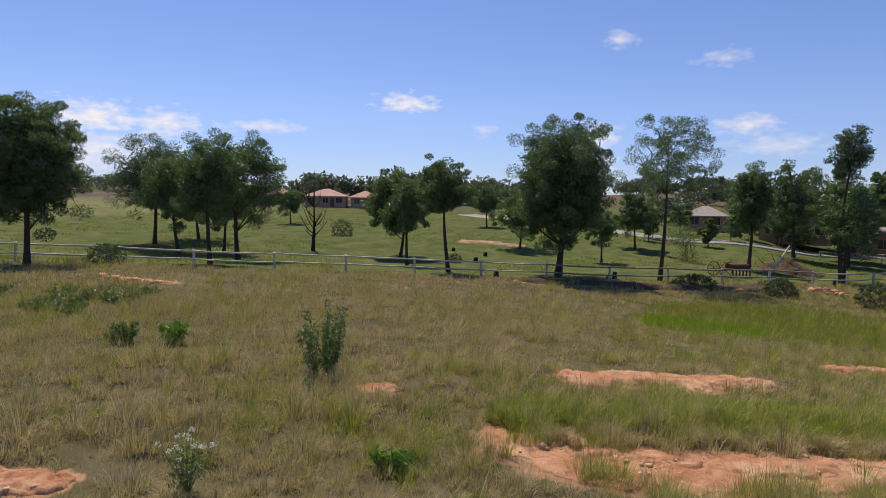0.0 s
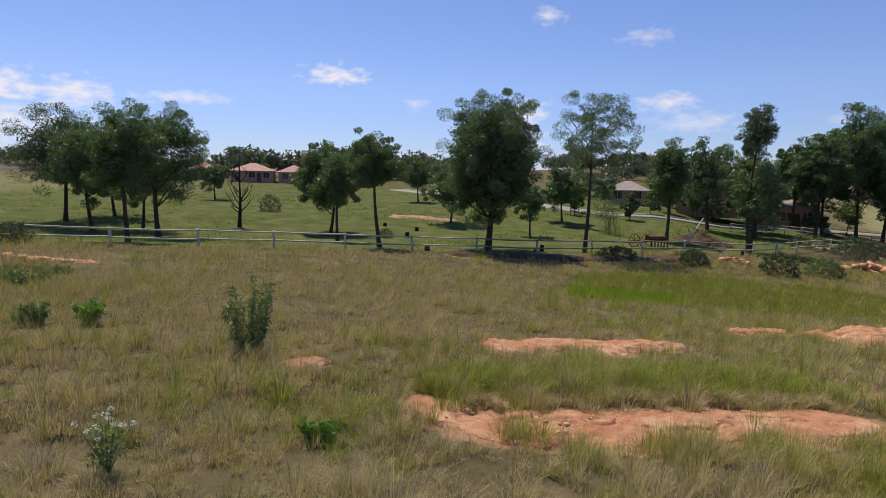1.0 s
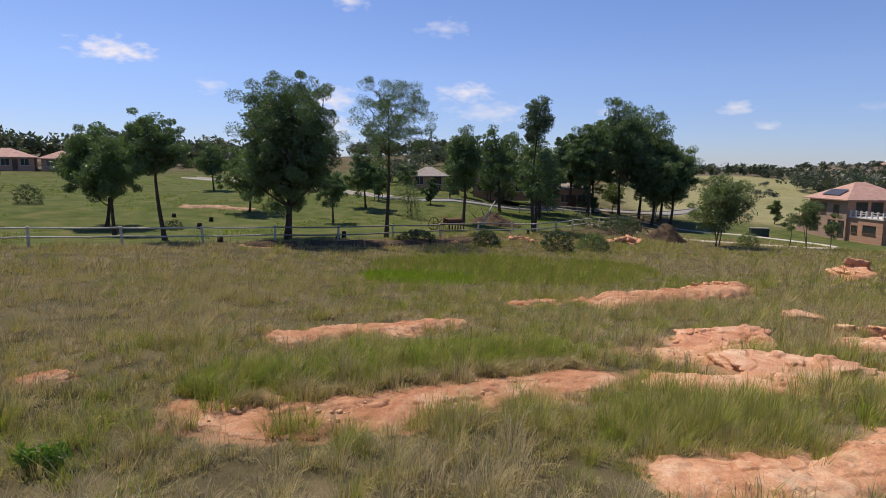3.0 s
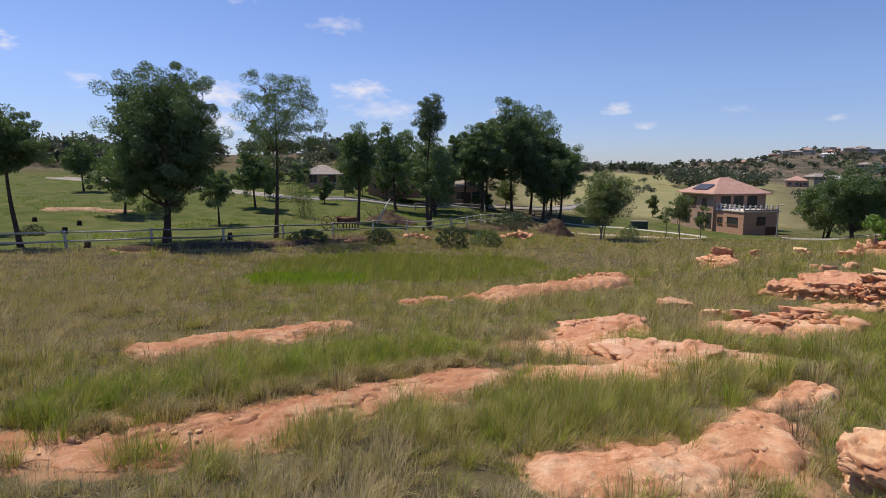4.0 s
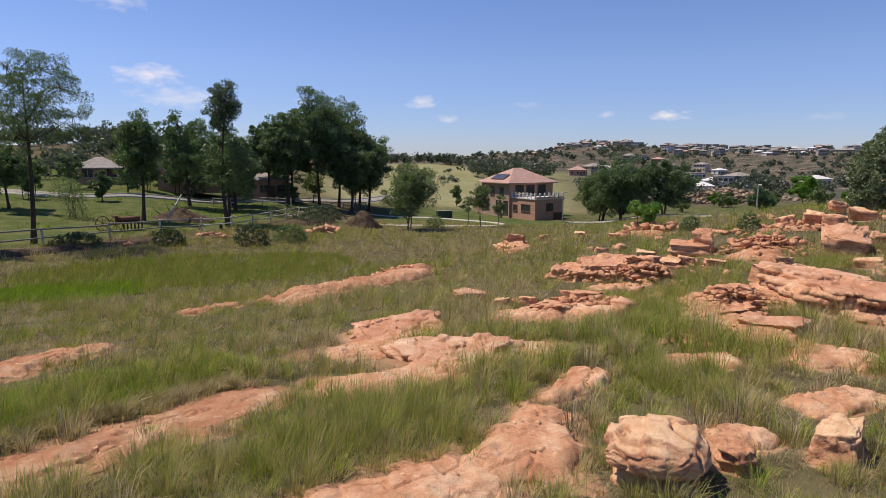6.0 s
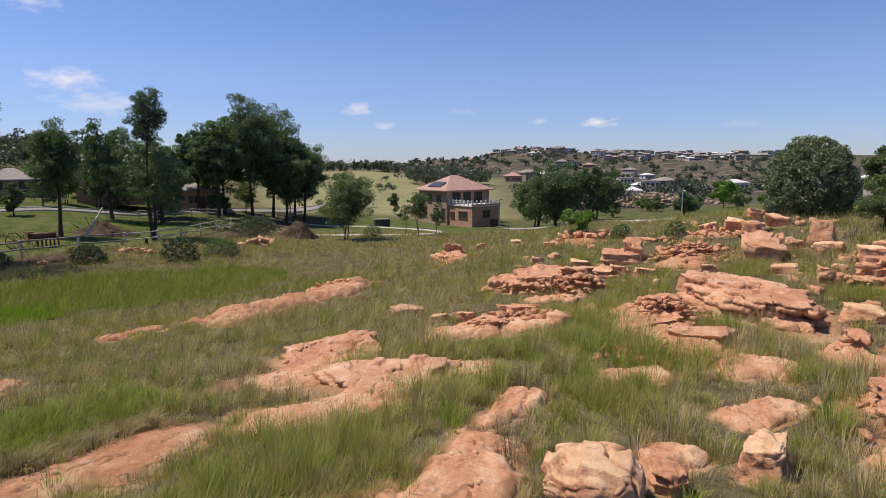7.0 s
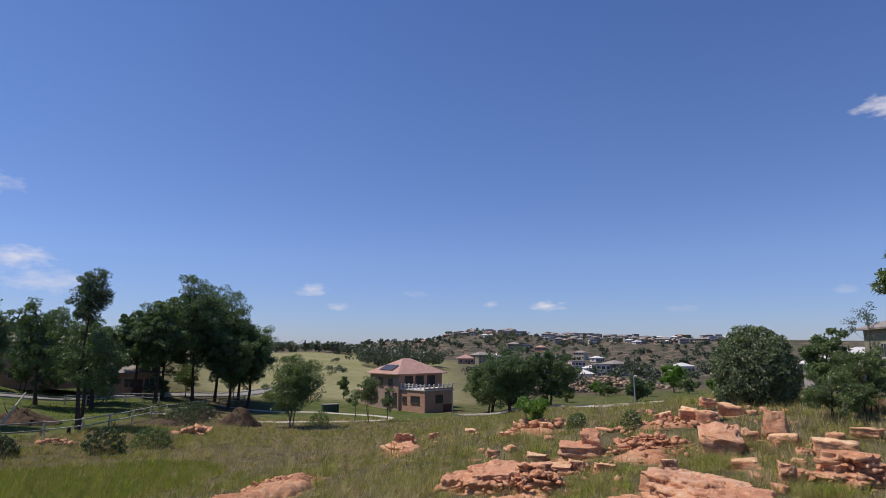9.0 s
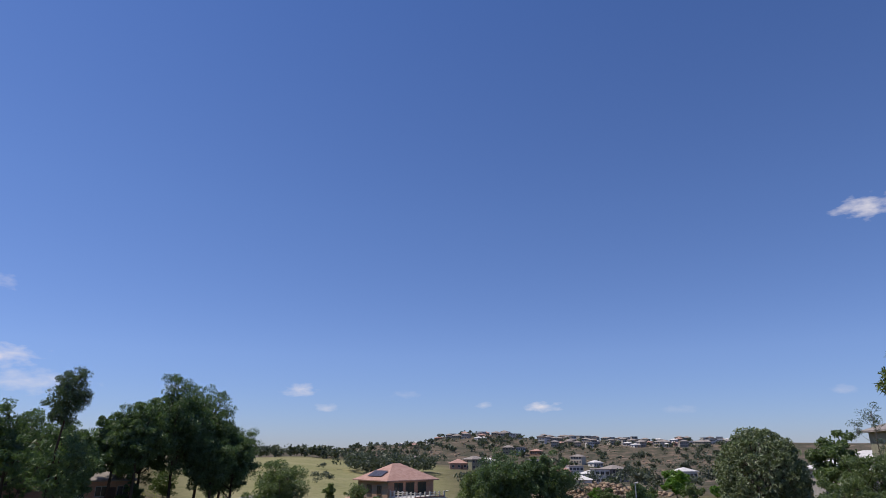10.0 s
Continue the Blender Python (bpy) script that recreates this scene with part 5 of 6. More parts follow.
# shrubs in the veld
for x, y, h, w, s, mat, label, cnt in [(24.2, 40.6, 1.3, 1.0, 63, LEAF_DARK, "dark leafy shrub at the fence foot", 2200), (29.4, 38.4, 1.7, 1.2, 64, LEAF_DARK, "dark leafy shrub at the fence foot", 2600), (33.2, 38.8, 1.5, 1.2, 65, LEAF_LIGHT, "leafy green shrub at the fence foot", 2400),
                                       (19.0, 42.2, 1.0, 1.5, 66, LEAF_DARK, "dark low shrub at the fence foot", 2000), (-18.2, 35.0, 1.3, 1.0, 67, LEAF_DARK, "dark low shrub at the fence foot", 1400), (-10.5, 76.0, 2.2, 1.3, 68, LEAF_DARK, "round dark bush on the green field", 1800),
                                       (2.6, 56.5, 0.9, 0.8, 69, LEAF_DARK, "small dark bush on the green field", 700), (31.5, 75, 2.6, 1.6, 70, LEAF_LIGHT, "leafy shrub near the road", 1500), (27, 62, 4.2, 1.1, 71, LEAF_LIGHT, "thin young tree with pale leaves", 1300), (48, 58.5, 1.6, 1.8, 72, LEAF_DARK, "dark low shrub at the fence foot", 1600),
                                       (60.5, 45.2, 1.6, 1.1, 73, LEAF_LIGHT, "leafy green shrub in tall grass", 1400), (50, 54.5, 2.2, 1.9, 172, LEAF_DARK, "dark low shrub on a soil bank", 2600), (54, 57, 1.8, 1.7, 173, LEAF_DARK, "dark low shrub on a soil bank", 2200), (46.5, 51.5, 1.6, 1.6, 174, LEAF_DARK, "dark low shrub on a soil bank", 2000), (34, 8.8, 0.8, 0.5, 74, LEAF_LIGHT, "small spiky shrub among rocks", 500), (31.2, 5.7, 0.9, 0.45, 75, LEAF_LIGHT, "small spiky shrub among rocks", 500)]:
    tree(x, y, h, w, -0.7 * h, s, label, 0, 60, cnt * 2, 0.085, 0.24, mat, BARK, 5, 0.03, category="shrub", name="shrub", shape="dome")


def flowering_weed(x, y):
    rng = np.random.default_rng(3)
    ob = thing("flowering_weed", "tall green weed with small white flower heads", "plant", x, y, gz(x, y))
    stems, heads, greens = [], [], []
    for _ in range(12):
        e = np.array([rng.normal() * 0.17, rng.normal() * 0.17, rng.uniform(0.45, 0.85)])
        stems.append(limb((0, 0, 0), e, 0.008, 0.003, rng, 5, 0.05))
        heads.append(e)
        greens.append(e * rng.uniform(0.3, 0.8))
    v, f = joined(stems)
    part("stem", mesh_of("stem", v, [f], LEAF_LIGHT), LEAF_LIGHT, ob)
    v, f = leaves(np.array(greens), np.full(12, 0.16), 520, 0.045, rng)
    tagged(part("leaf", mesh_of("leaf", v, [f], LEAF_LIGHT), LEAF_LIGHT, ob), kind="stuff")
    for e in heads:
        v, f = leaves(e[None], np.array([0.045]), 20, 0.03, rng)
        part("flower", mesh_of("flower", v, [f], PETAL), PETAL, ob, "small white flower head")


def wispy_weed(x, y, h, wide, stems, count, mat, seed, label):
    rng = np.random.default_rng(seed)
    ob = thing("weed_bush", label, "shrub", x, y, gz(x, y), 0, "weed bushes")
    tubes, spots = [], []
    for _ in range(stems):
        a, r = rng.uniform(0, 6.28), wide * math.sqrt(rng.random())
        e = np.array([math.cos(a) * r, math.sin(a) * r, h * rng.uniform(0.6, 1.0) * (1 - 0.25 * r / wide)])
        s = np.array([e[0] * 0.35, e[1] * 0.35, 0])
        tubes.append(limb(s, e, 0.008, 0.003, rng, 6, 0.03))
        for u in np.linspace(0.15, 1.0, 14):
            spots.append(s + (e - s) * u)
    v, f = joined(tubes)
    part("stem", mesh_of("stem", v, [f], mat), mat, ob)
    v, f = leaves(np.array(spots), np.full(len(spots), 0.085), count, 0.05, rng, -0.5, 2.6)
    part("leaf", mesh_of("leaf", v, [f], mat), mat, ob)


wispy_weed(-2.1, 12.9, 1.95, 0.52, 20, 1500, LEAF_WEED, 1, "wispy upright dark green weed bush in tall grass")
wispy_weed(-6.1, 15.2, 0.7, 0.42, 18, 1700, LEAF_BRIGHT, 2, "low leafy green weed bush in tall grass")
wispy_weed(-7.3, 15.1, 0.6, 0.5, 14, 900, LEAF_WEED, 3, "low leafy green weed bush in tall grass")
wispy_weed(-0.35, 8.3, 0.36, 0.3, 9, 420, LEAF_BRIGHT, 4, "low leafy green weed bush in tall grass")
for k in range(16):
    rx, ry = random.uniform(-15, -9.5), random.uniform(18, 23)
    wispy_weed(rx, ry, random.uniform(0.3, 0.5), random.uniform(0.4, 0.7), 12, 450, LEAF_WEED, 20 + k, "low leafy green weed bush in tall grass")
flowering_weed(-2.75, 7.5)


# ---- fence ----
def build_fence():
    ob = thing("rail_fence", "weathered white two-rail wooden fence along the field", "fence", 0, 0, 0)
    posts = []
    x = -41.0
    while x < 66:
        posts.append((x, float(fence_y(x))))
        dx = 4.6
        slope = (float(fence_y(x + 1)) - float(fence_y(x)))
        x += dx / math.hypot(1, slope)
    post_me = bpy.data.meshes.new("post")
    bm = bmesh.new()
    bmesh.ops.create_cone(bm, cap_ends=True, segments=9, radius1=0.085, radius2=0.078, depth=1.55, matrix=Matrix.Translation((0, 0, 0.45)))
    bmesh.ops.bevel(bm, geom=[e for e in bm.edges if all(v.co.z > 1 for v in e.verts)], offset=0.02, segments=1, affect="EDGES")
    bm.to_mesh(post_me)
    bm.free()
    post_me.materials.append(WHITE_WOOD)
    rng = np.random.default_rng(8)
    for k, (x, y) in enumerate(posts):
        part("post", post_me, None, ob, at=pose(x, y, gz(x, y) - 0.05, rng.normal() * 1.5, rng.normal() * 1.5, rng.uniform(0, 90)))
    for (ax, ay), (bx, by) in zip(posts, posts[1:]):
        for h in (0.55, 1.08):
            if rng.random() < 0.05:
                continue
            a = np.array([ax, ay - 0.09, gz(ax, ay) + h + rng.normal() * 0.02])
            b = np.array([bx, by - 0.09, gz(bx, by) + h + rng.normal() * 0.02])
            t = np.linspace(-0.02, 1.02, 5)[:, None]
            pts = a + (b - a) * t - np.array([0, 0, 0.03]) * (t * (1 - t) * 4)
            v, f = tube(pts, [0.046, 0.052, 0.054, 0.050, 0.045], 7)
            grey = ax > 6 and ax < 27
            m = GREY_WOOD if grey else WHITE_WOOD
            part("rail", mesh_of("rail", v, [f], m, True), m, ob)


build_fence()


# ---- roads ----
def ribbon(points, half, lift, n=160):
    p = np.array(points, float)
    d = np.concatenate([[0], np.cumsum(np.hypot(*np.diff(p, axis=0).T))])
    s = np.linspace(0, d[-1], n)
    x, y = np.interp(s, d, p[:, 0]), np.interp(s, d, p[:, 1])
    for _ in range(12):
        x[1:-1] = (x[:-2] + 2 * x[1:-1] + x[2:]) / 4
        y[1:-1] = (y[:-2] + 2 * y[1:-1] + y[2:]) / 4
    tx, ty = np.gradient(x), np.gradient(y)
    ln = np.hypot(tx, ty)
    nx, ny = -ty / ln, tx / ln
    across = np.linspace(-half, half, 7)
    gx, gy = x[:, None] + nx[:, None] * across, y[:, None] + ny[:, None] * across
    z = ground_z(gx, gy)
    z = np.maximum(z, z.mean(axis=1, keepdims=True)) + lift
    z[:, 0] -= 0.3
    z[:, -1] -= 0.3
    m = 7
    i, j = np.meshgrid(np.arange(n - 1), np.arange(m - 1), indexing="ij")
    quads = np.stack([i * m + j, (i + 1) * m + j, (i + 1) * m + j + 1, i * m + j + 1], -1).reshape(-1, 4)
    return np.stack([gx, gy, z], -1).reshape(-1, 3), quads, (gx[:, 0], gy[:, 0]), (gx[:, -1], gy[:, -1])


for line, half in (([(8, 125), (20, 103), (28, 86), (33, 77.5), (40, 76), (47, 76.5), (60, 80), (72, 82), (88, 84), (110, 92)], 1.6),
                   ([(84.5, 38.6), (88, 35), (88, 29), (85.5, 23.5), (82, 15), (77, 7.5), (75, 3), (76, -8), (82, -30)], 1.3)):
    v, f, edge_a, edge_b = ribbon(line, half, 0.08)
    tagged(new("road", mesh_of("road", v, [f], ROAD, True)), "pale winding estate road", "road", kind="structure")
    for e in (edge_a, edge_b):
        v, f, _, _ = ribbon(list(zip(e[0][::2], e[1][::2])), 0.10, 0.16, 200)
        tagged(new("kerb", mesh_of("kerb", v, [f], KERB, False)), "pale concrete kerb", "kerb", kind="structure")
v, f, _, _ = ribbon([(50, 60), (58.5, 53.5), (62, 49), (65, 44.5), (68.5, 42.6), (73, 43), (76.5, 45.2), (79.3, 50), (79, 58.5), (75.5, 66.5), (72, 73)], 0.55, 0.1)
tagged(new("path", mesh_of("path", v, [f], KERB, True)), "pale concrete path looping round a lawn", "path", kind="structure")


# ---- buildings ----
def hip_roof(w, d, z, rise, over, ridge=None):
    """A hipped roof with eaves, over a rectangle from 0,0 to w,d."""
    bm = bmesh.new()
    a, b, c, e = -over, -over, w + over, d + over
    run = min(w, d) / 2 + over
    if w >= d:
        r0, r1 = (a + run, (b + e) / 2), (c - run, (b + e) / 2)
    else:
        r0, r1 = ((a + c) / 2, b + run), ((a + c) / 2, e - run)
    low = [bm.verts.new(q) for q in ((a, b, z - 0.16), (c, b, z - 0.16), (c, e, z - 0.16), (a, e, z - 0.16))]
    up = [bm.verts.new(q) for q in ((a, b, z), (c, b, z), (c, e, z), (a, e, z))]
    top = [bm.verts.new((*r0, z + rise)), bm.verts.new((*r1, z + rise + 0.001))]
    bm.faces.new(low[::-1])
    for i in range(4):
        bm.faces.new((low[i], low[(i + 1) % 4], up[(i + 1) % 4], up[i]))
    if w >= d:
        bm.faces.new((up[0], up[1], top[1], top[0]))
        bm.faces.new((up[1], up[2], top[1]))
        bm.faces.new((up[2], up[3], top[0], top[1]))
        bm.faces.new((up[3], up[0], top[0]))
    else:
        bm.faces.new((up[0], up[1], top[0]))
        bm.faces.new((up[1], up[2], top[1], top[0]))
        bm.faces.new((up[2], up[3], top[1]))
        bm.faces.new((up[3], up[0], top[0], top[1]))
    return bm


def window(parent, m, w, h, bars=1, frame_mat=None, name="window"):
    """A window in a wall that faces -y at m: frame, sill and panes."""
    bm = bmesh.new()
    t = 0.07
    for q in ((-w / 2 - t, -0.06, -t, w / 2 + t, 0.05, 0), (-w / 2 - t, -0.06, h, w / 2 + t, 0.05, h + t), (-w / 2 - t, -0.06, 0, -w / 2, 0.05, h), (w / 2, -0.06, 0, w / 2 + t, 0.05, h)):
        box(bm, *q)
    for k in range(bars):
        x = -w / 2 + w * (k + 1) / (bars + 1)
        box(bm, x - 0.03, -0.05, 0, x + 0.03, 0.04, h)
    ob = part(name, bm, frame_mat or FRAME, parent, at=m)
    part("pane", a_box(-w / 2, -0.02, 0, w / 2, 0.01, h), GLASS, ob)
    if name == "window":
        part("sill", a_box(-w / 2 - 0.12, -0.14, -t - 0.07, w / 2 + 0.12, 0.03, -t), frame_mat or FRAME, ob)
    return ob


def brick_house():
    """Two storeys under a hipped roof, with a lower wing that carries a terrace."""
    turn = math.degrees(math.atan2(-0.883 * 0.766 + 0.469 * 0.643, 0.469 * 0.766 + 0.883 * 0.643))
    ob = thing("house", "two-storey brick house with hipped tile roof and terrace", "house", 92.6, 53.5, -7.0, turn)
    W, D, E = 9.8, 8.2, 6.1
    bm = a_box(0, 0, -1.0, W, D, E)
    part("wall", bm, BRICK, ob)
    roof = part("roof", hip_roof(W, D, E, 2.5, 0.7), ROOF_PINK, ob, "faded terracotta tile roof")
    bm = bmesh.new()
    for k in range(3):
        box(bm, -1.8 + k * 1.25, 0.05, 0.12, -0.6 + k * 1.25, 1.75, 0.18)
    part("solar_panel", bm, PANEL, ob, "black solar panels", Matrix.Translation((0.15, 3.9, E + 0.42)) @ Matrix.Rotation(radians(-90), 4, "Z") @ Matrix.Rotation(radians(29), 4, "X"))
    # the wing in front, with its terrace
    part("wing", a_box(0.4, -6.4, -1.6, 6.6, 0, 3.55), BRICK, ob)
    part("terrace_slab", a_box(0.25, -6.55, 3.55, 6.75, -0.002, 3.72), PLASTER_WHITE, ob, "white terrace slab")
    part("parapet", a_box(0.4, -6.4, 3.722, 6.6, -6.2, 3.95), BRICK, ob)
    for k in range(7):
        part("baluster", a_box(0.42, -6.3 + k * 1.02, 3.722, 0.62, -6.1 + k * 1.02, 4.62), PLASTER_WHITE, ob)
        if k:
            part("baluster", a_box(0.42 + k * 0.99, -6.38, 3.952, 0.62 + k * 0.99, -6.18, 4.62), PLASTER_WHITE, ob)
    for z in (4.1, 4.4):
        part("railing", a_box(0.49, -6.3, z, 0.55, -0.05, z + 0.06), PLASTER_WHITE, ob)
        part("railing", a_box(0.5, -6.31, z, 6.5, -6.25, z + 0.06), PLASTER_WHITE, ob)
    # openings: the wall towards -y, then the wall towards -x
    for x in (2.2, 4.6, 7.2):
        window(ob, pose(x, 0, 3.75), 1.7, 1.9, 1, DARK_FRAME, "terrace_door")
    west = lambda y, z: pose(0, y, z, 0, 0, -90)
    for y, z, w, h in ((2.2, 4.0, 1.0, 1.2), (5.0, 4.0, 1.2, 1.3), (1.0, 0.9, 1.1, 2.0), (3.0, 0.9, 1.4, 2.0), (6.4, 1.4, 1.0, 1.1)):
        window(ob, west(y, z), w, h, 1, DARK_FRAME)
    for y, z, w, h in ((-1.2, 1.5, 1.0, 0.9), (-4.0, 1.6, 2.2, 1.0), (-4.4, -0.8, 1.0, 0.5)):
        window(ob, pose(0.4, y, z, 0, 0, -90), w, h, 1, DARK_FRAME)
    window(ob, pose(3.5, -6.4, 1.7), 1.4, 1.1, 1, DARK_FRAME)
    part("garage_door", a_box(4.4, -6.46, -1.0, 6.4, -6.41, 1.3), RUST, ob, "dark red garage door")
    part("yard_wall", a_box(1.0, -9.4, -1.4, 6.5, -9.2, 0.3), BRICK, ob)
    # low annexe beside it
    part("annexe", a_box(0.8, D, -1.0, 5.5, D + 4.0, 2.9), BRICK, ob)
    r = hip_roof(4.7, 4.0, 2.9, 1.1, 0.5)
    part("annexe_roof", r, ROOF_PINK, ob, at=Matrix.Translation((0.8, D, 0)))


brick_house()


def house(label, x, y, turn, w, d, h, rise, wall, roofing, wins=3, storeys=1, name="house", group="", sink=0.6, flat=False):
    ob = thing(name, label, "house", x, y, gz(x, y), turn, group)
    part("wall", a_box(0, 0, -sink, w, d, h), wall, ob)
    if flat:
        part("roof", a_box(-0.25, -0.25, h, w + 0.25, d + 0.25, h + 0.35), roofing, ob)
    else:
        part("roof", hip_roof(w, d, h, rise, 0.55), roofing, ob)
    for s in range(storeys):
        z0 = 0.95 + s * 2.9
        for k in range(wins):
            window(ob, pose(w * (k + 0.5) / wins, 0, z0), 1.3, 1.2, 1)
        window(ob, pose(0, d * 0.5, z0, 0, 0, -90), 1.2, 1.2, 1)
    part("door", a_box(w * 0.5 - 0.45 + w / wins * 0.5, -0.05, 0, w * 0.5 + 0.45 + w / wins * 0.5, 0.02, 2.05), DARK_FRAME, ob)
    return ob


house("low brick house with pink hipped tile roof", -28.5, 143, 4, 9.4, 8, 2.5, 1.8, BRICK, ROOF_PINK, 3)
house("low brick house with pink hipped tile roof", -38.5, 146, 4, 6.5, 7, 2.4, 1.6, BRICK, ROOF_PINK, 2)
house("low brick house with pink hipped tile roof", -18.0, 144, -4, 6.0, 6, 2.5, 1.7, BRICK, ROOF_PINK, 2)
house("low brick house with faded brown tile roof", 80, 180, -22, 9, 7, 2.7, 1.9, BRICK, ROOF_PINK, 3)
house("small brick building with dark metal roof beside the road", 40.0, 93.0, -25, 6, 5, 2.3, 1.5, BRICK, ROOF_GREY, 2)
house("brick house with grey tile roof behind trees", 59.5, 83.5, -35, 8, 8, 3.0, 2.0, BRICK, ROOF_GREY, 3)
house("two-storey brick house with grey tile roof behind trees", 48.0, 86.0, -32, 9, 8, 5.6, 2.6, BRICK, ROOF_GREY, 3, 2)
house("low plastered house with pale roof behind bushes", 84.0, -8.0, -75, 12, 9, 3.2, 2.0, PLASTER_GREY, ROOF_PALE, 3)
house("olive-walled two-storey house with grey hipped roof", 64.0, -11.0, -82, 12, 10, 6.5, 2.0, OLIVE, ROOF_GREY, 4, 2)


# the town on the far hill
def town():
    rng = np.random.default_rng(21)
    kinds = []
    for wall, roofing, w, d, h, rise, flat in [(PLASTER, ROOF_GREY, 9, 8, 5.4, 1.6, False), (PLASTER_GREY, ROOF_GREY, 9, 8, 5.6, 1.6, False), (PLASTER_WHITE, ROOF_GREY, 8, 7, 5.8, 2, True), (BRICK, ROOF_PINK, 9, 8, 3.2, 1.8, False), (PLASTER_WHITE, ROOF_PALE, 8, 7, 3.2, 1.5, False), (OLIVE, ROOF_GREY, 10, 8, 5.6, 1.8, False), (PLASTER_GREY, ROOF_GREY, 8, 7, 5.6, 1.6, True)]:
        for s in (1.0,):
            kinds.append((wall, roofing, w, d, h, rise, flat))
    first = {}
    for k in range(170):
        if k < 138:
            b = rng.uniform(67.5, 92) if k > 12 else rng.uniform(60, 68)
            r = rng.uniform(720, 960)
        else:
            b, r = rng.uniform(63, 86), rng.uniform(240, 560)
            if rng.random() < 0.5:
                continue
        x, y = 2 + r * math.sin(radians(b)), 1 + r * math.cos(radians(b))
        i = int(rng.integers(0, len(kinds)))
        turn = -b + rng.choice([0, 18, -25, 40])
        wall, roofing, w, d, h, rise, flat = kinds[i]
        if i not in first:
            first[i] = house("distant suburban house on the hillside", x, y, turn, w, d, h, rise, wall, roofing, 4, 2 if h > 4 else 1, group="hillside town", sink=3, flat=flat)
        else:
            copy_thing(first[i], pose(x, y, gz(x, y), 0, 0, turn))
    house("brick house with red hipped roof down the valley", 330, 152, -62, 10, 9, 3.2, 2.2, BRICK, ROOF_PINK, 3, sink=3)
    house("pale-roofed house down the valley", 412, 168, -66, 13, 9, 3.2, 2.0, PLASTER_WHITE, ROOF_PALE, 3, sink=3)
    house("brick house with brown roof down the valley", 382, 204, -60, 9, 8, 3.2, 2.0, BRICK, ROOF_GREY, 3, sink=3)


town()


# ---- far woods ----
def far_woods():
    rng = np.random.default_rng(31)
    spots = []

    def add(b0, b1, r0, r1, n, h0, h1):
        for _ in range(n):
            b, r = radians(rng.uniform(b0, b1)), rng.uniform(r0, r1)
            spots.append((2 + r * math.sin(b), 1 + r * math.cos(b), rng.uniform(h0, h1)))

    add(-12, 12, 165, 200, 60, 5, 9)
    add(-45, -12, 190, 320, 70, 3, 6)
    add(-60, -44, 120, 250, 40, 4, 8)
    add(12, 36, 180, 300, 70, 4, 8)
    add(20, 36, 105, 160, 20, 3, 6)
    add(36, 56, 410, 450, 60, 5, 8)
    add(56, 64, 270, 330, 34, 6, 9)
    add(40, 60, 160, 320, 9, 2.5, 4.5)
    add(56, 72, 480, 880, 120, 3, 7)
    add(70, 92, 420, 880, 170, 3, 6)
    add(66, 90, 150, 300, 26, 3, 7)
    add(56, 92, 430, 900, 260, 1.5, 3.5)
    add(92, 98, 110, 300, 14, 3, 6)
    add(102, 125, 110, 300, 40, 4, 9)
    pieces = []
    for x, y, h in spots:
        z = gz(x, y)
        r = math.hypot(x, y)
        n = 9
        c = rng.normal(size=(n, 3)) * np.array([0.30, 0.30, 0.16]) * h + np.array([x, y, z + h * 0.55])
        pieces.append(leaves(c, np.full(n, h * 0.3), 330 if r < 350 else (150 if h > 3.5 else 50), h * (0.14 if r < 350 else 0.25), rng, 0, 1.0))
    v, f = joined(pieces)
    tagged(new("far_woods", mesh_of("far_woods", v, [f], LEAF_HAZE)), "dark scattered trees and bush on far hills", "woods", kind="stuff")


far_woods()


def rubble_field():
    rng = np.random.default_rng(14)
    pieces = []
    for _ in range(1100):
        x, y = 158 + rng.normal() * 4, 34 + rng.normal() * 9
        s = 0.25 + 0.8 * rng.random() ** 2
        p, f = rock_shape(s, s, s * 0.7, int(rng.integers(1e6)), 1)
        top = 3.6 * math.exp(-(((x - 160) / 6) ** 2 + ((y - 34) / 10) ** 2))
        pieces.append((p + np.array([x, y, gz(x, y) + top * rng.uniform(0.5, 1)]), f))
    for _ in range(700):
        b, r = radians(rng.uniform(58, 92)), rng.uniform(420, 880)
        x, y, s = 2 + r * math.sin(b), 1 + r * math.cos(b), rng.uniform(0.6, 2.2)
        p, f = rock_shape(s, s, s * 0.7, int(rng.integers(1e6)), 1)
        pieces.append((p + np.array([x, y, gz(x, y)]), f))
    v, f = joined(pieces)
    tagged(new("rubble", mesh_of("rubble", v, [f], RUBBLE)), "pale sandstone rubble on the far slopes", "rubble", kind="stuff")


rubble_field()


# ---- small things ----
def lamp_post(x, y, h):
    ob = thing("street_lamp", "thin grey steel street lamp at the roadside", "street lamp", x, y, gz(x, y), 0, "street lamps")
    v, f = tube([(0, 0, -0.2), (0, 0, h * 0.5), (0, 0, h)], [0.09, 0.07, 0.05], 8)
    part("pole", mesh_of("pole", v, [f], STEEL, True), STEEL, ob)
    part("arm", a_box(0, -0.03, h - 0.06, 0.9, 0.03, h), STEEL, ob)
    part("lamp_head", a_box(0.5, -0.13, h - 0.12, 1.2, 0.13, h + 0.02, bevel=0.04), PLASTER_WHITE, ob)


lamp_post(89.5, 42.0, 4.6)
lamp_post(67.0, 11.1, 3.6)
lamp_post(93.5, 47.5, 3.2)


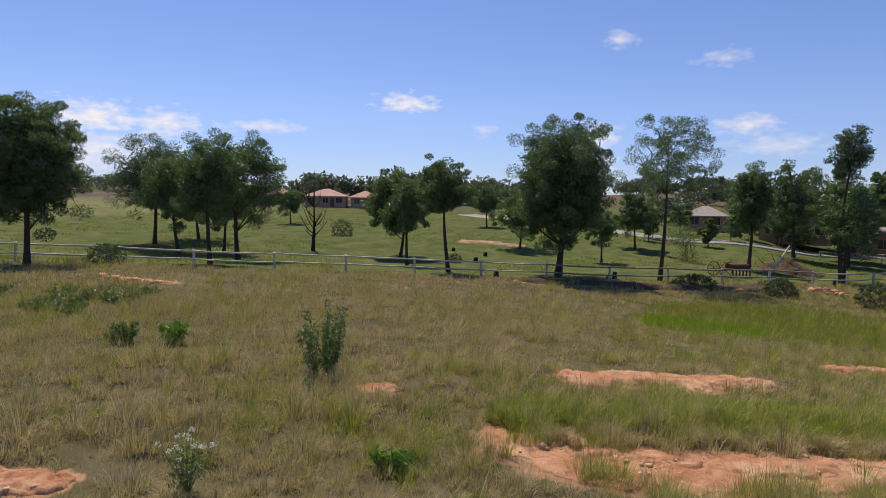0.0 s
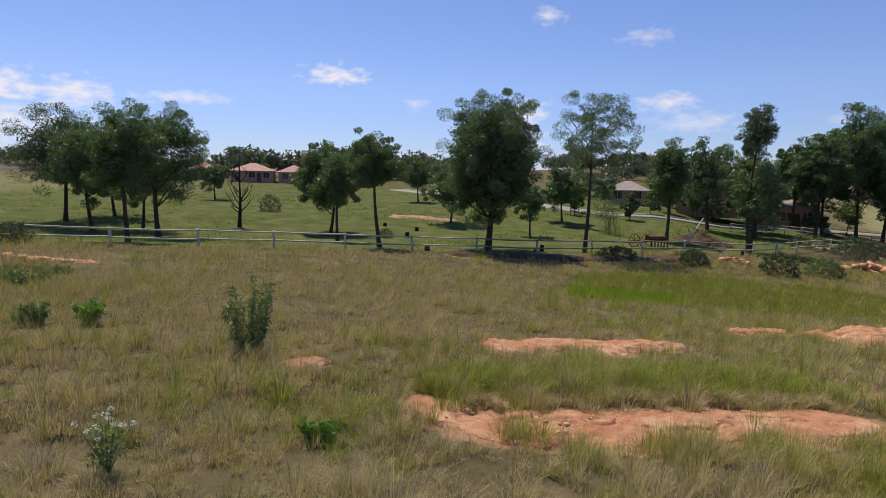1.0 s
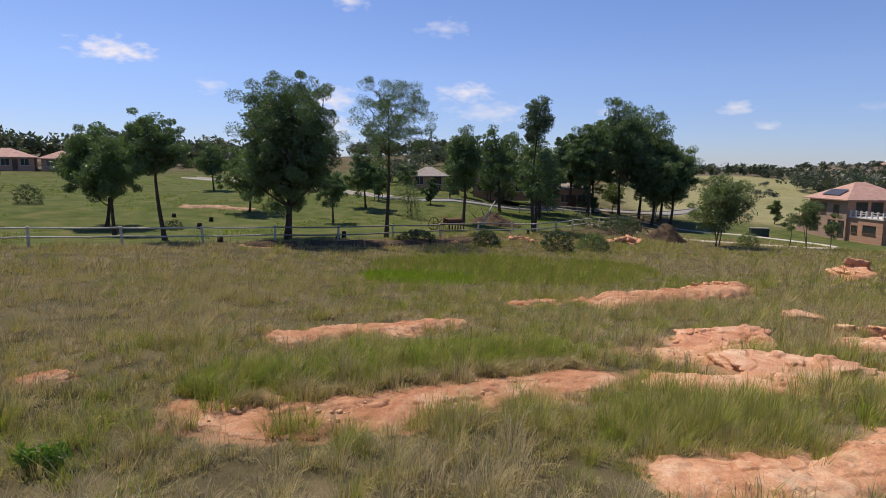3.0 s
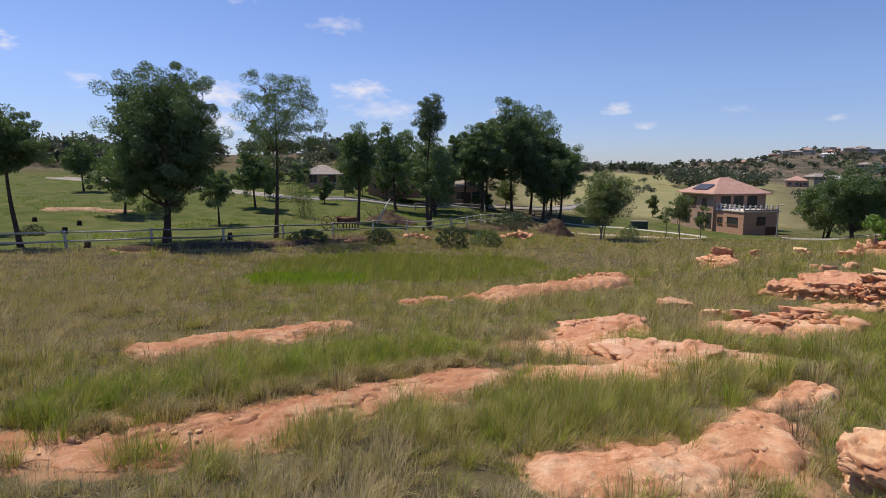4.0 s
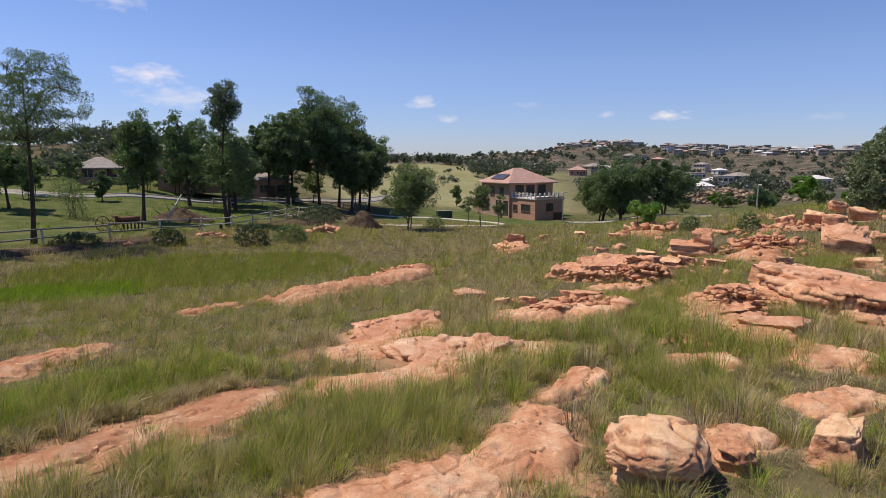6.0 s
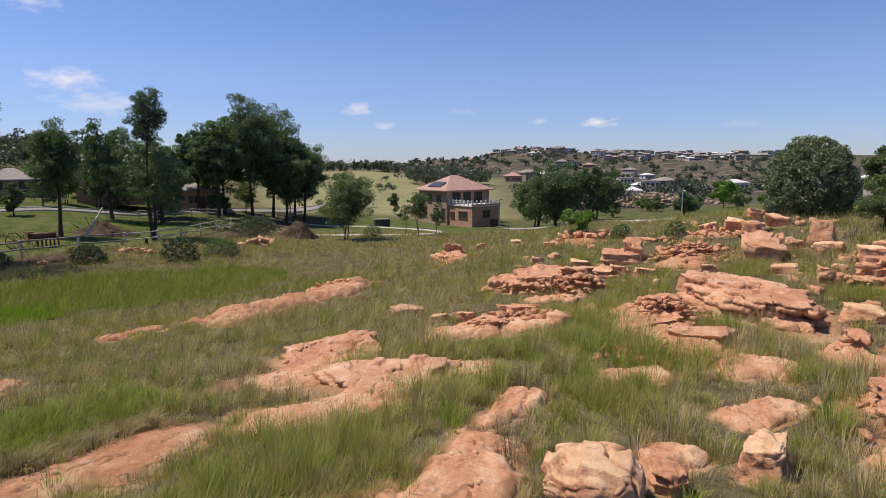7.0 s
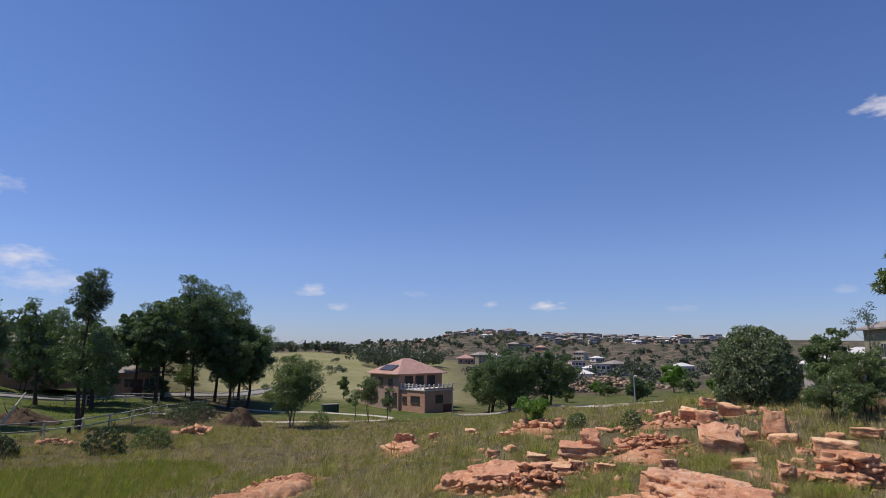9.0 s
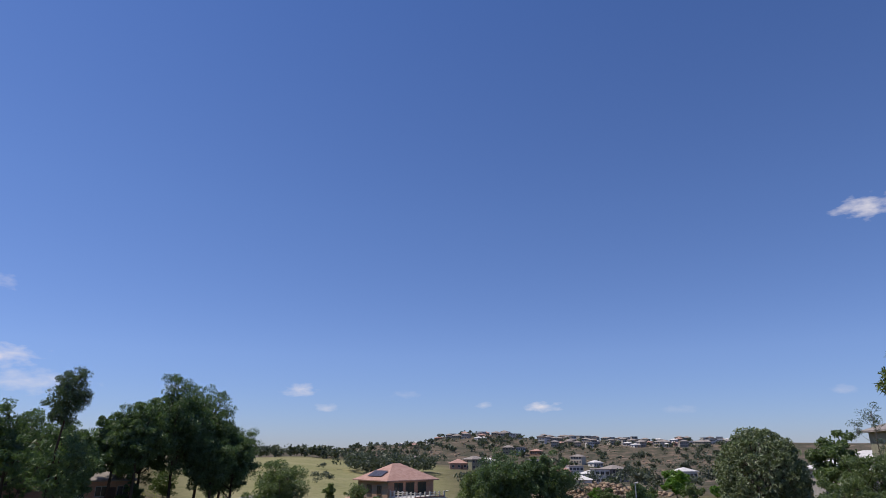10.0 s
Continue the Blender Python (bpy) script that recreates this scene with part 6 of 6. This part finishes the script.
def utility_box(x, y):
    ob = thing("utility_box", "dark green metal utility box on the lawn", "utility box", x, y, gz(x, y), -40)
    ob.scale = (0.75, 0.75, 0.72)
    part("body", a_box(-1.6, -0.9, -0.3, 1.6, 0.9, 1.7, bevel=0.05), GREEN_PAINT, ob)
    part("lid", a_box(-1.7, -1.0, 1.7, 1.7, 1.0, 1.82, bevel=0.03), GREY_WOOD, ob)
    for s in (-0.8, 0.8):
        part("door", a_box(s - 0.72, -0.94, 0.1, s + 0.72, -0.905, 1.6, bevel=0.01), GREEN_PAINT, ob)


utility_box(80.5, 58.5)


def farm_implement(x, y):
    ob = thing("farm_implement", "rusty old seed drill standing behind the fence", "farm machine", x, y, gz(x, y), 12)
    part("frame", a_box(-0.6, -0.5, 0.55, 2.0, 0.5, 0.68, bevel=0.02), RUST, ob)
    part("hopper", a_box(0.0, -0.35, 0.68, 1.9, 0.35, 1.05, bevel=0.08), RUST, ob)
    for s in (-0.75, 0.75):
        ang = np.linspace(0, 2 * math.pi, 25)
        ring = np.stack([-0.7 + 0.58 * np.cos(ang), 0 * ang + s, 0.6 + 0.58 * np.sin(ang)], 1)
        v, f = tube(ring, np.full(25, 0.035), 6)
        wheel = part("wheel", mesh_of("wheel", v, [f], RUST, True), RUST, ob)
        for a in np.arange(8) * math.pi / 4:
            v, f = tube([(-0.7, s, 0.6), (-0.7 + 0.58 * math.cos(a), s, 0.6 + 0.58 * math.sin(a))], [0.02, 0.02], 6)
            part("spoke", mesh_of("spoke", v, [f], RUST, True), RUST, wheel)
    part("drawbar", a_box(-2.2, -0.06, 0.5, -0.6, 0.06, 0.62), RUST, ob)
    for k in range(6):
        part("tine", a_box(0.1 + k * 0.33, -0.6, 0.0, 0.17 + k * 0.33, -0.5, 0.6), RUST, ob)
    part("seat", a_box(-0.3, -0.25, 1.15, 0.2, 0.25, 1.22, bevel=0.03), RUST, ob)
    part("seat_stem", a_box(-0.08, -0.04, 0.68, -0.02, 0.04, 1.15), RUST, ob)


farm_implement(25.0, 49.5)


def soil_mound(x, y, wide, high):
    """A dumped heap of dark soil with roots and branches sticking out; also stands in for a shaded slope."""
    rng = np.random.default_rng(61)
    ob = thing("soil_mound", "dark heap of soil and painted-in shadow, with roots and dry branches", "mound", x, y, gz(x, y), 0)
    n, m = 48, 16
    a, u = np.meshgrid(np.linspace(0, 2 * np.pi, n, endpoint=False), np.linspace(0, 1, m))
    r = u * wide * (1 + 0.5 * fbm(np.cos(a), np.sin(a), 0, 62, 3))
    px, py = r * np.cos(a), 0.8 * r * np.sin(a)
    z = high * (1 - u * u) * (1 + 1.3 * fbm(px * 0.7, py * 0.7, 0, 63, 4)) + 0.5 * fbm(px * 2.0, py * 2.0, 0, 64, 4) - 0.3 * u
    i, j = np.meshgrid(np.arange(m - 1), np.arange(n), indexing="ij")
    k = (j + 1) % n
    quads = np.stack([i * n + j, (i + 1) * n + j, (i + 1) * n + k, i * n + k], -1).reshape(-1, 4)
    part("soil_body", mesh_of("soil_body", np.stack([px, py, z], -1).reshape(-1, 3), [quads], SOIL_SHADOW), SOIL_SHADOW, ob)
    for _ in range(9):
        q = np.array([rng.normal() * wide * 0.3, rng.normal() * wide * 0.25, high * 0.5])
        v, f = limb(q, q + np.array([rng.normal() * 0.9, rng.normal() * 0.6, rng.uniform(0.4, 1.4)]), 0.06, 0.015, rng, 5, 0.1)
        part("branch", mesh_of("branch", v, [f], BARK, True), BARK, ob)


soil_mound(53.0, 50.2, 2.7, 1.5)
# dark mound added where the slope only lies in shadow
soil_mound(35.2, 58.5, 3.4, 0.9)


def rail_run(label, ends, posts, high, mat):
    """A straight run of round posts and two rails."""
    (ax, ay), (bx, by) = ends
    ob = thing("rail_fence", label, "fence", ax, ay, 0)
    spots = [(ax + (bx - ax) * t, ay + (by - ay) * t) for t in np.linspace(0, 1, posts)]
    for x, y in spots:
        v, f = tube([(x - ax, y - ay, gz(x, y) - 0.3), (x - ax, y - ay, gz(x, y) + high * 0.6), (x - ax, y - ay, gz(x, y) + high)], [0.09, 0.085, 0.08], 8)
        part("post", mesh_of("post", v, [f], mat, True), mat, ob)
    for (px, py), (qx, qy) in zip(spots, spots[1:]):
        for k in (0.5, 0.92):
            v, f = tube([(px - ax, py - ay - 0.1, gz(px, py) + high * k), ((px + qx) / 2 - ax, (py + qy) / 2 - ay - 0.1, (gz(px, py) + gz(qx, qy)) / 2 + high * k - 0.03), (qx - ax, qy - ay - 0.1, gz(qx, qy) + high * k)], [0.055, 0.055, 0.055], 6)
            part("rail", mesh_of("rail", v, [f], mat, True), mat, ob)


rail_run("white rail fence beside the estate road", ((47.5, 71.5), (61, 72.5)), 6, 1.15, WHITE_WOOD)
rail_run("grey rail fence along the road edge", ((68.5, 72.0), (80, 75.5)), 4, 1.1, GREY_WOOD)
v, f = tube([(0, 0, 0.1), (1.4, 1.0, 1.3), (2.9, 2.1, 2.5)], [0.09, 0.085, 0.07], 8)
ob = new("leaning_pole", mesh_of("leaning_pole", v, [f], WHITE_WOOD, True))
ob.location = (32.2, 55.4, gz(32.2, 55.4))
tagged(ob, "weathered pole leaning on a dark mound added for a shaded slope", "pole")


for x, y, h, r in [(4.7, 57, 0.5, 0.22), (6.2, 63, 0.4, 0.2), (3.0, 66, 0.35, 0.2), (14.0, 44.5, 0.5, 0.16), (20.5, 45.6, 0.55, 0.14), (13.2, 43.4, 0.3, 0.18), (5.0, 43.0, 0.35, 0.2), (31.0, 47.9, 0.5, 0.14), (33.5, 48.6, 0.5, 0.14)]:
    v, f = tube([(0, 0, -0.1), (0.02, 0, h * 0.5), (0.03, 0.02, h), (0.03, 0.02, h + 0.02)], [r * 1.25, r, r * 0.9, 0.01], 10)
    ob = new("tree_stump", mesh_of("tree_stump", v, [f], STUMP, True))
    ob.location = (x, y, gz(x, y))
    tagged(ob, "short blackened tree stump in mown grass", "stump", "stumps")


# ---- grass ----
def dryness(x, y):
    """0 for lush grass, 1 for bleached straw."""
    left = ease(0.34 * y + 1.2 - x, -3.5, 3.5)
    d = 0.43 + 0.16 * left + 0.55 * fbm(x * 0.22, y * 0.22, 0, 61, 4) + 0.35 * fbm(x * 1.1, y * 1.1, 0, 62, 3)
    d = d - 0.42 * np.exp(-(((x - 20) / 9) ** 2 + ((y - 29) / 7) ** 2))
    d = d - 0.55 * np.exp(-(((x - 12.3) / 2.6) ** 2 + ((y - 26.5) / 2.2) ** 2))
    d = d - 0.25 * np.exp(-(((x + 12) / 4) ** 2 + ((y - 22) / 4) ** 2))
    d = d + 0.25 * np.exp(-(((x - 34) / 9) ** 2 + ((y - 28) / 7) ** 2))
    d = d + 0.16 * np.exp(-(((x + 3) / 12) ** 2 + ((y - 30) / 8) ** 2))
    return d


def sow(name, label, x, y, high, dry, blades, wide, rng, two, spread, arch, tuft, straw=0.0, slim=1.0, droop=(0, 0)):
    """One mesh of bent blades, in tufts rooted at x, y."""
    n = len(x)
    k = np.repeat(np.arange(n), blades)
    m = len(k)
    ang = rng.uniform(0, 2 * np.pi, m)
    size = spread * np.exp(rng.normal(size=n) * 0.3 * tuft)[k]
    off = size * np.sqrt(rng.random(m))
    bx, by = x[k] + off * np.cos(ang), y[k] + off * np.sin(ang)
    rim = off / size
    h = high[k] * rng.uniform(0.45, 1.12, m) * (1.06 - 0.34 * rim)
    way = ang + rng.normal(size=m) * 0.5
    wind = rng.normal(size=m) * 0.1 + 0.10
    lean = h * arch * (0.15 + 0.9 * rim) * rng.uniform(0.5, 1.2, m)
    dx, dy = np.cos(way) * lean + wind * h + droop[0] * h, np.sin(way) * lean + droop[1] * h
    px, py = -np.sin(way), np.cos(way)
    w = wide * rng.uniform(0.6, 1.4, m)
    bz = ground_z(bx, by) - 0.02
    base = np.stack([bx, by, bz], 1)
    side = np.stack([px * w, py * w, 0 * w], 1)
    rise = np.sqrt(np.maximum(1 - (lean / (h * 1.5)) ** 2, 0.25))
    tip = base + np.stack([dx, dy, h * rise], 1)
    if two:
        mid = base + np.stack([dx * 0.32, dy * 0.32, h * (0.44 + 0.22 * rise)], 1)
        v = np.stack([base - side * slim, base + side * slim, mid + side * 0.85, mid - side * 0.85, tip], 1).reshape(-1, 3)
        s = np.arange(m)[:, None] * 5
        faces = [s + np.array([0, 1, 2, 3]), s + np.array([3, 2, 4])]
        per = 5
    else:
        v = np.stack([base - side, base + side, tip], 1).reshape(-1, 3)
        faces = [np.arange(m * 3).reshape(-1, 3)]
        per = 3
    # green tips over a bleached, dead foot
    foot = np.array([1, 1, 0.3, 0.3, 0.0] if two else [1, 1, 0.0]) * 0.24 * (straw < 0.5)
    one = dry[k] + rng.normal(size=m) * 0.10
    d = np.clip(one[:, None] + foot * (one > 0.12)[:, None], 0, 1 if straw > 0.5 else 0.88).ravel()
    me = mesh_of(name, v, faces, BLADE, False, dry=d)
    tagged(new(name, me), label, "grass", kind="stuff")



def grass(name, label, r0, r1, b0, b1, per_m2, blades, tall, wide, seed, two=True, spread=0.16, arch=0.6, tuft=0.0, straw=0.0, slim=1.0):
    """Blades of grass from r0 to r1 metres out from the camera walk; tuft: how much each tuft differs in height and
    colour.
    """
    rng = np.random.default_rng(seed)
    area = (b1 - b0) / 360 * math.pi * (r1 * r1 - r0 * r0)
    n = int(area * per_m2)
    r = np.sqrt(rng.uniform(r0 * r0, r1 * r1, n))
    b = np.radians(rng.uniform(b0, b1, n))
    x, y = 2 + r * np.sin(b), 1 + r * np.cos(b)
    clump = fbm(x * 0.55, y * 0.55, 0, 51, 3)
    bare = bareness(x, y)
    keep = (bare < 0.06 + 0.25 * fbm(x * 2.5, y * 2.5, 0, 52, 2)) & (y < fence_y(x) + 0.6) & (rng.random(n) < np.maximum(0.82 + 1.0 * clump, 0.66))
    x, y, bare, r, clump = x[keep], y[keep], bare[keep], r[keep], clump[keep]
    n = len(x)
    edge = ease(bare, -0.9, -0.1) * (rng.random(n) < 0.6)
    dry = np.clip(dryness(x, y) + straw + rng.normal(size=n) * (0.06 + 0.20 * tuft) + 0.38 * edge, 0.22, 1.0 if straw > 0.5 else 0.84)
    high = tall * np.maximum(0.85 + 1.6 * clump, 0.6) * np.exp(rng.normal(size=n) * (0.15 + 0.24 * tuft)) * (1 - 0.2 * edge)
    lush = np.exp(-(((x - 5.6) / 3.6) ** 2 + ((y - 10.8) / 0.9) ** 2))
    # shorter grass here, so the camera sees the bare patch behind it
    shorten = np.exp(-(((x - 5.6) / 3.6) ** 2 + ((y - 12.9) / 0.9) ** 2))
    dry, high = dry - 0.16 * lush, high * (1 + 0.15 * lush - 0.35 * shorten)
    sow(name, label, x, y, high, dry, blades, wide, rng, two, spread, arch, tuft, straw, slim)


# blades get wider and fewer with distance, sized for the camera's view
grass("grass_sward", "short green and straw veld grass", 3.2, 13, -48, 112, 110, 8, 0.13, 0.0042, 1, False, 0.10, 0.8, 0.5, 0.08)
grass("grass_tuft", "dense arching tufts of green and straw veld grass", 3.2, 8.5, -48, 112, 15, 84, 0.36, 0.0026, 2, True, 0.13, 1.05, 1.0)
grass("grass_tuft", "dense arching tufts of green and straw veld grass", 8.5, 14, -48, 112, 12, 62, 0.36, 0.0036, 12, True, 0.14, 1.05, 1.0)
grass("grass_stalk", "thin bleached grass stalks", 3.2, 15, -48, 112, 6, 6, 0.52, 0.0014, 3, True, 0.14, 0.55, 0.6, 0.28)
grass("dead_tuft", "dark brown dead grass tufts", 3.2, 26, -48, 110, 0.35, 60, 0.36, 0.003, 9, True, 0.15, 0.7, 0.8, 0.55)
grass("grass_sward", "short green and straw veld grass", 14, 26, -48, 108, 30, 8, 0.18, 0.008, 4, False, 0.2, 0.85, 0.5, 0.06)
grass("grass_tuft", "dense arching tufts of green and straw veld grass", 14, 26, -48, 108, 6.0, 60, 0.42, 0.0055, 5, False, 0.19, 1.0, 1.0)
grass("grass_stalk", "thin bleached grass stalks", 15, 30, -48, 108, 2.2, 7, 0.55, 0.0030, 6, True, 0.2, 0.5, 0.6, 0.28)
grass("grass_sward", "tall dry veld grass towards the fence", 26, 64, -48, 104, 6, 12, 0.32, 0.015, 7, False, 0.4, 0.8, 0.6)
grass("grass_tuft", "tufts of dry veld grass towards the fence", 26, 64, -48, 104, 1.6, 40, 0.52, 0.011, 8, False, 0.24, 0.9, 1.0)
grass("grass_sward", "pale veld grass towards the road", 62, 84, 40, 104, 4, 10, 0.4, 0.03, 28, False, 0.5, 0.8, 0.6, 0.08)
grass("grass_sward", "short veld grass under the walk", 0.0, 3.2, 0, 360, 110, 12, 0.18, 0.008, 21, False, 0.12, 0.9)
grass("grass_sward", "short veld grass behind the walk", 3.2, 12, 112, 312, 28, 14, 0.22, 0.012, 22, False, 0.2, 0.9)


def spot_grass():
    """A lime-green wet spot, a bluish damp hollow, and drooping thatch on the edge of the bare strip."""
    rng = np.random.default_rng(90)
    a, r = rng.uniform(0, 6.28, 1500), np.sqrt(rng.random(1500))
    x, y = 12.3 + 2.9 * r ** 1.2 * np.cos(a), 26.6 + 2.3 * r ** 1.2 * np.sin(a)
    sow("lime_grass", "bright lime-green grass on a wet spot", x, y, rng.uniform(0.25, 0.45, 1500), rng.uniform(-0.1, 0.1, 1500), 22, 0.011, rng, False, 0.16, 0.6, 0.5)
    a, r = rng.uniform(0, 6.28, 4200), np.sqrt(rng.random(4200))
    x, y = 21.0 + 9.5 * r * np.cos(a), 30.5 + 5.5 * r * np.sin(a)
    sow("damp_grass", "lush green grass in a damp hollow", x, y, rng.uniform(0.3, 0.5, 4200), rng.uniform(0.12, 0.42, 4200), 14, 0.011, rng, False, 0.25, 0.7, 0.5)
    x, y = [], []
    for cx, cy, r, n in [(17.3, 2.3, 0.5, 26), (16.9, 5.2, 0.8, 60), (17.6, 6.2, 0.6, 34), (14.4, 0.5, 0.6, 30), (14.4, 2.6, 0.9, 60), (12.0, 3.2, 0.9, 60), (18.6, 5.4, 0.7, 40), (20.8, 5.0, 0.8, 40), (21.5, -0.6, 0.7, 34), (24.4, 2.0, 0.8, 40), (15.6, 4.6, 0.8, 44), (11.2, 6.0, 0.9, 60), (7.9, 6.1, 0.9, 60), (7.0, 6.3, 0.9, 50), (9.0, 6.0, 0.8, 36), (8.2, 6.9, 0.9, 44), (11.8, 8.45, 0.5, 26), (12.9, 8.2, 0.5, 22), (3.0, 7.7, 0.35, 12), (4.4, 7.6, 0.4, 14), (5.9, 7.7, 0.4, 14), (2.3, 8.3, 0.3, 9)]:
        x.append(cx + rng.normal(size=n) * r * 0.6)
        y.append(cy + rng.normal(size=n) * r * 0.6)
    x, y = np.concatenate(x), np.concatenate(y)
    sow("grass_clump", "tall fresh green grass clumps between the rocks", x, y, rng.uniform(0.35, 0.62, len(x)), np.clip(0.34 + 0.17 * rng.normal(size=len(x)), 0.16, 0.84), 70, 0.0042, rng, False, 0.12, 1.1, 0.8)
    n = 460
    t = rng.random(n)
    x = 1.4 + 6.8 * t
    y = 9.95 + 0.9 * fbm(x * 0.9, 0 * x, 0, 92, 3) + rng.normal(size=n) * 0.16 - 0.25 * t * t
    keep = fbm(x * 1.6, y, 0, 93, 3) > -0.12
    x, y, n = x[keep], y[keep], int(keep.sum())
    sow("thatch_grass", "drooping bleached grass at the bare strip's edge", x, y, rng.uniform(0.22, 0.38, n), rng.uniform(0.62, 0.84, n), 50, 0.0030, rng, True, 0.09, 0.9, 0.5, droop=(0.0, -0.5))
    n = 560
    t = rng.random(n)
    x, y = 1.2 + 7.6 * t, 10.75 + 0.45 * rng.normal(size=n)
    sow("verge_grass", "dense dark green grass bank above the bare strip", x, y, rng.uniform(0.30, 0.50, n), np.clip(0.27 + 0.10 * rng.normal(size=n), 0.12, 0.6), 64, 0.0036, rng, True, 0.13, 1.0, 0.8)


spot_grass()


def field_grass():
    """Sparse low tufts on the mown field beyond the fence."""
    rng = np.random.default_rng(44)
    n = 9000
    r, b = rng.uniform(36, 130, n), np.radians(rng.uniform(-40, 52, n))
    x, y = 2 + r * np.sin(b), 1 + r * np.cos(b)
    keep = (y > fence_y(x) + 0.5) & (fbm(x * 0.12, y * 0.12, 0, 66, 3) > -0.06)
    x, y = x[keep], y[keep]
    n, m = len(x), 9
    k = np.repeat(np.arange(n), m)
    bx, by = x[k] + rng.normal(size=n * m) * 0.25, y[k] + rng.normal(size=n * m) * 0.25
    base = np.stack([bx, by, ground_z(bx, by) - 0.02], 1)
    a = rng.uniform(0, 6.28, n * m)
    side = np.stack([np.cos(a), np.sin(a), 0 * a], 1) * 0.03
    tip = base + np.stack([rng.normal(size=n * m) * 0.1, rng.normal(size=n * m) * 0.1, rng.uniform(0.08, 0.3, n * m)], 1)
    v = np.stack([base - side, base + side, tip], 1).reshape(-1, 3)
    d = np.repeat(np.clip(0.22 + 0.8 * fbm(bx * 0.2, by * 0.2, 0, 67, 3) + rng.normal(size=n * m) * 0.08, 0, 1), 3)
    tagged(new("field_grass", mesh_of("field_grass", v, [np.arange(n * m * 3).reshape(-1, 3)], BLADE, False, dry=d)), "short green grass on the field beyond the fence", "grass", kind="stuff")


field_grass()
